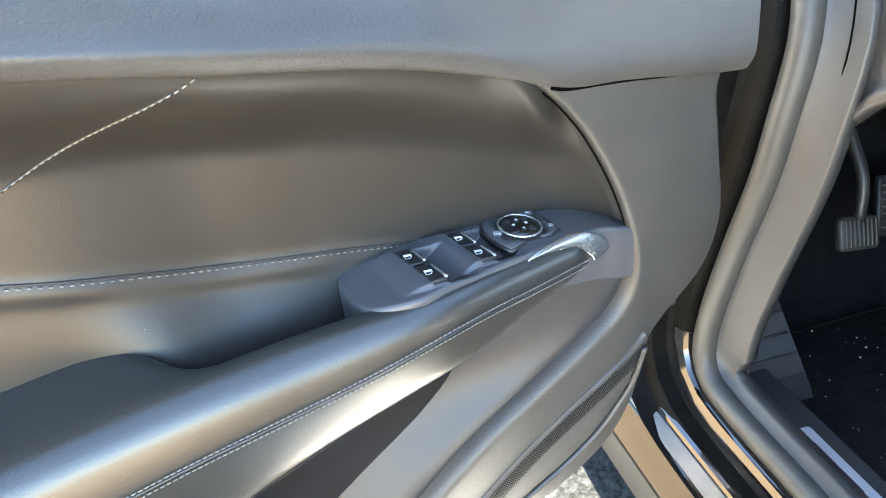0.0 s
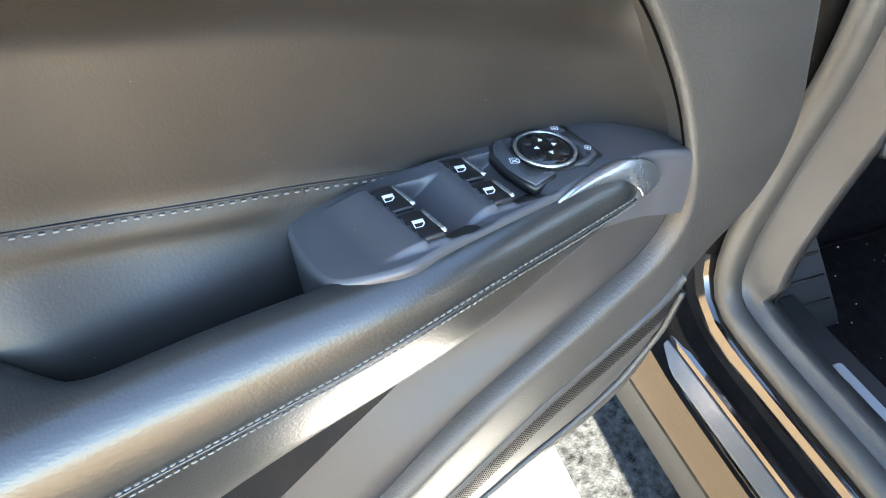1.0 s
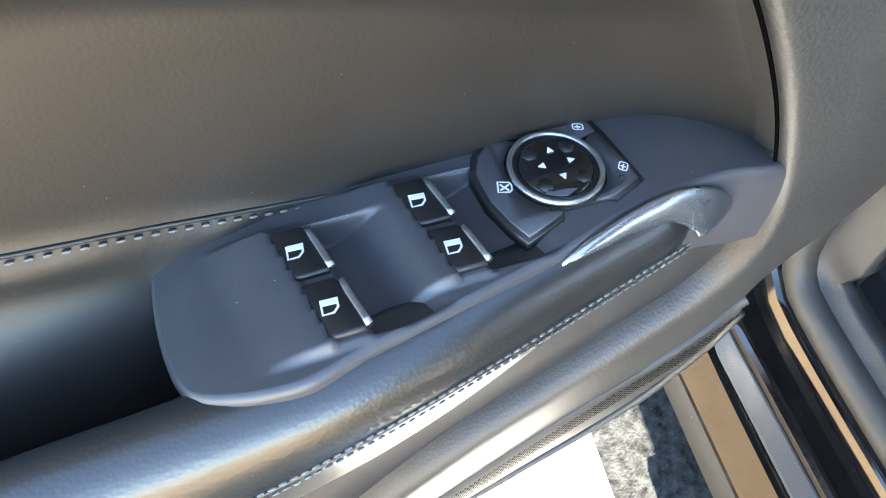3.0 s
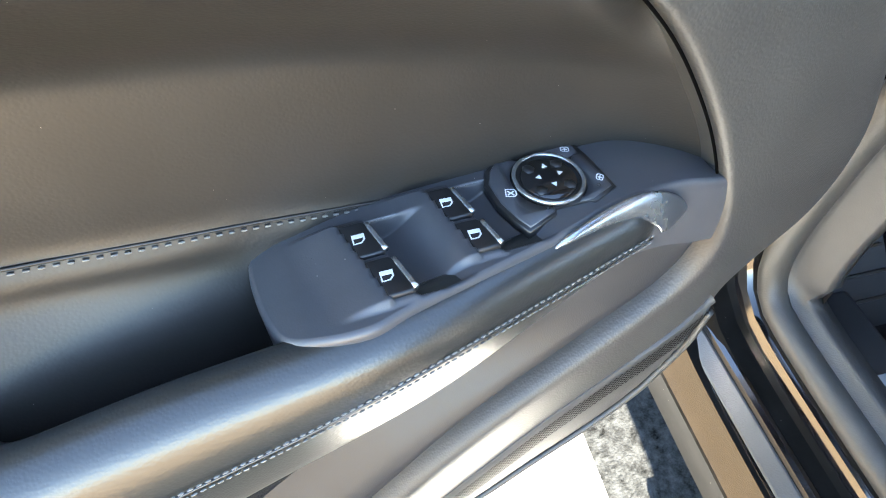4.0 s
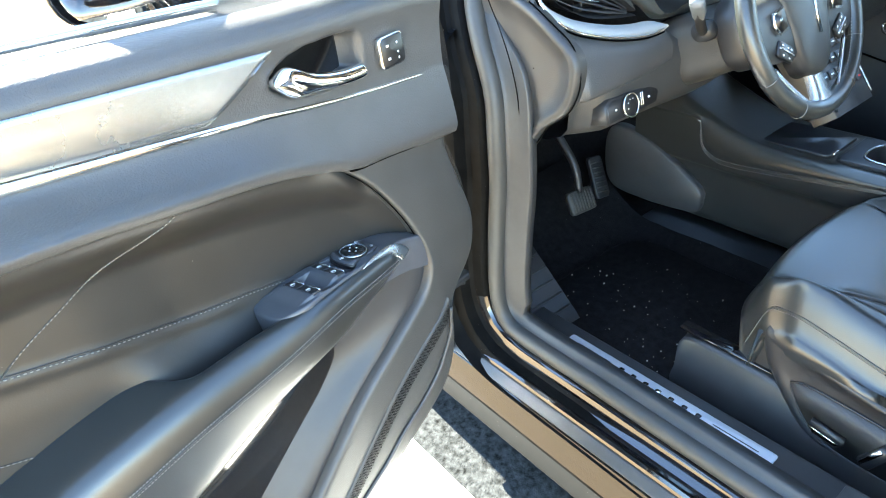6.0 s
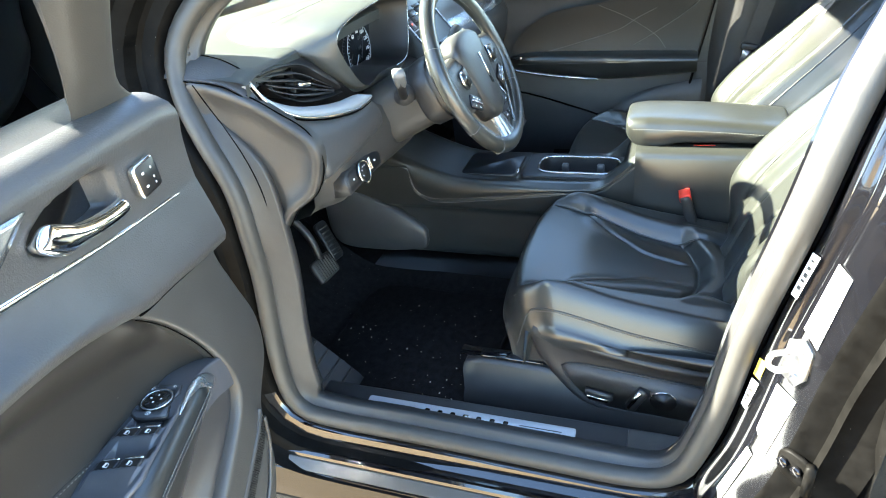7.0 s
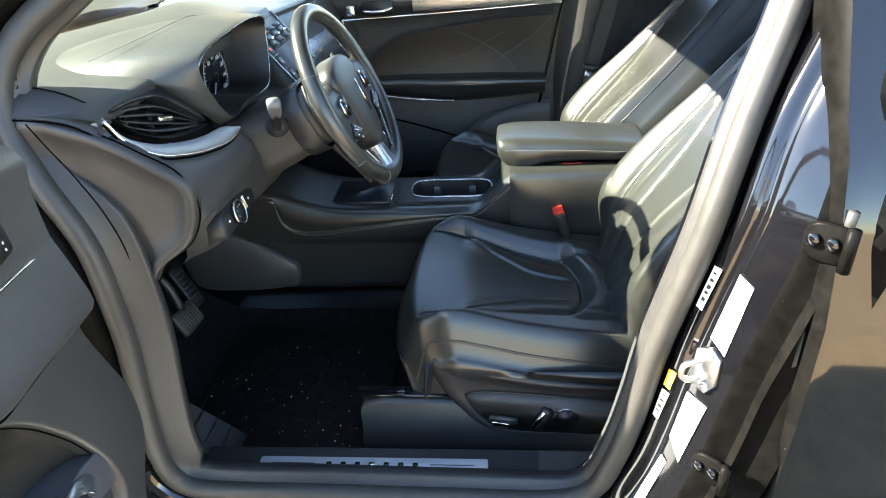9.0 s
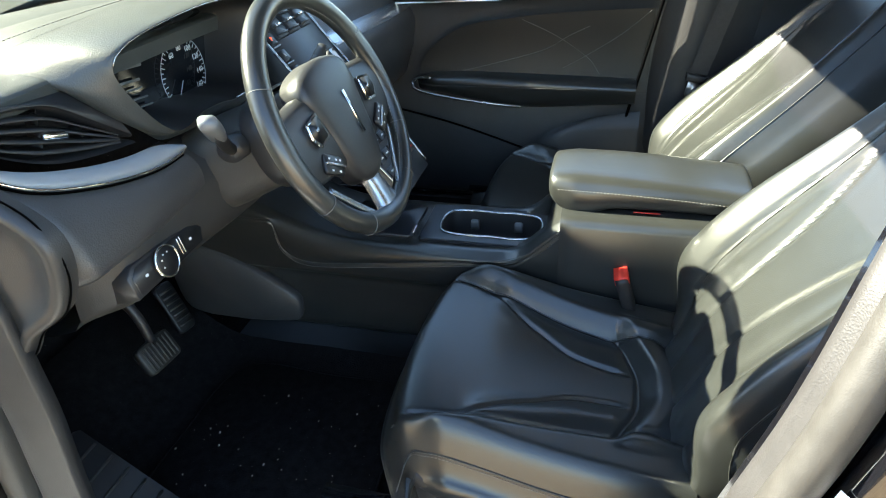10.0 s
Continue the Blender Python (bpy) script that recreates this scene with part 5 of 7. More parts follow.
# left vent: curved housing, slats
VT = [(0.172, 0.084, 1.181), (0.21, 0.080, 1.181), (0.25, 0.074, 1.177), (0.288, 0.066, 1.166), (0.33, 0.056, 1.134), (0.378, 0.044, 1.095)]
VB = [(0.172, 0.082, 1.172), (0.185, 0.074, 1.152), (0.215, 0.064, 1.130), (0.255, 0.055, 1.111), (0.31, 0.047, 1.099), (0.378, 0.042, 1.090)]
vt, vb = spline(VT, 40), spline(VB, 40)
vent = part("air_vent", rings([[p + Vector((0, -0.004, 0.003)) for p in vt], [p for p in vt], [p + Vector((0, 0.05, -0.004)) for p in vt], [p + Vector((0, 0.05, 0.004)) for p in vb], [p for p in vb], [p + Vector((0, -0.004, -0.003)) for p in vb]]), BUTTON, dash, "dark air vent with angled slats")
for f in (0.2, 0.42, 0.64, 0.84):
    P = [a.lerp(b, f) + Vector((0, 0.014, 0)) for a, b in zip(vt, vb)][3:-3]
    part("slat", rings([[p + Vector((0, -0.010, -0.002)) for p in P], [p + Vector((0, -0.011, 0.0)) for p in P], [p + Vector((0, 0.012, 0.006)) for p in P], [p + Vector((0, 0.012, 0.003)) for p in P]], False), DARK_PLASTIC, vent)
for f in (0.25, 0.5, 0.75):
    i = int(f * 39)
    part("vane", sweep([vt[i] + Vector((0, 0.03, -0.004)), vb[i] + Vector((0, 0.03, 0.004))], rounded(0.002, 0.02, 0.0008, 1), up=(0, 1, 0)), DARK_PLASTIC, vent)
part("vent_surround", rings([[(a.x, 0.094, max(a.z + 0.004, 1.178)) for a in vt], [(a.x, (a.y + 0.094) / 2 - 0.002, (a.z + 0.006 + max(a.z + 0.004, 1.178)) / 2) for a in vt], [a + Vector((0, -0.003, 0.004)) for a in vt], [a + Vector((0, 0.004, -0.001)) for a in vt]]), DARK_PLASTIC, dash, "smooth black surround of the air vent")
pm = vt[19].lerp(vb[19], 0.52)
part("vent_tab", slab(rounded(0.030, 0.008, 0.003), -0.004, 0.004, basis(pm + Vector((0, -0.002, 0)), (0.9, -0.35, -0.25), (0, -0.3, 1)), 0.0015, 0.0015), CHROME, vent)
# silver trim below the vent
TA = spline([(0.145, 0.086, 1.182), (0.165, 0.075, 1.146), (0.215, 0.060, 1.114), (0.28, 0.044, 1.092), (0.34, 0.032, 1.080), (0.395, 0.020, 1.076), (0.43, 0.004, 1.064)], 50)
TB = spline([(0.145, 0.085, 1.178), (0.160, 0.068, 1.136), (0.205, 0.046, 1.098), (0.27, 0.026, 1.074), (0.33, 0.012, 1.061), (0.38, 0.004, 1.056), (0.43, 0.001, 1.058)], 50)
rows = [[a, a.lerp(b, 0.3) + Vector((0, -0.003, 0.002)), a.lerp(b, 0.7) + Vector((0, -0.004, 0.001)), b, b + Vector((0, 0.02, -0.004))] for a, b in zip(TA, TB)]
part("silver_trim", rings(rows), SOFT_SILVER, dash, "satin silver blade under the vent")
tube("bright_edge", [p + Vector((0, -0.002, -0.001)) for p in TB[::2]], 0.0022, CHROME, dash, n=80, seg=6)
# lower fascia beside the column
rows = []
for k in range(50):
    f = k / 49
    b = TB[k]
    x = b.x
    y0 = b.y
    bend = 0.05 * (1 - sstep(0.14, 0.20, x))
    rows.append([b + Vector((0, 0.01, -0.002)), b + Vector((0, 0.004, -0.006)), Vector((x + 0.002, y0 * 0.65 - 0.014 + bend, b.z * 0.6 + 1.0 * 0.4)), Vector((x + 0.004, y0 * 0.35 - 0.016 + bend, 1.012)), Vector((x + 0.006, -0.010 + bend, 0.985)), Vector((x + 0.006, 0.002 + bend, 0.972)), Vector((x + 0.006, 0.03 + bend, 0.968))])
sub(part("lower_fascia", rings(rows), VINYL, dash, "smooth black lower fascia"))
tube("fascia_gap", [p + Vector((0, 0.001, -0.006)) for p in TB[::3]], 0.0018, SHADE_BLACK, dash, n=60, seg=6)
# headlamp switch panel
mh = basis((0.322, -0.006, 0.938), (1, 0.02, -0.03), (0, 0.25, 1))
hp = part("light_switch_panel", slab([(-0.085, -0.022), (0.075, -0.018), (0.088, 0.010), (0.070, 0.024), (-0.070, 0.024), (-0.086, 0.012)], -0.05, 0.003, mh, 0.002, 0.002), DARK_PLASTIC, dash, "black headlamp switch panel")
part("switch_well", slab([(-0.078, -0.018), (0.070, -0.014), (0.080, 0.008), (0.064, 0.019), (-0.066, 0.019), (-0.079, 0.009)], 0, 0.0042, mh, 0.001, 0.001), BUTTON, hp)
kx = -0.018
part("knob_ring", sweep([mh @ Vector((kx + 0.0225 * math.cos(i * math.pi / 20), 0.0225 * math.sin(i * math.pi / 20), 0.012)) for i in range(40)], circle(0.0022, 8), up=mh.to_3x3().col[2], closed=True), CHROME, hp, "chrome ring of the light knob")
part("knob", slab(circle(0.0215, 32), 0, 0.014, mh @ Matrix.Translation((kx, 0, 0)), 0.002, 0.002), BUTTON, hp, "black rotary light knob")
for a in (200, 150, 110, 70):
    part("mark", slab(rounded(0.003, 0.002, 0.0008, 1), 0.0139, 0.0145, mh @ Matrix.Translation((kx + 0.013 * math.cos(radians(a)), 0.013 * math.sin(radians(a)), 0))), WHITE_INK, hp, smooth=False)
for a in (0.022, 0.028):
    part("dimmer_edge", slab(rounded(0.002, 0.026, 0.001), 0.003, 0.007, mh @ Matrix.Translation((a, 0.002, 0))), SATIN, hp)
for a in (-0.055, 0.050):
    part("mark", slab(rounded(0.006, 0.004, 0.001, 1), 0.0041, 0.0046, mh @ Matrix.Translation((a, 0, 0))), WHITE_INK, hp, smooth=False)
# lower knee panel and end cover
rows = []
for k in range(45):
    x = 0.19 + 0.61 * k / 44
    b = 0.04 * (1 - sstep(0.2, 0.27, x))
    c = 0.030 * math.exp(-((x - 0.55) / 0.12) ** 2)
    rows.append([(x, y + b - c * w, z) for y, z, w in ((0.06, 1.05, 0.0), (0.01, 1.03, 1), (-0.004, 0.99, 1), (0.0, 0.945, 1), (0.004, 0.912, 0.8), (0.020, 0.893, 0.5), (0.06, 0.878, 0.2), (0.16, 0.86, 0), (0.36, 0.90, 0))])
part("knee_panel", rings(rows), TRIM_DARK, dash, "grey-brown plastic knee panel")
m = Matrix(((0, 0, 1, 0.128), (1, 0, 0, 0), (0, 1, 0, 0), (0, 0, 0, 1)))
out = spline([(0.22, 1.185, 0), (0.15, 1.178, 0), (0.08, 1.150, 0), (0.02, 1.112, 0), (-0.022, 1.080, 0), (-0.030, 1.045, 0), (-0.018, 1.000, 0), (0.005, 0.965, 0), (0.060, 0.925, 0), (0.085, 0.890, 0), (0.110, 0.868, 0), (0.150, 0.890, 0), (0.165, 1.0, 0), (0.20, 1.10, 0)], 70, True)
oc = Vector((0.08, 1.04, 0))
rows = []
for s, d in ((0.99, 0.030), (1.0, 0.012), (0.985, 0.003), (0.95, 0.0), (0.84, 0.001), (0.80, 0.007), (0.5, 0.010), (0.2, 0.011), (0.01, 0.011)):
    rows.append([m @ Vector((oc.x + (p.x - oc.x) * s, oc.y + (p.y - oc.y) * s, d)) for p in out])
ec = rings(rows, True)
part("end_cover", ec, TRIM_DARK, dash, "grey moulded end cover of the dashboard")
tube("cover_gap", [m @ Vector((p.x, p.y, 0.013)) for p in spline([(oc.x + (p.x - oc.x) * 1.012, oc.y + (p.y - oc.y) * 1.012, 0) for p in out[::5]], 60, True)], 0.0013, SHADE_BLACK, dash, n=120, seg=6, closed=True)
tube("cover_gap", [(0.118, y, z) for y, z in ((0.186, 1.186), (0.168, 1.150), (0.145, 1.108), (0.120, 1.050), (0.105, 0.993), (0.100, 0.932), (0.105, 0.89))], 0.0011, SHADE_BLACK, dash, n=60, seg=6)
RT = spline([(0.190, 0.300, 1.236), (0.187, 0.219, 1.222), (0.187, 0.187, 1.216), (0.187, 0.163, 1.209), (0.185, 0.135, 1.197), (0.180, 0.108, 1.184), (0.170, 0.090, 1.172)], 30)
RB = spline([(0.135, 0.300, 1.196), (0.134, 0.202, 1.188), (0.134, 0.162, 1.184), (0.134, 0.132, 1.177), (0.136, 0.112, 1.166), (0.140, 0.098, 1.155), (0.146, 0.085, 1.147)], 30)
part("end_rim", rings([[a + Vector((0.02, 0, -0.004)) for a in RT], RT, [a.lerp(b, 0.08) + Vector((-0.006, -0.003, 0.001)) for a, b in zip(RT, RB)], [a.lerp(b, 0.5) + Vector((-0.008, -0.004, 0.003)) for a, b in zip(RT, RB)], [a.lerp(b, 0.93) + Vector((-0.005, -0.003, 0)) for a, b in zip(RT, RB)], RB, [b + Vector((0.01, 0.004, -0.004)) for b in RB]]), VINYL, dash, "soft grained side of the dash top", crisp=30)
tube("dash_gap", [a + Vector((-0.002, -0.002, 0.001)) for a in RT], 0.0011, SHADE_BLACK, dash, n=40, seg=6)
tube("dash_gap", [b + Vector((-0.003, -0.002, -0.001)) for b in RB], 0.0012, SHADE_BLACK, dash, n=40, seg=6)
# speaker slot by the screen pillar
for i in range(7):
    f = i / 6
    part("side_vent_slat", slab(rounded(0.030, 0.006, 0.002), 0, 0.004, basis((0.168 + 0.006 * f, 0.235 - 0.012 * f, 1.205 + 0.075 * f), (0.2, 1, 0.15), (0.3, -0.15, 1))), BUTTON, dash)
# centre stack
stack = thing("centre_stack", (0.9, -0.06, 0.75), "sloping control stack with screen, gear buttons and climate keys", "control stack")


def C(x, z, lift=0.0):
    return Vector((x, 0.79 * (z - 1.06), z)) + Vector((0, -0.785, 0.62)) * lift


rows = []
for z in (1.19, 1.17, 1.10, 1.0, 0.92, 0.84, 0.80):
    w = 0.108 - 0.02 * sstep(1.0, 0.8, z)
    rows.append([C(0.9 - w, z, -0.06), C(0.9 - w, z, -0.006), C(0.9 - w + 0.006, z, 0.0), C(0.9 + w - 0.006, z, 0.0), C(0.9 + w, z, -0.006), C(0.9 + w, z, -0.06)])
rows.insert(0, [p + Vector((0, 0.05, 0.005)) for p in rows[0]])
part("stack_face", rings(rows), DARK_PLASTIC, stack)
for sx in (-1, 1):
    tube("bright_edge", [C(0.9 + sx * (0.106 - 0.02 * sstep(1.0, 0.8, z)), z, 0.001) for z in (1.18, 1.1, 1.0, 0.9, 0.81)], 0.0028, SATIN, stack, n=30, seg=6)
mc_ = basis(C(0.915, 1.02), (1, 0, 0), (0, 0.79, 1))
# faint emission added in place of the pale sky reflected by the screen glass
SKY_GLOW = mat("sky_glow_screen", (0.01, 0.011, 0.013), 0.06)
SKY_GLOW.node_tree.nodes["Principled BSDF"].inputs["Emission Color"].default_value = (0.72, 0.84, 1.0, 1)
SKY_GLOW.node_tree.nodes["Principled BSDF"].inputs["Emission Strength"].default_value = 0.030
ts = part("touch_screen", slab(rounded(0.150, 0.105, 0.006), 0, 0.004, mc_, 0.001, 0.001), SCREEN, stack, "black glass touch screen")
part("display_area", slab(rounded(0.138, 0.090, 0.003), 0.0038, 0.0044, mc_), SKY_GLOW, ts, "pale blue glow in place of the sky's reflection on the screen", smooth=False)
for i in range(3):
    bx = 0.862 + 0.052 * i
    v = part("stack_vent", slab(rounded(0.048, 0.055, 0.004), -0.01, 0.003, basis(C(bx, 1.135), (1, 0, 0), (0, 0.79, 1)), 0.002, 0.002), BUTTON, stack)
    for j in range(3):
        part("slat", slab(rounded(0.042, 0.004, 0.001), 0.002, 0.007, basis(C(bx, 1.120 + 0.014 * j), (1, 0, 0), (0, 0.79, 1))), DARK_PLASTIC, v)
    part("vent_tab", slab(rounded(0.016, 0.006, 0.002), 0.006, 0.011, basis(C(bx, 1.134), (1, 0, 0), (0, 0.79, 1)), 0.001, 0.001), CHROME, v)
for i in range(5):
    z = 1.150 - 0.030 * i
    bt = part("gear_button", slab(rounded(0.026, 0.024, 0.002), 0, 0.0035, basis(C(0.814, z), (1, 0, 0), (0, 0.79, 1)), 0.001, 0.001), BUTTON, stack, "black gear button")
    part("divider", slab(rounded(0.026, 0.002, 0.0008, 1), 0, 0.0042, basis(C(0.814, z - 0.0135), (1, 0, 0), (0, 0.79, 1))), SATIN, bt)
    if i == 1:
        red = bpy.data.materials.new("red_indicator")
        red.use_nodes = True
        rb = red.node_tree.nodes["Principled BSDF"]
        rb.inputs["Base Color"].default_value = (0.8, 0.05, 0.01, 1)
        rb.inputs["Emission Color"].default_value = (1.0, 0.10, 0.02, 1)
        rb.inputs["Emission Strength"].default_value = 0.25
        text("letter", "P", 0.011, basis(C(0.814, z, 0.0038), (1, 0, 0), (0, 0.79, 1)), red, bt)
    elif i == 2:
        text("letter", "R", 0.009, basis(C(0.814, z, 0.0038), (1, 0, 0), (0, 0.79, 1)), WHITE_INK, bt)
    else:
        part("mark", slab(rounded(0.008, 0.006, 0.001, 1), 0.0034, 0.0040, basis(C(0.814, z), (1, 0, 0), (0, 0.79, 1))), WHITE_INK, bt, smooth=False)
for i in range(4):
    for j in range(5):
        z, x = 0.925 - 0.026 * i, 0.835 + 0.033 * j
        k = part("climate_key", slab(rounded(0.028, 0.020, 0.002), 0, 0.003, basis(C(x, z), (1, 0, 0), (0, 0.79, 1)), 0.001, 0.001), BUTTON, stack)
        part("mark", slab(rounded(0.012, 0.0035, 0.001, 1), 0.0029, 0.0035, basis(C(x, z), (1, 0, 0), (0, 0.79, 1))), RED if (i, j) in ((3, 4), (2, 3)) else WHITE_INK, k, smooth=False)
kn = part("volume_knob", slab(circle(0.014, 24), 0, 0.012, basis(C(0.978, 0.945), (1, 0, 0), (0, 0.79, 1)), 0.002, 0.002), GLOSS_BLACK, stack)
# passenger side fascia
rows = []
for k in range(20):
    x = 1.02 + 0.60 * k / 19
    d = 0.045 * sstep(0.6, 1.6, x)
    rows.append([(x, y, z - d) for y, z in ((0.095, 1.18), (0.07, 1.165), (0.05, 1.12), (0.04, 1.09), (0.0, 1.07), (-0.01, 1.04), (0.0, 0.97), (0.03, 0.88), (0.10, 0.83), (0.3, 0.83))])
part("passenger_fascia", rings(rows), VINYL, dash, "black glovebox side of the dashboard")
rows = []
for k in range(20):
    x = 1.03 + 0.59 * k / 19
    d = 0.045 * sstep(0.6, 1.6, x)
    rows.append([(x, y, z - d) for y, z in ((0.045, 1.095), (0.036, 1.10), (0.008, 1.078), (0.004, 1.066))])
part("silver_trim", rings(rows), SATIN, dash)

# ---------------------------------------------------------------- steering column and wheel
WC = Vector((0.532, -0.207, 1.088))
TILTW = radians(24)
WX, WY = Vector((1, 0, 0)), Vector((0, math.sin(TILTW), math.cos(TILTW)))
WZ = WX.cross(WY)          # towards the driver


def W(a, b, c):
    return WC + WX * a + WY * b + WZ * c


mw = basis(WC, WX, WY)
column = thing("steering_column", W(0, 0, -0.16), "grey plastic steering column cover with stalks", "steering column")
rows = []
for c, s in ((-0.28, 1.15), (-0.20, 1.12), (-0.12, 1.05), (-0.075, 1.0), (-0.068, 0.92), (-0.068, 0.3)):
    rows.append([W(x * s, y * s, c) for x, y in rounded(0.135, 0.125, 0.045, 5)])
part("cover", rings(rows, True, True), PLASTIC, column, "grey-brown column cover")
rows = [[W(x * s, y * s, c) for x, y in rounded(0.150, 0.140, 0.05, 5)] for c, s in ((-0.125, 1.0), (-0.120, 1.04), (-0.085, 1.04), (-0.08, 1.0))]
part("collar", rings(rows, True), DARK_PLASTIC, column)
for sx in (-1, 1):
    k = [Vector((WC.x + sx * (WC.x - x), y, z)) if sx > 0 else Vector((x, y, z)) for x, y, z in ((0.480, -0.066, 1.052), (0.440, -0.072, 1.058), (0.415, -0.080, 1.072), (0.385, -0.093, 1.098), (0.362, -0.102, 1.120), (0.345, -0.108, 1.136))]
    t = tube("stalk", k[:5], 0.0095, DARK_PLASTIC, column, n=20, seg=12)
    part("stalk_end", sweep(spline(k[3:], 6), rounded(0.025, 0.019, 0.006, 2) if sx < 0 else circle(0.0115, 12, 0.009), scale=lambda f: (0.78, 0.95, 1.0, 1.02, 1.0, 0.94)[min(5, int(f * 5 + 0.5))]), PALE_PLASTIC if sx < 0 else DARK_PLASTIC, t, "pale grey stalk end" if sx < 0 else "black stalk end")
    part("stalk_boot", sweep([k[0], k[1] + (k[1] - k[0]) * 0.2], circle(0.022, 16, 0.020)), DARK_PLASTIC, t)
wheel = thing("steering_wheel", WC - WZ * 0.05, "black leather steering wheel with silver lower spoke", "steering wheel")
N = 96
ring = [W(0.178 * math.sin(2 * math.pi * i / N), 0.176 * math.cos(2 * math.pi * i / N), 0) for i in range(N)]
rows = []
for i in range(N + 1):
    a = 2 * math.pi * (i % N) / N
    p = ring[i % N]
    rad = (WX * math.sin(a) + WY * math.cos(a))
    fat = 1.0 + 0.14 * math.exp(-((abs(math.degrees(a) - 180) - 105) / 22) ** 2)
    rows.append([p + rad * (0.0165 * fat * math.cos(b)) + WZ * (0.0155 * math.sin(b)) for b in [2 * math.pi * j / 16 for j in range(16)]])
rim = part("rim", rings(rows, True), LEATHER, wheel, "grained black leather rim")
for a0 in (62, 118, 242, 298, 150, 210):
    a = radians(a0)
    rad = WX * math.sin(a) + WY * math.cos(a)
    tube("rim_seam", [WC + rad * (0.178 + 0.0170 * math.cos(b)) + WZ * (0.0160 * math.sin(b)) for b in [2 * math.pi * j / 12 for j in range(12)]], 0.0007, DARK_THREAD, rim, n=30, seg=5, closed=True)
stitches("rim_stitching", [W(0.1625 * math.sin(radians(a)), 0.1605 * math.cos(radians(a)), 0.003) for a in range(20, 165, 8)], DARK_THREAD, rim, 0.004, 0.002, 0.0011)
stitches("rim_stitching", [W(0.1625 * math.sin(radians(-a)), 0.1605 * math.cos(radians(-a)), 0.003) for a in range(20, 165, 8)], DARK_THREAD, rim, 0.004, 0.002, 0.0011)
HALF_PAD = [(0.040, 0.079), (0.070, 0.068), (0.080, 0.048), (0.074, 0.020), (0.065, -0.015), (0.056, -0.060), (0.040, -0.098), (0.018, -0.112)]
PAD = [(0, 0.083)] + HALF_PAD + [(0, -0.114)] + [(-a, b) for a, b in HALF_PAD[::-1]]
out = spline([(a, b, 0) for a, b in PAD], 60, True)
rows = []
for s, c in ((1.0, -0.03), (1.0, -0.002), (0.985, 0.004), (0.94, 0.009), (0.86, 0.0125), (0.7, 0.016), (0.4, 0.0195), (0.1, 0.021)):
    rows.append([W(p.x * s, p.y * s, c) for p in out])
pad = part("hub_pad", rings(rows, True, True), DARK_PLASTIC, wheel, "grained black airbag pad")
em = [(-0.0035, 0.034), (0.0035, 0.034), (0.0022, 0.0), (0.0035, -0.034), (-0.0035, -0.034), (-0.0022, 0.0)]
part("emblem_bar", slab(em, 0.016, 0.0225, mw @ Matrix.Translation((0, -0.008, 0)), 0.001, 0.001), CHROME, pad, "slim polished emblem bar")
for sx in (-1, 1):
    rows = []
    for f in (0, 0.25, 0.5, 0.75, 1):
        x = 0.050 + 0.118 * f
        w = 0.062 - 0.010 * f
        rows.append([W(sx * x, -0.008 + y * w, c) for y, c in ((-1, -0.020), (-1, -0.004), (-0.85, 0.002), (-0.4, 0.005), (0.3, 0.006), (0.8, 0.003), (1, -0.006), (1, -0.022))])
    sp = part("spoke", rings(rows), DARK_PLASTIC, wheel)
    m = mw @ Matrix.Translation((sx * 0.100, 0.004, 0.0055))
    fr = [(-0.018, 0.020), (0.018, 0.014), (0.022, -0.006), (0.010, -0.022), (-0.020, -0.018)]
    fr = fr if sx > 0 else [(-a, b) for a, b in fr][::-1]
    part("key_frame", slab(fr, 0, 0.006, m, 0.002, 0.002), CHROME, sp, "chrome frame of the wheel keys")
    part("wheel_key", slab([(a * 0.82, b * 0.82) for a, b in fr], 0, 0.0075, m, 0.001, 0.001), BUTTON, sp)
    part("mark", slab(rounded(0.008, 0.006, 0.002), 0.0074, 0.0079, m), SATIN, sp)
    m = mw @ Matrix.Translation((sx * 0.100, -0.050, 0.003)) @ pose(0, 0, 0, 0, 0, sx * 32)
    part("key_bank", slab(rounded(0.046, 0.030, 0.006), 0, 0.006, m, 0.002, 0.002), BUTTON, sp)
    part("key_trim", slab(rounded(0.044, 0.004, 0.0015), 0, 0.009, m @ Matrix.Translation((0, 0.0, 0)), 0.001, 0.001), SATIN, sp)
    for a, b in ((-0.012, 0.008), (0.004, 0.008), (0.014, 0.008), (-0.008, -0.009), (0.010, -0.009)):
        part("mark", slab(rounded(0.005, 0.003, 0.001, 1), 0.006, 0.0065, m @ Matrix.Translation((a, b, 0))), WHITE_INK, sp, smooth=False)
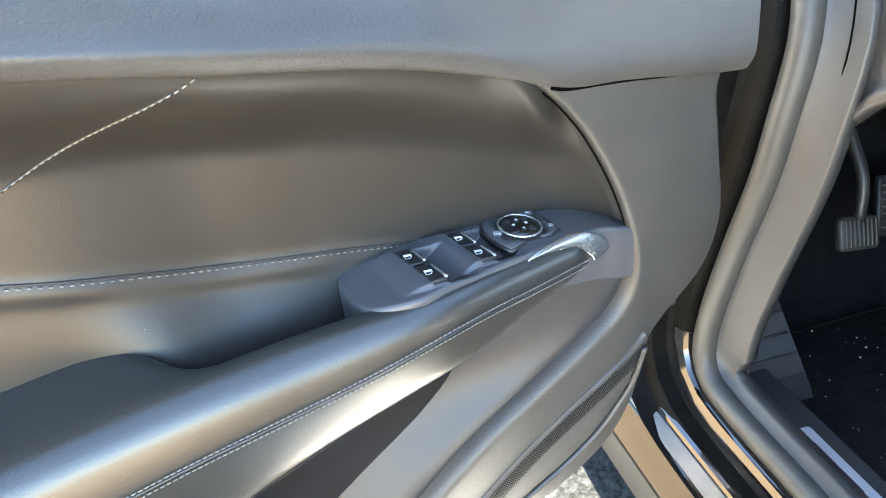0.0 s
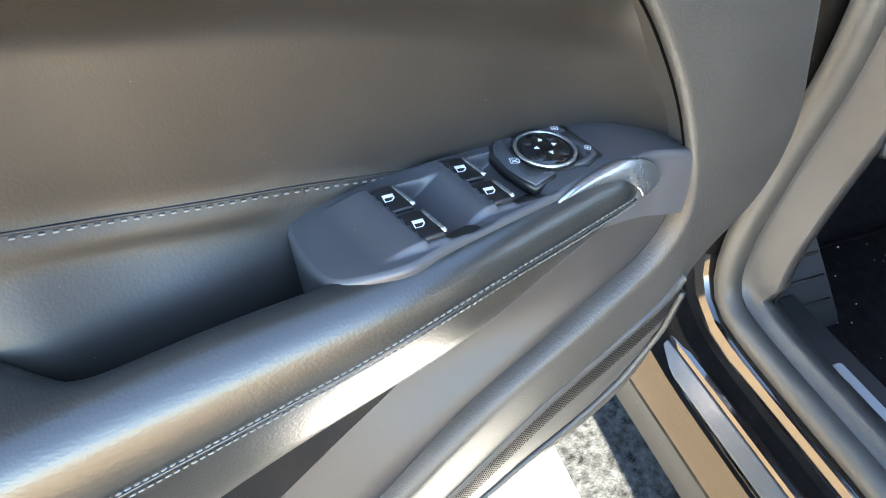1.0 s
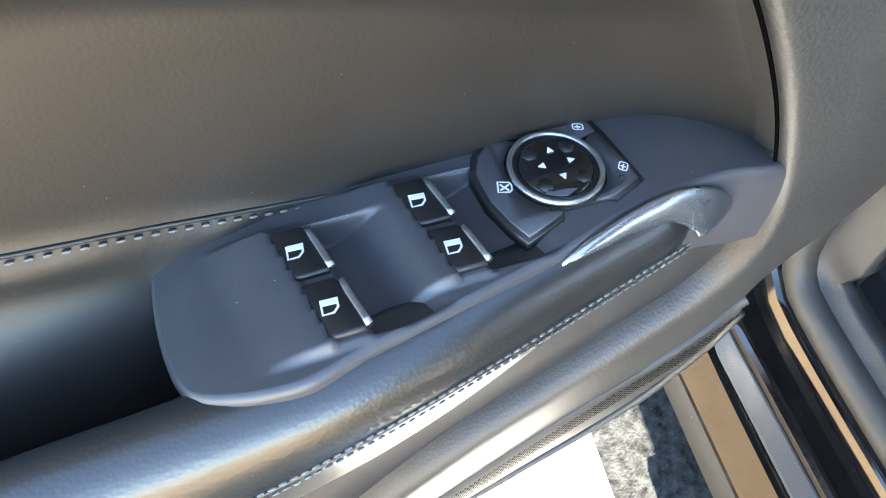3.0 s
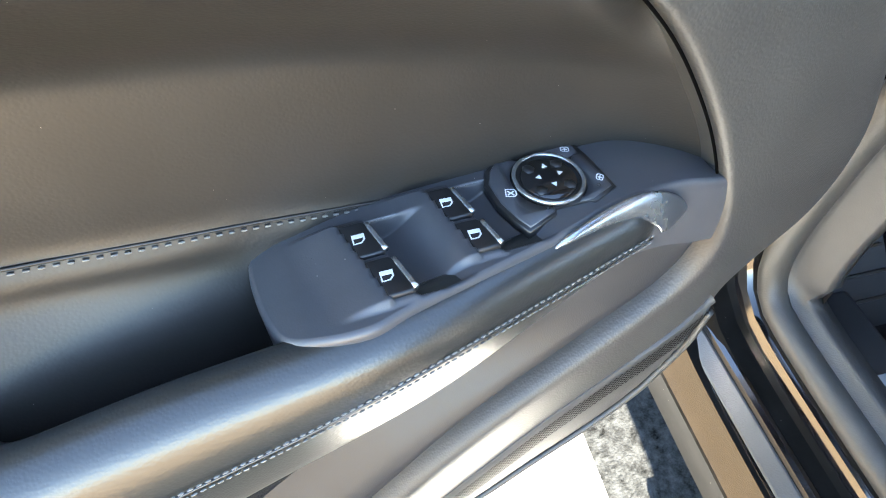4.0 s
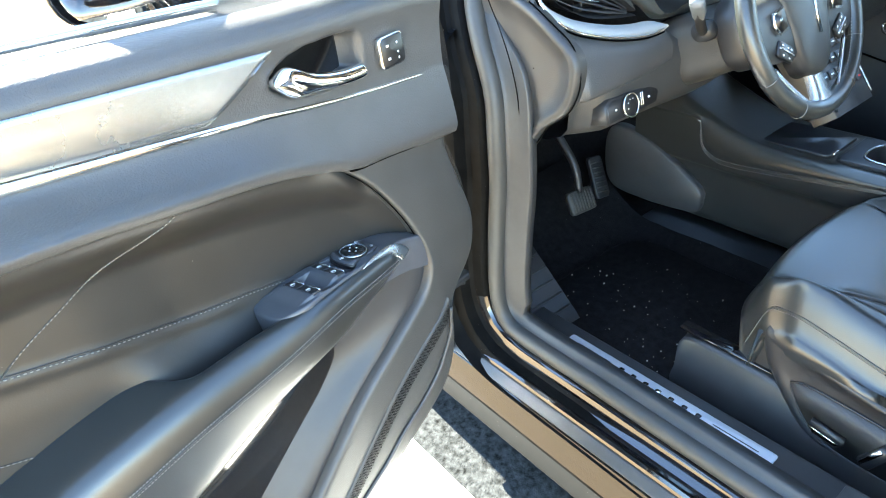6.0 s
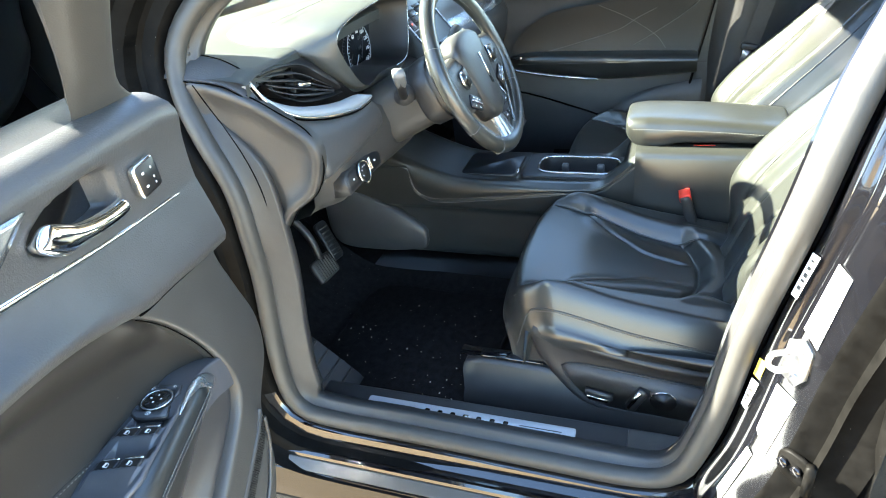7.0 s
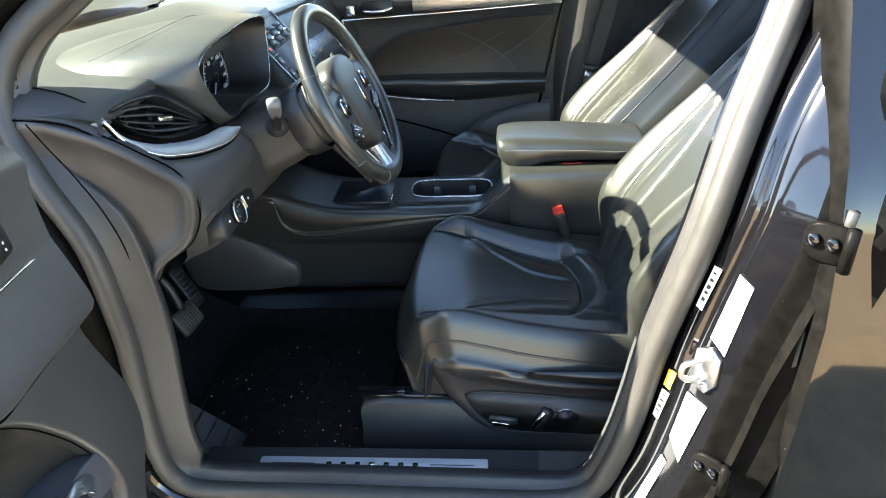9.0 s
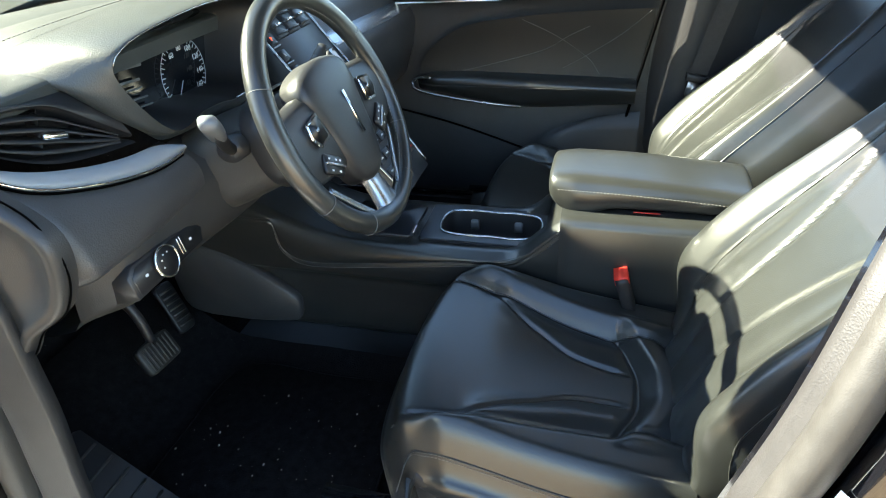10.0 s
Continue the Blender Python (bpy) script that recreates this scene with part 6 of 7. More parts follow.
# silver lower spoke: a broad blade with two thin arms that rise to the keys
rows = []
for f in [i / 12 for i in range(13)]:
    y = -0.100 - 0.076 * f
    w = 0.019 + 0.014 * f ** 2
    c = -0.004 + 0.010 * f
    rows.append([W(a * w, y, c + d) for a, d in ((-1, -0.014), (-1, -0.002), (-0.82, 0.002), (-0.3, 0.0032), (0.3, 0.0032), (0.82, 0.002), (1, -0.002), (1, -0.014))])
part("silver_spoke", rings(rows), SATIN, wheel, "satin silver lower spoke")
for sx in (-1, 1):
    arm_line = spline([W(sx * a, b, c) for a, b, c in ((0.128, -0.074, -0.004), (0.108, -0.098, -0.003), (0.075, -0.135, -0.001), (0.045, -0.166, 0.003), (0.024, -0.176, 0.006))], 24)
    part("silver_arm", sweep(arm_line, rounded(0.010, 0.006, 0.002, 2), up=WZ), SATIN, wheel, "thin satin silver arm of the lower spoke")
    # gear paddle behind the rim
    paddle = [W(sx * a, b, -0.034) for a, b in ((0.112, 0.070), (0.128, 0.045), (0.130, 0.010), (0.118, -0.020))]
    pdl = part("paddle", sweep(spline(paddle, 14), rounded(0.026, 0.006, 0.002, 2), up=WZ), DARK_PLASTIC, column, "dark gear paddle behind the wheel")
    part("bright_edge", sweep(spline([p + WX * (sx * 0.012) + WZ * 0.0035 for p in (Vector(q) for q in paddle)], 14), rounded(0.003, 0.002, 0.0006, 1), up=WZ), SATIN, pdl)

# ---------------------------------------------------------------- pedals
pd = thing("brake_pedal", (0.535, 0.30, 0.52), "ribbed black rubber brake pedal on a steel arm", "pedal")
m = basis((0.540, 0.300, 0.520), (1, 0, -0.10), (0, 0.55, 1))
part("pad", slab(rounded(0.100, 0.066, 0.012), -0.010, 0.006, m, 0.003, 0.003), RUBBER, pd, "worn ribbed rubber pad")
for i in range(8):
    part("rib", slab(rounded(0.004, 0.052, 0.0015), 0.005, 0.009, m @ Matrix.Translation((-0.038 + 0.011 * i, 0, 0))), RUBBER, pd)
tube("arm", [(0.545, 0.312, 0.54), (0.55, 0.34, 0.62), (0.55, 0.42, 0.72), (0.55, 0.46, 0.85)], 0.011, DARK_PLASTIC, pd, n=20)
pa = thing("accelerator_pedal", (0.72, 0.38, 0.48), "long black ribbed accelerator pedal", "pedal")
m = basis((0.715, 0.385, 0.500), (1, 0, -0.15), (0, 0.5, 1))
part("pad", slab(rounded(0.060, 0.130, 0.014), -0.008, 0.006, m, 0.003, 0.003), DARK_PLASTIC, pa)
for i in range(7):
    part("rib", slab(rounded(0.046, 0.006, 0.002), 0.005, 0.009, m @ Matrix.Translation((0, -0.045 + 0.015 * i, 0))), RUBBER, pa)
fr_ = thing("footrest", (0.24, 0.16, 0.36), "ribbed black plastic footrest beside the carpet", "footrest")
rows = [[(x, y, z) for y, z in ((0.10, 0.345), (0.11, 0.36), (0.20, 0.44), (0.30, 0.53), (0.32, 0.52))] for x in (0.185, 0.19, 0.25, 0.30, 0.305)]
part("rest", rings(rows), DARK_PLASTIC, fr_)
for i in range(6):
    f = (i + 0.5) / 6
    part("rib", sweep([(0.192, 0.115 + 0.17 * f, 0.365 + 0.155 * f), (0.298, 0.115 + 0.17 * f, 0.365 + 0.155 * f)], rounded(0.006, 0.006, 0.002, 1)), RUBBER, fr_)
kick = thing("kick_panel", (0.16, 0.12, 0.42), "dark grey plastic kick panel beside the footwell", "trim panel")
rows = [[(x, y, z) for z in (0.42, 0.55, 0.7, 0.85, 1.0)] for x, y in ((0.132, 0.10), (0.145, 0.125), (0.175, 0.20), (0.20, 0.35), (0.21, 0.55))]
part("panel", rings(rows), TRIM_DARK, kick)

# ---------------------------------------------------------------- console
CX = 0.885
DECK = mat("satin_deck", (0.020, 0.022, 0.027), 0.30, vary=0.15, vsize=0.03, rvary=0.04)
console = thing("centre_console", (CX, -0.3, 0.33), "black centre console with cup holder and padded armrest", "centre console")


def top_z(y):
    return curve1([(-0.9, 0.800), (-0.58, 0.800), (-0.53, 0.786), (-0.49, 0.748), (-0.455, 0.715), (-0.42, 0.702), (-0.2, 0.700), (-0.05, 0.706), (0.06, 0.74), (0.3, 0.85)], y)


def seam_z(y):
    return curve1([(-0.56, 0.790), (-0.53, 0.765), (-0.49, 0.725), (-0.44, 0.698), (-0.37, 0.682), (-0.26, 0.668), (-0.12, 0.650), (0.01, 0.638), (0.07, 0.652), (0.095, 0.690), (0.10, 0.74)], y)


rows = []
for k in range(90):
    y = 0.30 - 1.18 * k / 89
    t = top_z(y)
    sz = min(seam_z(y), t - 0.022)
    bot = 0.452 + 0.05 * sstep(-0.25, -0.6, y)
    well = 0.085 * sstep(-0.245, -0.255, y) * (1 - sstep(-0.488, -0.498, y))
    rows.append([(CX + s, y, z) for s, z in ((-0.06, bot - 0.02), (-0.098, bot - 0.006), (-0.106, bot + 0.004), (-0.108, bot + 0.02), (-0.104, 0.53), (-0.099, 0.585), (-0.101, 0.600), (-0.112, 0.610), (-0.117, 0.618), (-0.119, sz - 0.008), (-0.119, sz - 0.002), (-0.1165, sz), (-0.120, sz + 0.003), (-0.1225, sz + 0.5 * (t - sz)), (-0.116, t - 0.010), (-0.104, t - 0.001), (-0.094, t), (-0.066, t - 0.001), (-0.062, t - 0.001 - well), (0.062, t - 0.001 - well), (0.066, t - 0.001), (0.098, t), (0.112, t - 0.006), (0.118, t - 0.03), (0.112, 0.6), (0.10, 0.45))])
body = part("console_body", rings(rows), LEATHER, console, "soft black console side with a stitched seam")
SY = (0.097, 0.085, 0.05, 0.0, -0.1, -0.2, -0.3, -0.38, -0.44, -0.49, -0.53)
for o in (0.005, -0.006):
    stitches("stitching", [(CX - 0.1222, y, seam_z(y) + o) for y in SY], DARK_THREAD, body, 0.004, 0.002, 0.0007)
out = spline([(0.068, 0.508, 0), (0.072, 0.535, 0), (0.115, 0.566, 0), (0.17, 0.600, 0), (0.24, 0.636, 0), (0.36, 0.66, 0), (0.40, 0.60, 0), (0.38, 0.47, 0), (0.25, 0.45, 0), (0.10, 0.462, 0), (0.072, 0.478, 0)], 50, True)
part("tunnel_cover", slab([(p.x, p.y) for p in out][::-1], 0.0, 0.030, Matrix(((0, 0, -1, CX - 0.095), (1, 0, 0, 0), (0, 1, 0, 0), (0, 0, 0, 1))), 0.006, 0.006), VINYL, console, "rounded black tunnel side cover")
m = Matrix.Translation((CX, -0.36, 0.7005))
part("tray_lid", slab(rounded(0.150, 0.165, 0.015), 0.0, 0.008, Matrix.Translation((CX, -0.125, 0.698)), 0.002, 0.002), DECK, console, "black sliding tray cover")
part("tray_handle", slab(rounded(0.030, 0.006, 0.002), 0.0, 0.010, Matrix.Translation((CX - 0.045, -0.208, 0.700)), 0.001, 0.001), CHROME, console)
cup = spline([(0.045, 0.100, 0), (0.0, 0.112, 0), (-0.045, 0.100, 0), (-0.056, 0.05, 0), (-0.054, 0.0, 0), (-0.056, -0.05, 0), (-0.045, -0.100, 0), (0.0, -0.112, 0), (0.045, -0.100, 0), (0.056, -0.05, 0), (0.054, 0.0, 0), (0.056, 0.05, 0)], 60, True)
mcup = Matrix.Translation((CX, -0.372, 0.0))
part("cup_ring", sweep([mcup @ Vector((p.x, p.y, 0.7085)) for p in cup], circle(0.0028, 8), closed=True), SATIN, console, "bright ring of the cup holder")
deck_edge = []
for p in cup:
    q = min(0.078 / max(1e-6, abs(p.x)), 0.137 / max(1e-6, abs(p.y + 0.012)))
    deck_edge.append(Vector((p.x * q, (p.y + 0.012) * q + 0.0, 0)) if q > 1 else p)
rows = [[mcup @ Vector((p.x, p.y + 0.012, 0.698)) for p in deck_edge], [mcup @ Vector((p.x, p.y + 0.012, 0.7055)) for p in deck_edge], [mcup @ Vector((p.x * 0.98, p.y * 0.99 + 0.012, 0.7068)) for p in deck_edge], [mcup @ Vector((p.x * 1.03, p.y * 1.02, 0.7075)) for p in cup], [mcup @ Vector((p.x * 0.985, p.y * 0.99, 0.7072)) for p in cup]]
part("console_deck", rings(rows, True), DECK, console, "satin black deck round the cup holder", crisp=30)
rows = [[mcup @ Vector((p.x * s, p.y * s, z)) for p in cup] for s, z in ((0.99, 0.7074), (0.975, 0.704), (0.95, 0.66), (0.90, 0.634), (0.4, 0.632), (0.02, 0.632))]
part("cup_well", rings(rows, True), DARK_PLASTIC, console, "dark cup holder well")
for a in (-0.055, 0.045):
    part("cup_finger", slab(rounded(0.014, 0.020, 0.003), 0.672, 0.694, Matrix.Translation((CX + 0.040, -0.372 + a, 0)), 0.003, 0.004), PALE_PLASTIC, console, "pale grey cup holder finger")
rows = []
for k in range(30):
    y = -0.530 - 0.345 * k / 29
    e = sstep(-0.530, -0.545, y)
    zf = 0.700 if y < -0.6 else curve1([(-0.6, 0.69), (-0.53, 0.775)], y)
    rows.append([(CX + s * (1 - 0.03 * (1 - e)), y, z) for s, z in ((-0.1230, 0.60), (-0.1265, zf), (-0.1265, 0.785), (-0.120, 0.800), (-0.105, 0.806), (0.105, 0.806), (0.120, 0.800), (0.125, 0.785), (0.123, 0.60))])
part("storage_bin", rings(rows), LEATHER, console, "leather covered storage bin")
rows = []
for k in range(30):
    f = k / 29
    y = -0.497 - 0.385 * f
    s = math.sqrt(min(1, (k + 0.1) / 4))
    w = 0.090 * (0.72 + 0.28 * s)
    zt = 0.876 - 0.010 * (1 - s) - 0.022 * f * f
    zb = curve1([(0, 0.828), (0.05, 0.805), (0.12, 0.792), (0.22, 0.792), (0.34, 0.808), (1, 0.810)], f)
    rows.append([(CX + a * w, y, zb + (zt - zb) * b) for a, b in ((-0.86, 0.0), (-0.99, 0.12), (-1.02, 0.42), (-1.0, 0.66), (-0.97, 0.70), (-0.90, 0.88), (-0.70, 0.985), (-0.3, 1.0), (0.3, 1.0), (0.70, 0.985), (0.90, 0.88), (0.97, 0.70), (1.02, 0.42), (0.99, 0.12), (0.86, 0.0))])
lid = sub(part("armrest_lid", rings(rows, True, True), LEATHER, console, "padded black leather armrest lid with pale stitching"))
stitches("stitching", [(CX - 0.0915, y, 0.8505 - 0.0165 * ((-0.497 - y) / 0.385) ** 2) for y in (-0.52, -0.6, -0.7, -0.8, -0.87)] , THREAD, lid, 0.0035, 0.003, 0.0007)
# the red glow in the gap below the lid, put in as a red-coloured strip
part("lid_latch", slab(rounded(0.003, 0.05, 0.001), 0.8065, 0.8085, Matrix.Translation((CX - 0.080, -0.69, 0))), RED, console, "thin red strip in place of the red glow under the lid")

# seat belt buckle
bk = thing("belt_buckle", (0.75, -0.69, 0.55), "black seat belt buckle with a lit red button", "seat belt buckle")
ax = Vector((-0.05, 0.30, 1.0)).normalized()
m = basis(Vector((0.742, -0.668, 0.655)), (1, 0.05, 0), ax)
part("housing", slab(rounded(0.052, 0.105, 0.008), -0.012, 0.012, m, 0.003, 0.003), DARK_PLASTIC, bk)
part("button", slab(rounded(0.042, 0.018, 0.003), -0.0135, 0.0135, m @ Matrix.Translation((0, 0.047, 0)), 0.002, 0.002), RED, bk, "bright red release button")
part("stem", sweep([m @ Vector((0, -0.05, 0)), m @ Vector((0, -0.16, 0))], rounded(0.036, 0.012, 0.004, 2), up=m.to_3x3().col[2]), BELT, bk)


# ---------------------------------------------------------------- seats
def make_seat(cx, side, dz, label, lean):
    """side: -1 for a seat whose outer flank is at smaller x; v is positive towards the outer flank."""
    s = thing("front_seat", (cx, -0.5, 0.33), label, "car seat", group="front seats")

    def X(v):
        return cx + side * v

    BACK_W = [(0, 0.225), (0.12, 0.250), (0.28, 0.252), (0.45, 0.235), (0.65, 0.195), (0.85, 0.155), (1, 0.125)]      # half width of the backrest by height
    INB = [(0.0, -0.192), (0.15, -0.186), (0.35, -0.162), (0.65, -0.132), (1.0, -0.112)]       # inner edge of the bolster by depth

    def cush(g, f):
        """Point of the cushion: g across -1..1, f from the front edge 0 to the back 1."""
        w = 0.258 - 0.014 * (1 - sstep(0, 0.25, f))
        v = g * w
        y = -0.268 - 0.505 * f + 0.030 * (1 - f) * (1 - g * g) - 0.018 * (1 - f) - 0.045 * (1 - f) ** 4 * abs(g) ** 7
        z = curve1([(0.0, 0.640), (0.10, 0.662), (0.3, 0.650), (0.6, 0.615), (1.0, 0.585)], f)
        edge = -curve1(INB, f)
        z += 0.040 * sstep(edge - 0.010, edge + 0.036, abs(v)) * sstep(0.0, 0.24, f)
        z -= 0.095 * sstep(0.76, 1.0, abs(g)) ** 1.8
        z -= 0.090 * (1 - sstep(0.0, 0.13, f)) ** 2
        z -= 0.0085 * math.exp(-((abs(v) - edge) / 0.006) ** 2) * sstep(0.08, 0.14, f)
        # curved seams of the centre panel
        sv = curve1([(0.28, edge), (0.36, edge * 0.86), (0.50, 0.090), (0.62, 0.055), (0.80, 0.040), (0.95, 0.038)], f)
        fade = sstep(0.27, 0.36, f) * (1 - sstep(0.76, 0.84, f))
        z -= 0.0080 * fade * math.exp(-((abs(v) - sv) / 0.0045) ** 2)
        z += 0.010 * fade * math.exp(-((abs(v) - (sv + edge) / 2) / 0.030) ** 2)
        z += 0.007 * (1 - sstep(0.22, 0.50, f)) * (1 - (v / 0.24) ** 2)
        # rear roll that closes the horseshoe of the bolsters
        rb = 0.85 - 0.10 * sstep(0.02, 0.17, abs(v))
        z += 0.036 * sstep(rb - 0.005, rb + 0.07, f) * (1 - sstep(edge - 0.01, edge + 0.05, abs(v))) * (1 - 0.6 * sstep(rb + 0.10, rb + 0.22, f))
        z -= 0.0075 * math.exp(-((f - rb) / 0.010) ** 2) * (1 - sstep(edge - 0.01, edge + 0.01, abs(v)))
        return Vector((X(v), y, z + dz))

    rows = []
    NF, NG = 150, 150
    for k in range(NF + 1):
        f = k / NF
        rows.append([cush(-1 + 2 * j / NG, f) for j in range(NG + 1)])
    rows.insert(0, [p + Vector((0, -0.004, -0.03)) for p in rows[0]])
    rows.insert(0, [Vector((cx + (p.x - cx) * 0.97, p.y - 0.02, 0.53 + dz)) for p in rows[0]])
    for idx, r in enumerate(rows):
        a, b = r[0], r[-1]
        tuck = 0.018 * (1 - sstep(0.0, 0.14, max(0, idx - 2) / NF))     # rounds the front corners
        r.insert(0, Vector((a.x + side * (0.004 + tuck * 0.5), a.y - tuck * 0.6, 0.575 + dz)))
        r.insert(0, Vector((a.x + side * (0.012 + tuck), a.y - tuck, 0.53 + dz)))
        r.append(Vector((b.x + side * (0.004 - tuck * 0.5), b.y - tuck * 0.6, 0.575 + dz)))
        r.append(Vector((b.x - side * (0.012 + tuck), b.y - tuck, 0.53 + dz)))
    cu_ob = part("cushion", rings(rows), LEATHER, s, "smooth black leather seat cushion with curved seams")
    for sg in (-1, 1):
        pts = []
        for k in range(14):
            f = 0.06 + 0.90 * k / 13
            e = -curve1(INB, f) * sg
            p = cush(e / (0.258 - 0.014 * (1 - sstep(0, 0.25, f))), f)
            pts.append(p + Vector((0, 0, 0.0015)))
        seam("piping", pts, 0.0014, LEATHER, cu_ob)
        stitches("stitching", [p + Vector((sg * side * 0.006, 0, 0.0022)) for p in pts], DARK_THREAD, cu_ob, 0.004, 0.002, 0.0007)
        # side seam along the flank
        pts = [cush(sg * 0.925, f) + Vector((0, 0, 0.002)) for f in [0.03 + 0.94 * k / 13 for k in range(14)]]
        seam("piping", pts, 0.0014, LEATHER, cu_ob)
        stitches("stitching", [p + Vector((sg * side * 0.004, 0, -0.003)) for p in pts], DARK_THREAD, cu_ob, 0.004, 0.002, 0.0007)

    def back(g, f):
        zz = 0.575 + 0.76 * f
        y = lean[0] - lean[1] * (zz - 0.6) + 0.028 * math.exp(-((zz - 0.82) / 0.15) ** 2)
        w = curve1(BACK_W, f)
        v = g * w
        edge = curve1([(0, 0.125), (0.3, 0.150), (0.6, 0.140), (1.0, 0.075)], f)
        y += 0.055 * sstep(edge - 0.03, edge + 0.055, abs(v)) * (1 - 0.55 * sstep(0.3, 0.9, f))
        y -= 0.11 * sstep(0.83, 1.0, abs(g)) ** 2
        y -= 0.10 * sstep(0.88, 1, f) ** 2
        y -= 0.075 * (1 - sstep(0.02, 0.26, f)) * sstep(0.09, 0.20, abs(v))
        y -= 0.008 * math.exp(-((abs(v) - edge) / 0.006) ** 2)
        sv = curve1([(0.05, 0.045), (0.3, 0.055), (0.45, 0.075), (0.6, 0.115), (0.7, edge)], f)
        if f < 0.7:
            y -= 0.007 * math.exp(-((abs(v) - sv) / 0.005) ** 2)
            y += 0.006 * math.exp(-((abs(v) - (sv + edge) / 2) / 0.03) ** 2)
        y += 0.012 * math.exp(-((f - 0.22) / 0.12) ** 2) * (1 - sstep(0.1, 0.2, abs(v)))
        return Vector((X(v), y, zz + dz))

    rows = [[back(-1 + 2 * j / 90, k / 80) for j in range(91)] for k in range(81)]
    for r in rows:
        r.insert(0, r[0] + Vector((side * 0.006, -0.10, 0)))
        r.append(r[-1] + Vector((-side * 0.006, -0.10, 0)))
    rows.append([p + Vector((0, -0.10, -0.01)) for p in rows[-1]])
    bk_ob = part("backrest", rings(rows), LEATHER, s, "black leather backrest with side bolsters")
    for sg in (-1, 1):
        pts = []
        for k in range(14):
            f = 0.06 + 0.86 * k / 13
            w = curve1(BACK_W, f)
            edge = curve1([(0, 0.125), (0.3, 0.150), (0.6, 0.140), (1.0, 0.075)], f)
            pts.append(back(sg * edge / w, f) + Vector((0, 0.001, 0)))
        seam("piping", pts, 0.0013, LEATHER, bk_ob)
        pts = [back(sg * 0.93, 0.04 + 0.86 * k / 13) + Vector((0, 0.001, 0)) for k in range(14)]
        seam("piping", pts, 0.0013, LEATHER, bk_ob)
        stitches("stitching", [p + Vector((-sg * side * 0.006, 0.001, 0)) for p in pts], DARK_THREAD, bk_ob, 0.004, 0.002, 0.0007)
    # outer side shield with the power seat controls
    xo = 0.243
    m = Matrix(((0, 0, side, X(xo)), (1, 0, 0, 0), (0, 1, 0, dz), (0, 0, 0, 1)))
    out = spline([(-0.358, 0.598, 0), (-0.352, 0.570, 0), (-0.362, 0.530, 0), (-0.385, 0.490, 0), (-0.425, 0.430, 0), (-0.47, 0.392, 0), (-0.53, 0.378, 0), (-0.65, 0.374, 0), (-0.78, 0.374, 0), (-0.80, 0.45, 0), (-0.79, 0.525, 0), (-0.70, 0.535, 0), (-0.60, 0.545, 0), (-0.48, 0.568, 0), (-0.40, 0.590, 0)], 70, True)
    oc = Vector((-0.58, 0.465, 0))
    rows = []
    for k, d in ((0.985, -0.05), (1.0, -0.015), (0.99, -0.004), (0.96, 0.006), (0.90, 0.012), (0.80, 0.014), (0.78, 0.011), (0.5, 0.010), (0.1, 0.010)):
        rows.append([m @ Vector((oc.x + (p.x - oc.x) * k, oc.y + (p.y - oc.y) * k, d)) for p in out])
    sh_ob = part("side_shield", rings(rows, True), DARK_PLASTIC, s, "moulded dark grey seat side cover")
    inner = spline([(-0.425, 0.505, 0), (-0.44, 0.47, 0), (-0.47, 0.43, 0), (-0.52, 0.402, 0), (-0.62, 0.395, 0), (-0.75, 0.395, 0), (-0.76, 0.45, 0), (-0.75, 0.485, 0), (-0.64, 0.50, 0), (-0.52, 0.512, 0), (-0.45, 0.514, 0)], 50, True)
    part("control_panel", slab([(p.x, p.y) for p in inner], 0.0, 0.0135, m, 0.001, 0.001), VINYL, sh_ob)
    tube("panel_groove", [m @ Vector((p.x, p.y, 0.0132)) for p in inner[::2]], 0.0018, BUTTON, sh_ob, n=70, seg=6, closed=True)
    if side < 0:
        m1 = m @ Matrix.Translation((-0.505, 0.436, 0.013)) @ Matrix.Rotation(radians(8), 4, 'Z')
        part("slide_switch", slab([(-0.030, 0.012), (0.030, 0.014), (0.032, -0.004), (0.022, -0.015), (-0.024, -0.013), (-0.032, -0.002)][::-1], 0, 0.012, m1, 0.004, 0.004), BUTTON, sh_ob)
        part("bright_edge", slab([(-0.026, -0.002), (0.026, 0.0), (0.020, -0.012), (-0.022, -0.011)][::-1], 0.004, 0.0135, m1, 0.002, 0.002), CHROME, sh_ob)
        m2 = m @ Matrix.Translation((-0.585, 0.440, 0.013)) @ Matrix.Rotation(radians(28), 4, 'Z')
        part("recline_switch", slab([(-0.011, 0.034), (0.011, 0.034), (0.013, -0.026), (0.0, -0.036), (-0.013, -0.026)][::-1], 0, 0.014, m2, 0.004, 0.004), BUTTON, sh_ob)
        part("bright_edge", slab([(0.001, 0.028), (0.010, 0.028), (0.010, -0.024), (0.002, -0.030)][::-1], 0.006, 0.0155, m2, 0.002, 0.002), CHROME, sh_ob)
        m3 = m @ Matrix.Translation((-0.640, 0.442, 0.013))
        part("lumbar_ring", sweep([m3 @ Vector((0.026 * math.cos(i * math.pi / 18), 0.024 * math.sin(i * math.pi / 18), 0.001)) for i in range(36)], circle(0.0016, 6), up=(1, 0, 0), closed=True), SATIN, sh_ob, "thin bright ring of the lumbar control")
        part("lumbar_control", slab([(0.024 * math.cos(-i * math.pi / 16), 0.022 * math.sin(-i * math.pi / 16)) for i in range(32)], 0, 0.005, m3, 0.002, 0.002), BUTTON, sh_ob)
    # base and rail
    lo = sorted((X(-0.19), X(0.236)))
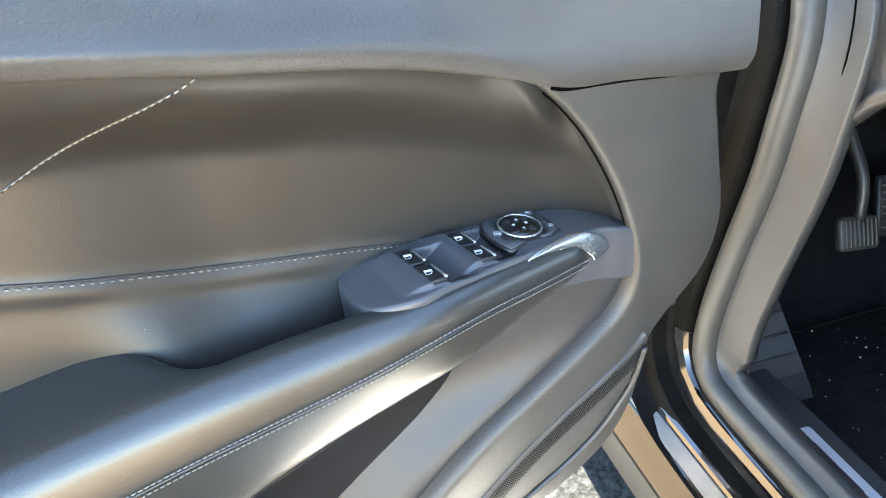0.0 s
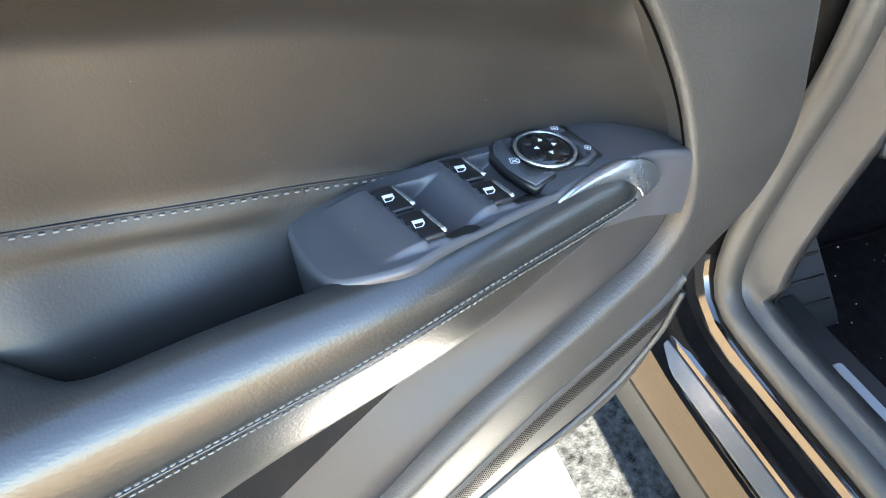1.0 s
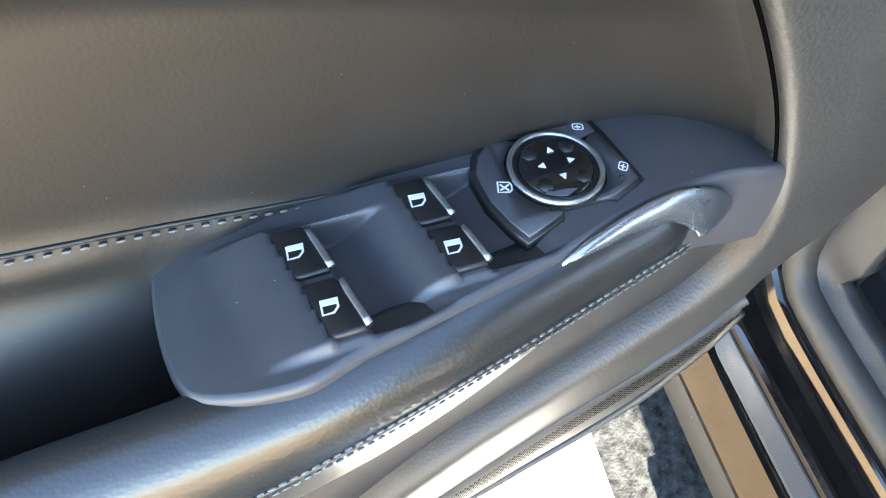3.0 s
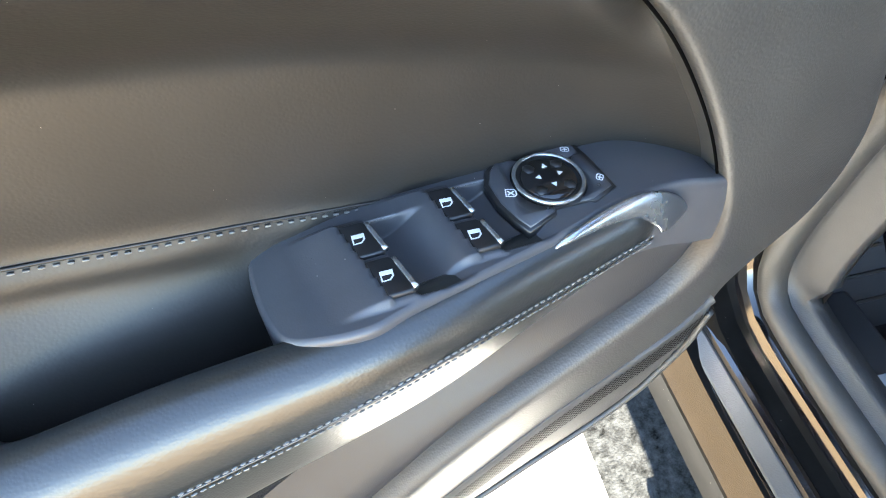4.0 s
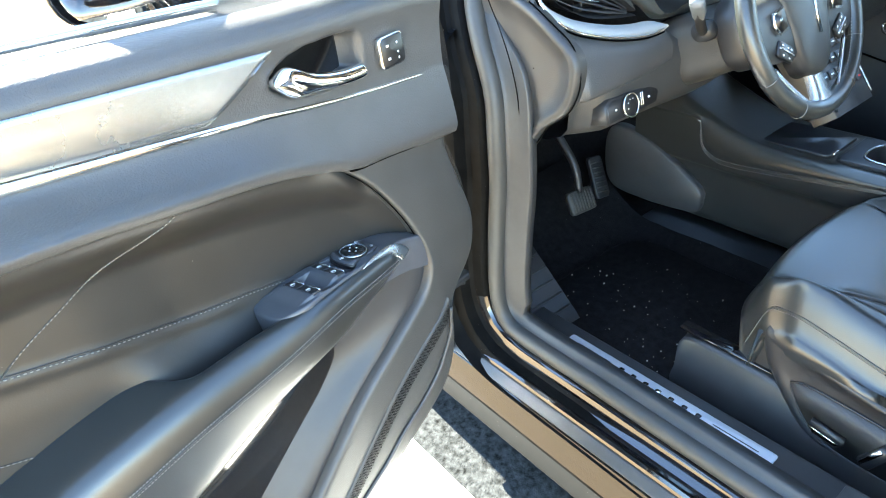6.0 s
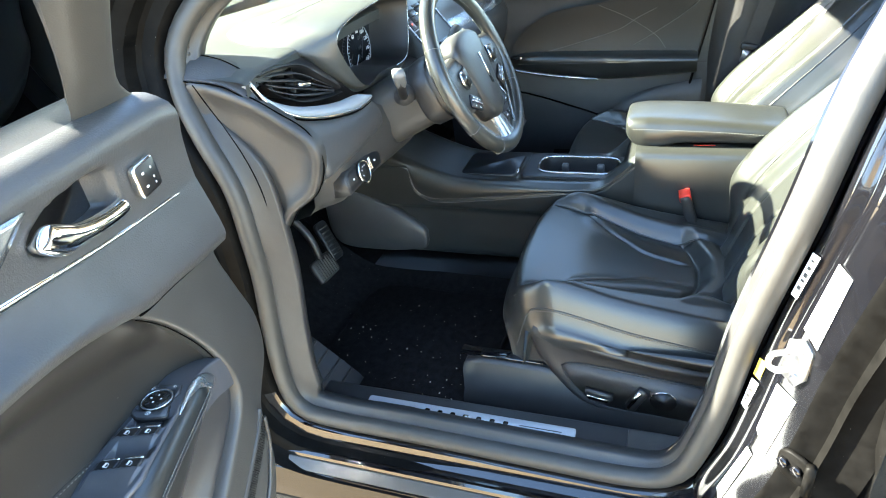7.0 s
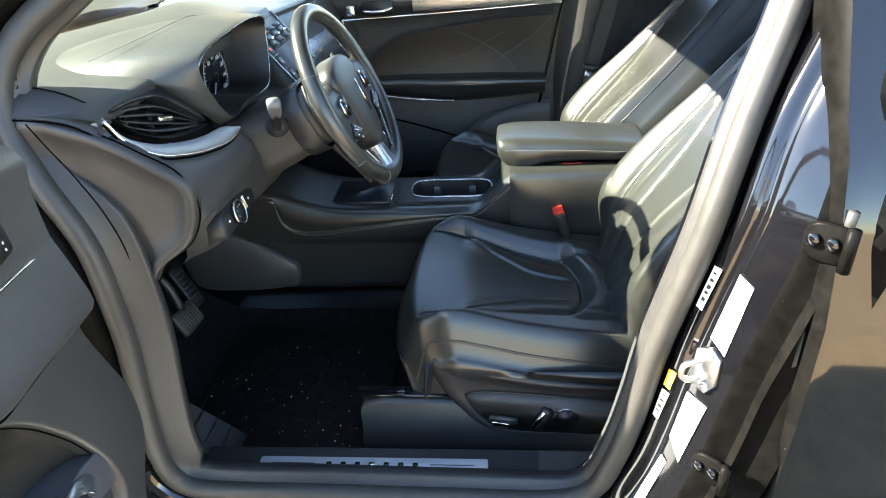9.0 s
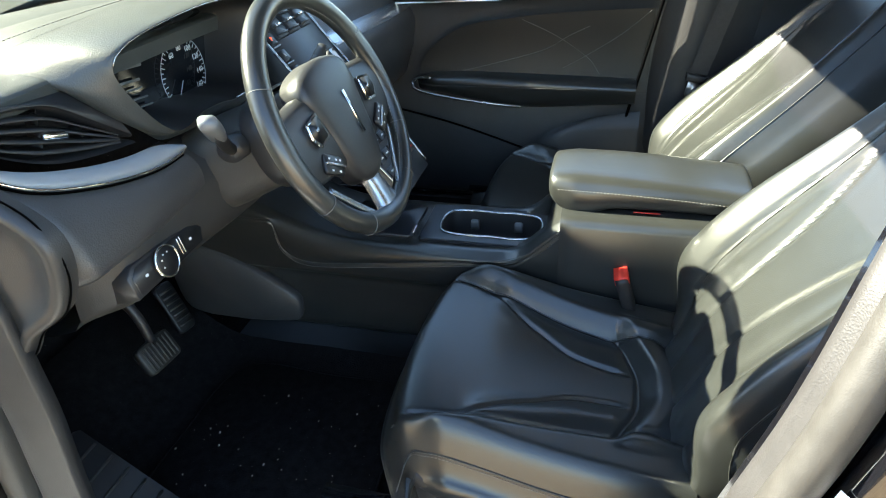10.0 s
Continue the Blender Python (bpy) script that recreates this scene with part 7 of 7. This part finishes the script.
    box("seat_base", (lo[0], -0.80, 0.36), (lo[1], -0.33, 0.55 + dz), DARK_PLASTIC, s, 0.01)
    rows = []
    for y, t in ((-0.19, 0.455), (-0.20, 0.475), (-0.24, 0.482), (-0.40, 0.478), (-0.60, 0.44), (-0.80, 0.43)):
        rows.append([(X(v), y, z) for v, z in ((0.268, 0.335), (0.270, 0.375), (0.256, 0.392), (0.252, t - 0.01), (0.244, t), (0.215, t), (0.20, 0.36))])
    part("rail_cover", rings(rows), DARK_PLASTIC, s, "black plastic seat rail cover")
    part("rail", sweep([(X(0.228), -0.185, 0.488), (X(0.228), -0.40, 0.486)], rounded(0.03, 0.008, 0.002, 1)), GLOSS_BLACK, s)
    return s


make_seat(0.535, -1, 0.0, "black leather driver's seat lit by patches of sun", (-0.74, 0.60))
make_seat(1.265, 1, -0.035, "black leather passenger seat lit by patches of sun", (-0.69, 0.75))

# ---------------------------------------------------------------- passenger door trim
PX = 1.556


def PD(y, z, out_=0.0):
    return Vector((PX - out_, y, z))


ins_rows = []
for k in range(25):
    f = k / 24
    row = []
    for j in range(41):
        g = j / 40
        y = -0.03 - 0.67 * g
        zt = curve1([(-0.72, 1.035), (-0.5, 1.025), (-0.30, 1.005), (-0.18, 0.985), (-0.10, 0.945), (-0.05, 0.90), (-0.03, 0.87)], y)
        zb = curve1([(-0.72, 0.80), (-0.03, 0.815)], y)
        row.append(PD(y, zb + (zt - zb) * f, 0.006 - 0.010 * math.sin(math.pi * f) * math.sin(math.pi * min(1, g * 4 + 0.02) / 2)))
    ins_rows.append(row)
pin = part("leather_insert", rings(ins_rows), LEATHER_DOOR, pdoor, "black leather insert with crossing seams")
for pts in ([(-0.14, 0.845), (-0.25, 0.872), (-0.40, 0.915), (-0.47, 0.955), (-0.53, 0.985)], [(-0.34, 1.002), (-0.44, 0.955), (-0.53, 0.895), (-0.565, 0.85)], [(-0.46, 0.865), (-0.53, 0.905), (-0.62, 0.965), (-0.69, 1.028)]):
    tube("seam_line", [PD(y, z, 0.0065 - 0.009 * math.sin(math.pi * max(0.02, min(0.98, (z - 0.80) / (curve1([(-0.72, 1.035), (-0.5, 1.025), (-0.30, 1.005), (-0.18, 0.985), (-0.10, 0.945)], y) - 0.80))))) for y, z in [(p.y, p.z) for p in spline([(0, a, b) for a, b in pts], 20)]], 0.0010, DARK_THREAD, pin, n=50, seg=6)
rows = []
for k in range(40):
    f = k / 39
    y = -0.02 - 0.65 * f
    t = curve1([(0, 0.832), (0.1, 0.846), (0.5, 0.845), (1, 0.838)], f)
    b = curve1([(0, 0.80), (0.25, 0.775), (0.5, 0.755), (1, 0.775)], f)
    s_ = math.sqrt(min(1, (k + 0.2) / 4))
    rows.append([PD(y, z, o * s_) for o, z in ((0.0, t + 0.002), (0.040, t), (0.056, t - 0.006), (0.062, t - 0.020), (0.054, (t + b) / 2), (0.034, b), (0.0, b - 0.01))])
pa_ = sub(part("armrest", rings(rows), LEATHER, pdoor, "padded black armrest"))
stitches("stitching", [PD(-0.06 - 0.6 * k / 8, 0.822, 0.0635) for k in range(9)], DARK_THREAD, pa_)
tube("silver_blade", [PD(-0.075, 0.842, 0.055), PD(-0.03, 0.838, 0.045), PD(-0.012, 0.818, 0.045), PD(-0.04, 0.800, 0.055), PD(-0.16, 0.782, 0.062), PD(-0.28, 0.768, 0.056), PD(-0.345, 0.758, 0.040)], 0.0045, SATIN, pdoor, n=60, label="curved satin silver blade")
tube("bright_strip", [PD(0.20, 1.045, 0.022), PD(-0.10, 1.052, 0.022), PD(-0.40, 1.062, 0.020), PD(-0.72, 1.075, 0.018)], 0.0035, CHROME, pdoor, n=30)
rows = [[PD(y, 1.062 + 0.01 * (0 - y) + h, 0.024 + o) for h, o in ((0.004, 0.0), (0.02, 0.004), (0.045, 0.004), (0.065, 0.0))] for y in (-0.22, -0.35, -0.5, -0.72)]
part("silver_panel", rings(rows), SATIN, pdoor)
hd = part("handle_cup", slab(rounded(0.11, 0.05, 0.014), 0, 0.004, basis(PD(-0.10, 1.085, 0.022), (0, -1, 0), (0, 0, 1)), 0.002, 0.002), BUTTON, pdoor)
part("door_handle", sweep([PD(-0.055, 1.078, 0.032), PD(-0.085, 1.074, 0.040), PD(-0.12, 1.076, 0.040), PD(-0.15, 1.085, 0.030)], circle(0.010, 10, 0.006)), CHROME, pdoor, "chrome inner door handle")
part("lock_switch", slab(rounded(0.030, 0.034, 0.006), 0, 0.005, basis(PD(-0.005, 1.078, 0.022), (0, -1, 0), (0, 0, 1)), 0.002, 0.002), CHROME, pdoor)
rows = []
for k in range(13):
    f = k / 12
    z = 0.745 - 0.30 * f
    y0 = curve1([(0.0, -0.555), (0.10, -0.47), (0.25, -0.405), (0.5, -0.36), (1.0, -0.30)], f)
    o = curve1([(0.0, 0.004), (0.06, 0.018), (0.3, 0.030), (0.7, 0.034), (1.0, 0.020)], f)
    rows.append([PD(y0 + (-0.69 - y0) * g, z + 0.025 * (g - 1) * (1 - f), 0.002 + (o - 0.002) * sstep(0.0, 0.16, g)) for g in (0, 0.03, 0.07, 0.12, 0.2, 0.4, 0.7, 1.0)])
part("map_pocket", rings(rows), VINYL, pdoor, "moulded black door pocket with a slanting front edge")
tube("panel_gap", [PD(0.10, 0.735, 0.004), PD(-0.10, 0.690, 0.006), PD(-0.25, 0.645, 0.006), PD(-0.38, 0.60, 0.004)], 0.003, SHADE_BLACK, pdoor, n=30, seg=6)
tube("shut_gap", [(1.549, -0.67 - 0.20 * (z - 0.82), z) for z in (0.45, 0.63, 0.82, 1.0, 1.19)], 0.0045, SHADE_BLACK, pdoor, n=30, seg=6)

# far belt
belt = thing("seat_belt", (1.56, -0.82, 0.7), "grey seat belt webbing with buckle tongue on the far pillar", "seat belt")
part("webbing", rings([[Vector((1.50 - 0.10 * max(0, z - 0.9), -0.80 - 0.022 - 0.22 * (z - 0.85) + s, z)) for s in (-0.024, 0.0, 0.024)] for z in (0.86, 0.95, 1.05, 1.2, 1.35)]), BELT, belt)
part("tongue_cover", slab(rounded(0.060, 0.020, 0.005), -0.008, 0.008, basis((1.495, -0.825, 0.862), (0, -1, -0.2), (0, 0, 1)), 0.003, 0.003), DARK_PLASTIC, belt)
part("tongue", slab(rounded(0.036, 0.045, 0.006), -0.0015, 0.0015, basis((1.495, -0.818, 0.832), (0, -1, -0.2), (0, 0, 1))), GALV, belt)
pt = thing("pillar_trim", (1.58, -0.80, 0.45), "dark grey lower trim of the far centre pillar", "trim panel")
rows = [[(1.60, -0.66 - 0.10 * (z - 0.5), z), (1.565, -0.69 - 0.12 * (z - 0.5), z), (1.55, -0.75 - 0.12 * (z - 0.5), z), (1.55, -0.86 - 0.12 * (z - 0.5), z), (1.60, -0.92 - 0.12 * (z - 0.5), z)] for z in (0.42, 0.6, 0.75, 0.9, 1.05, 1.2)]
part("panel", rings(rows), PLASTIC, pt)
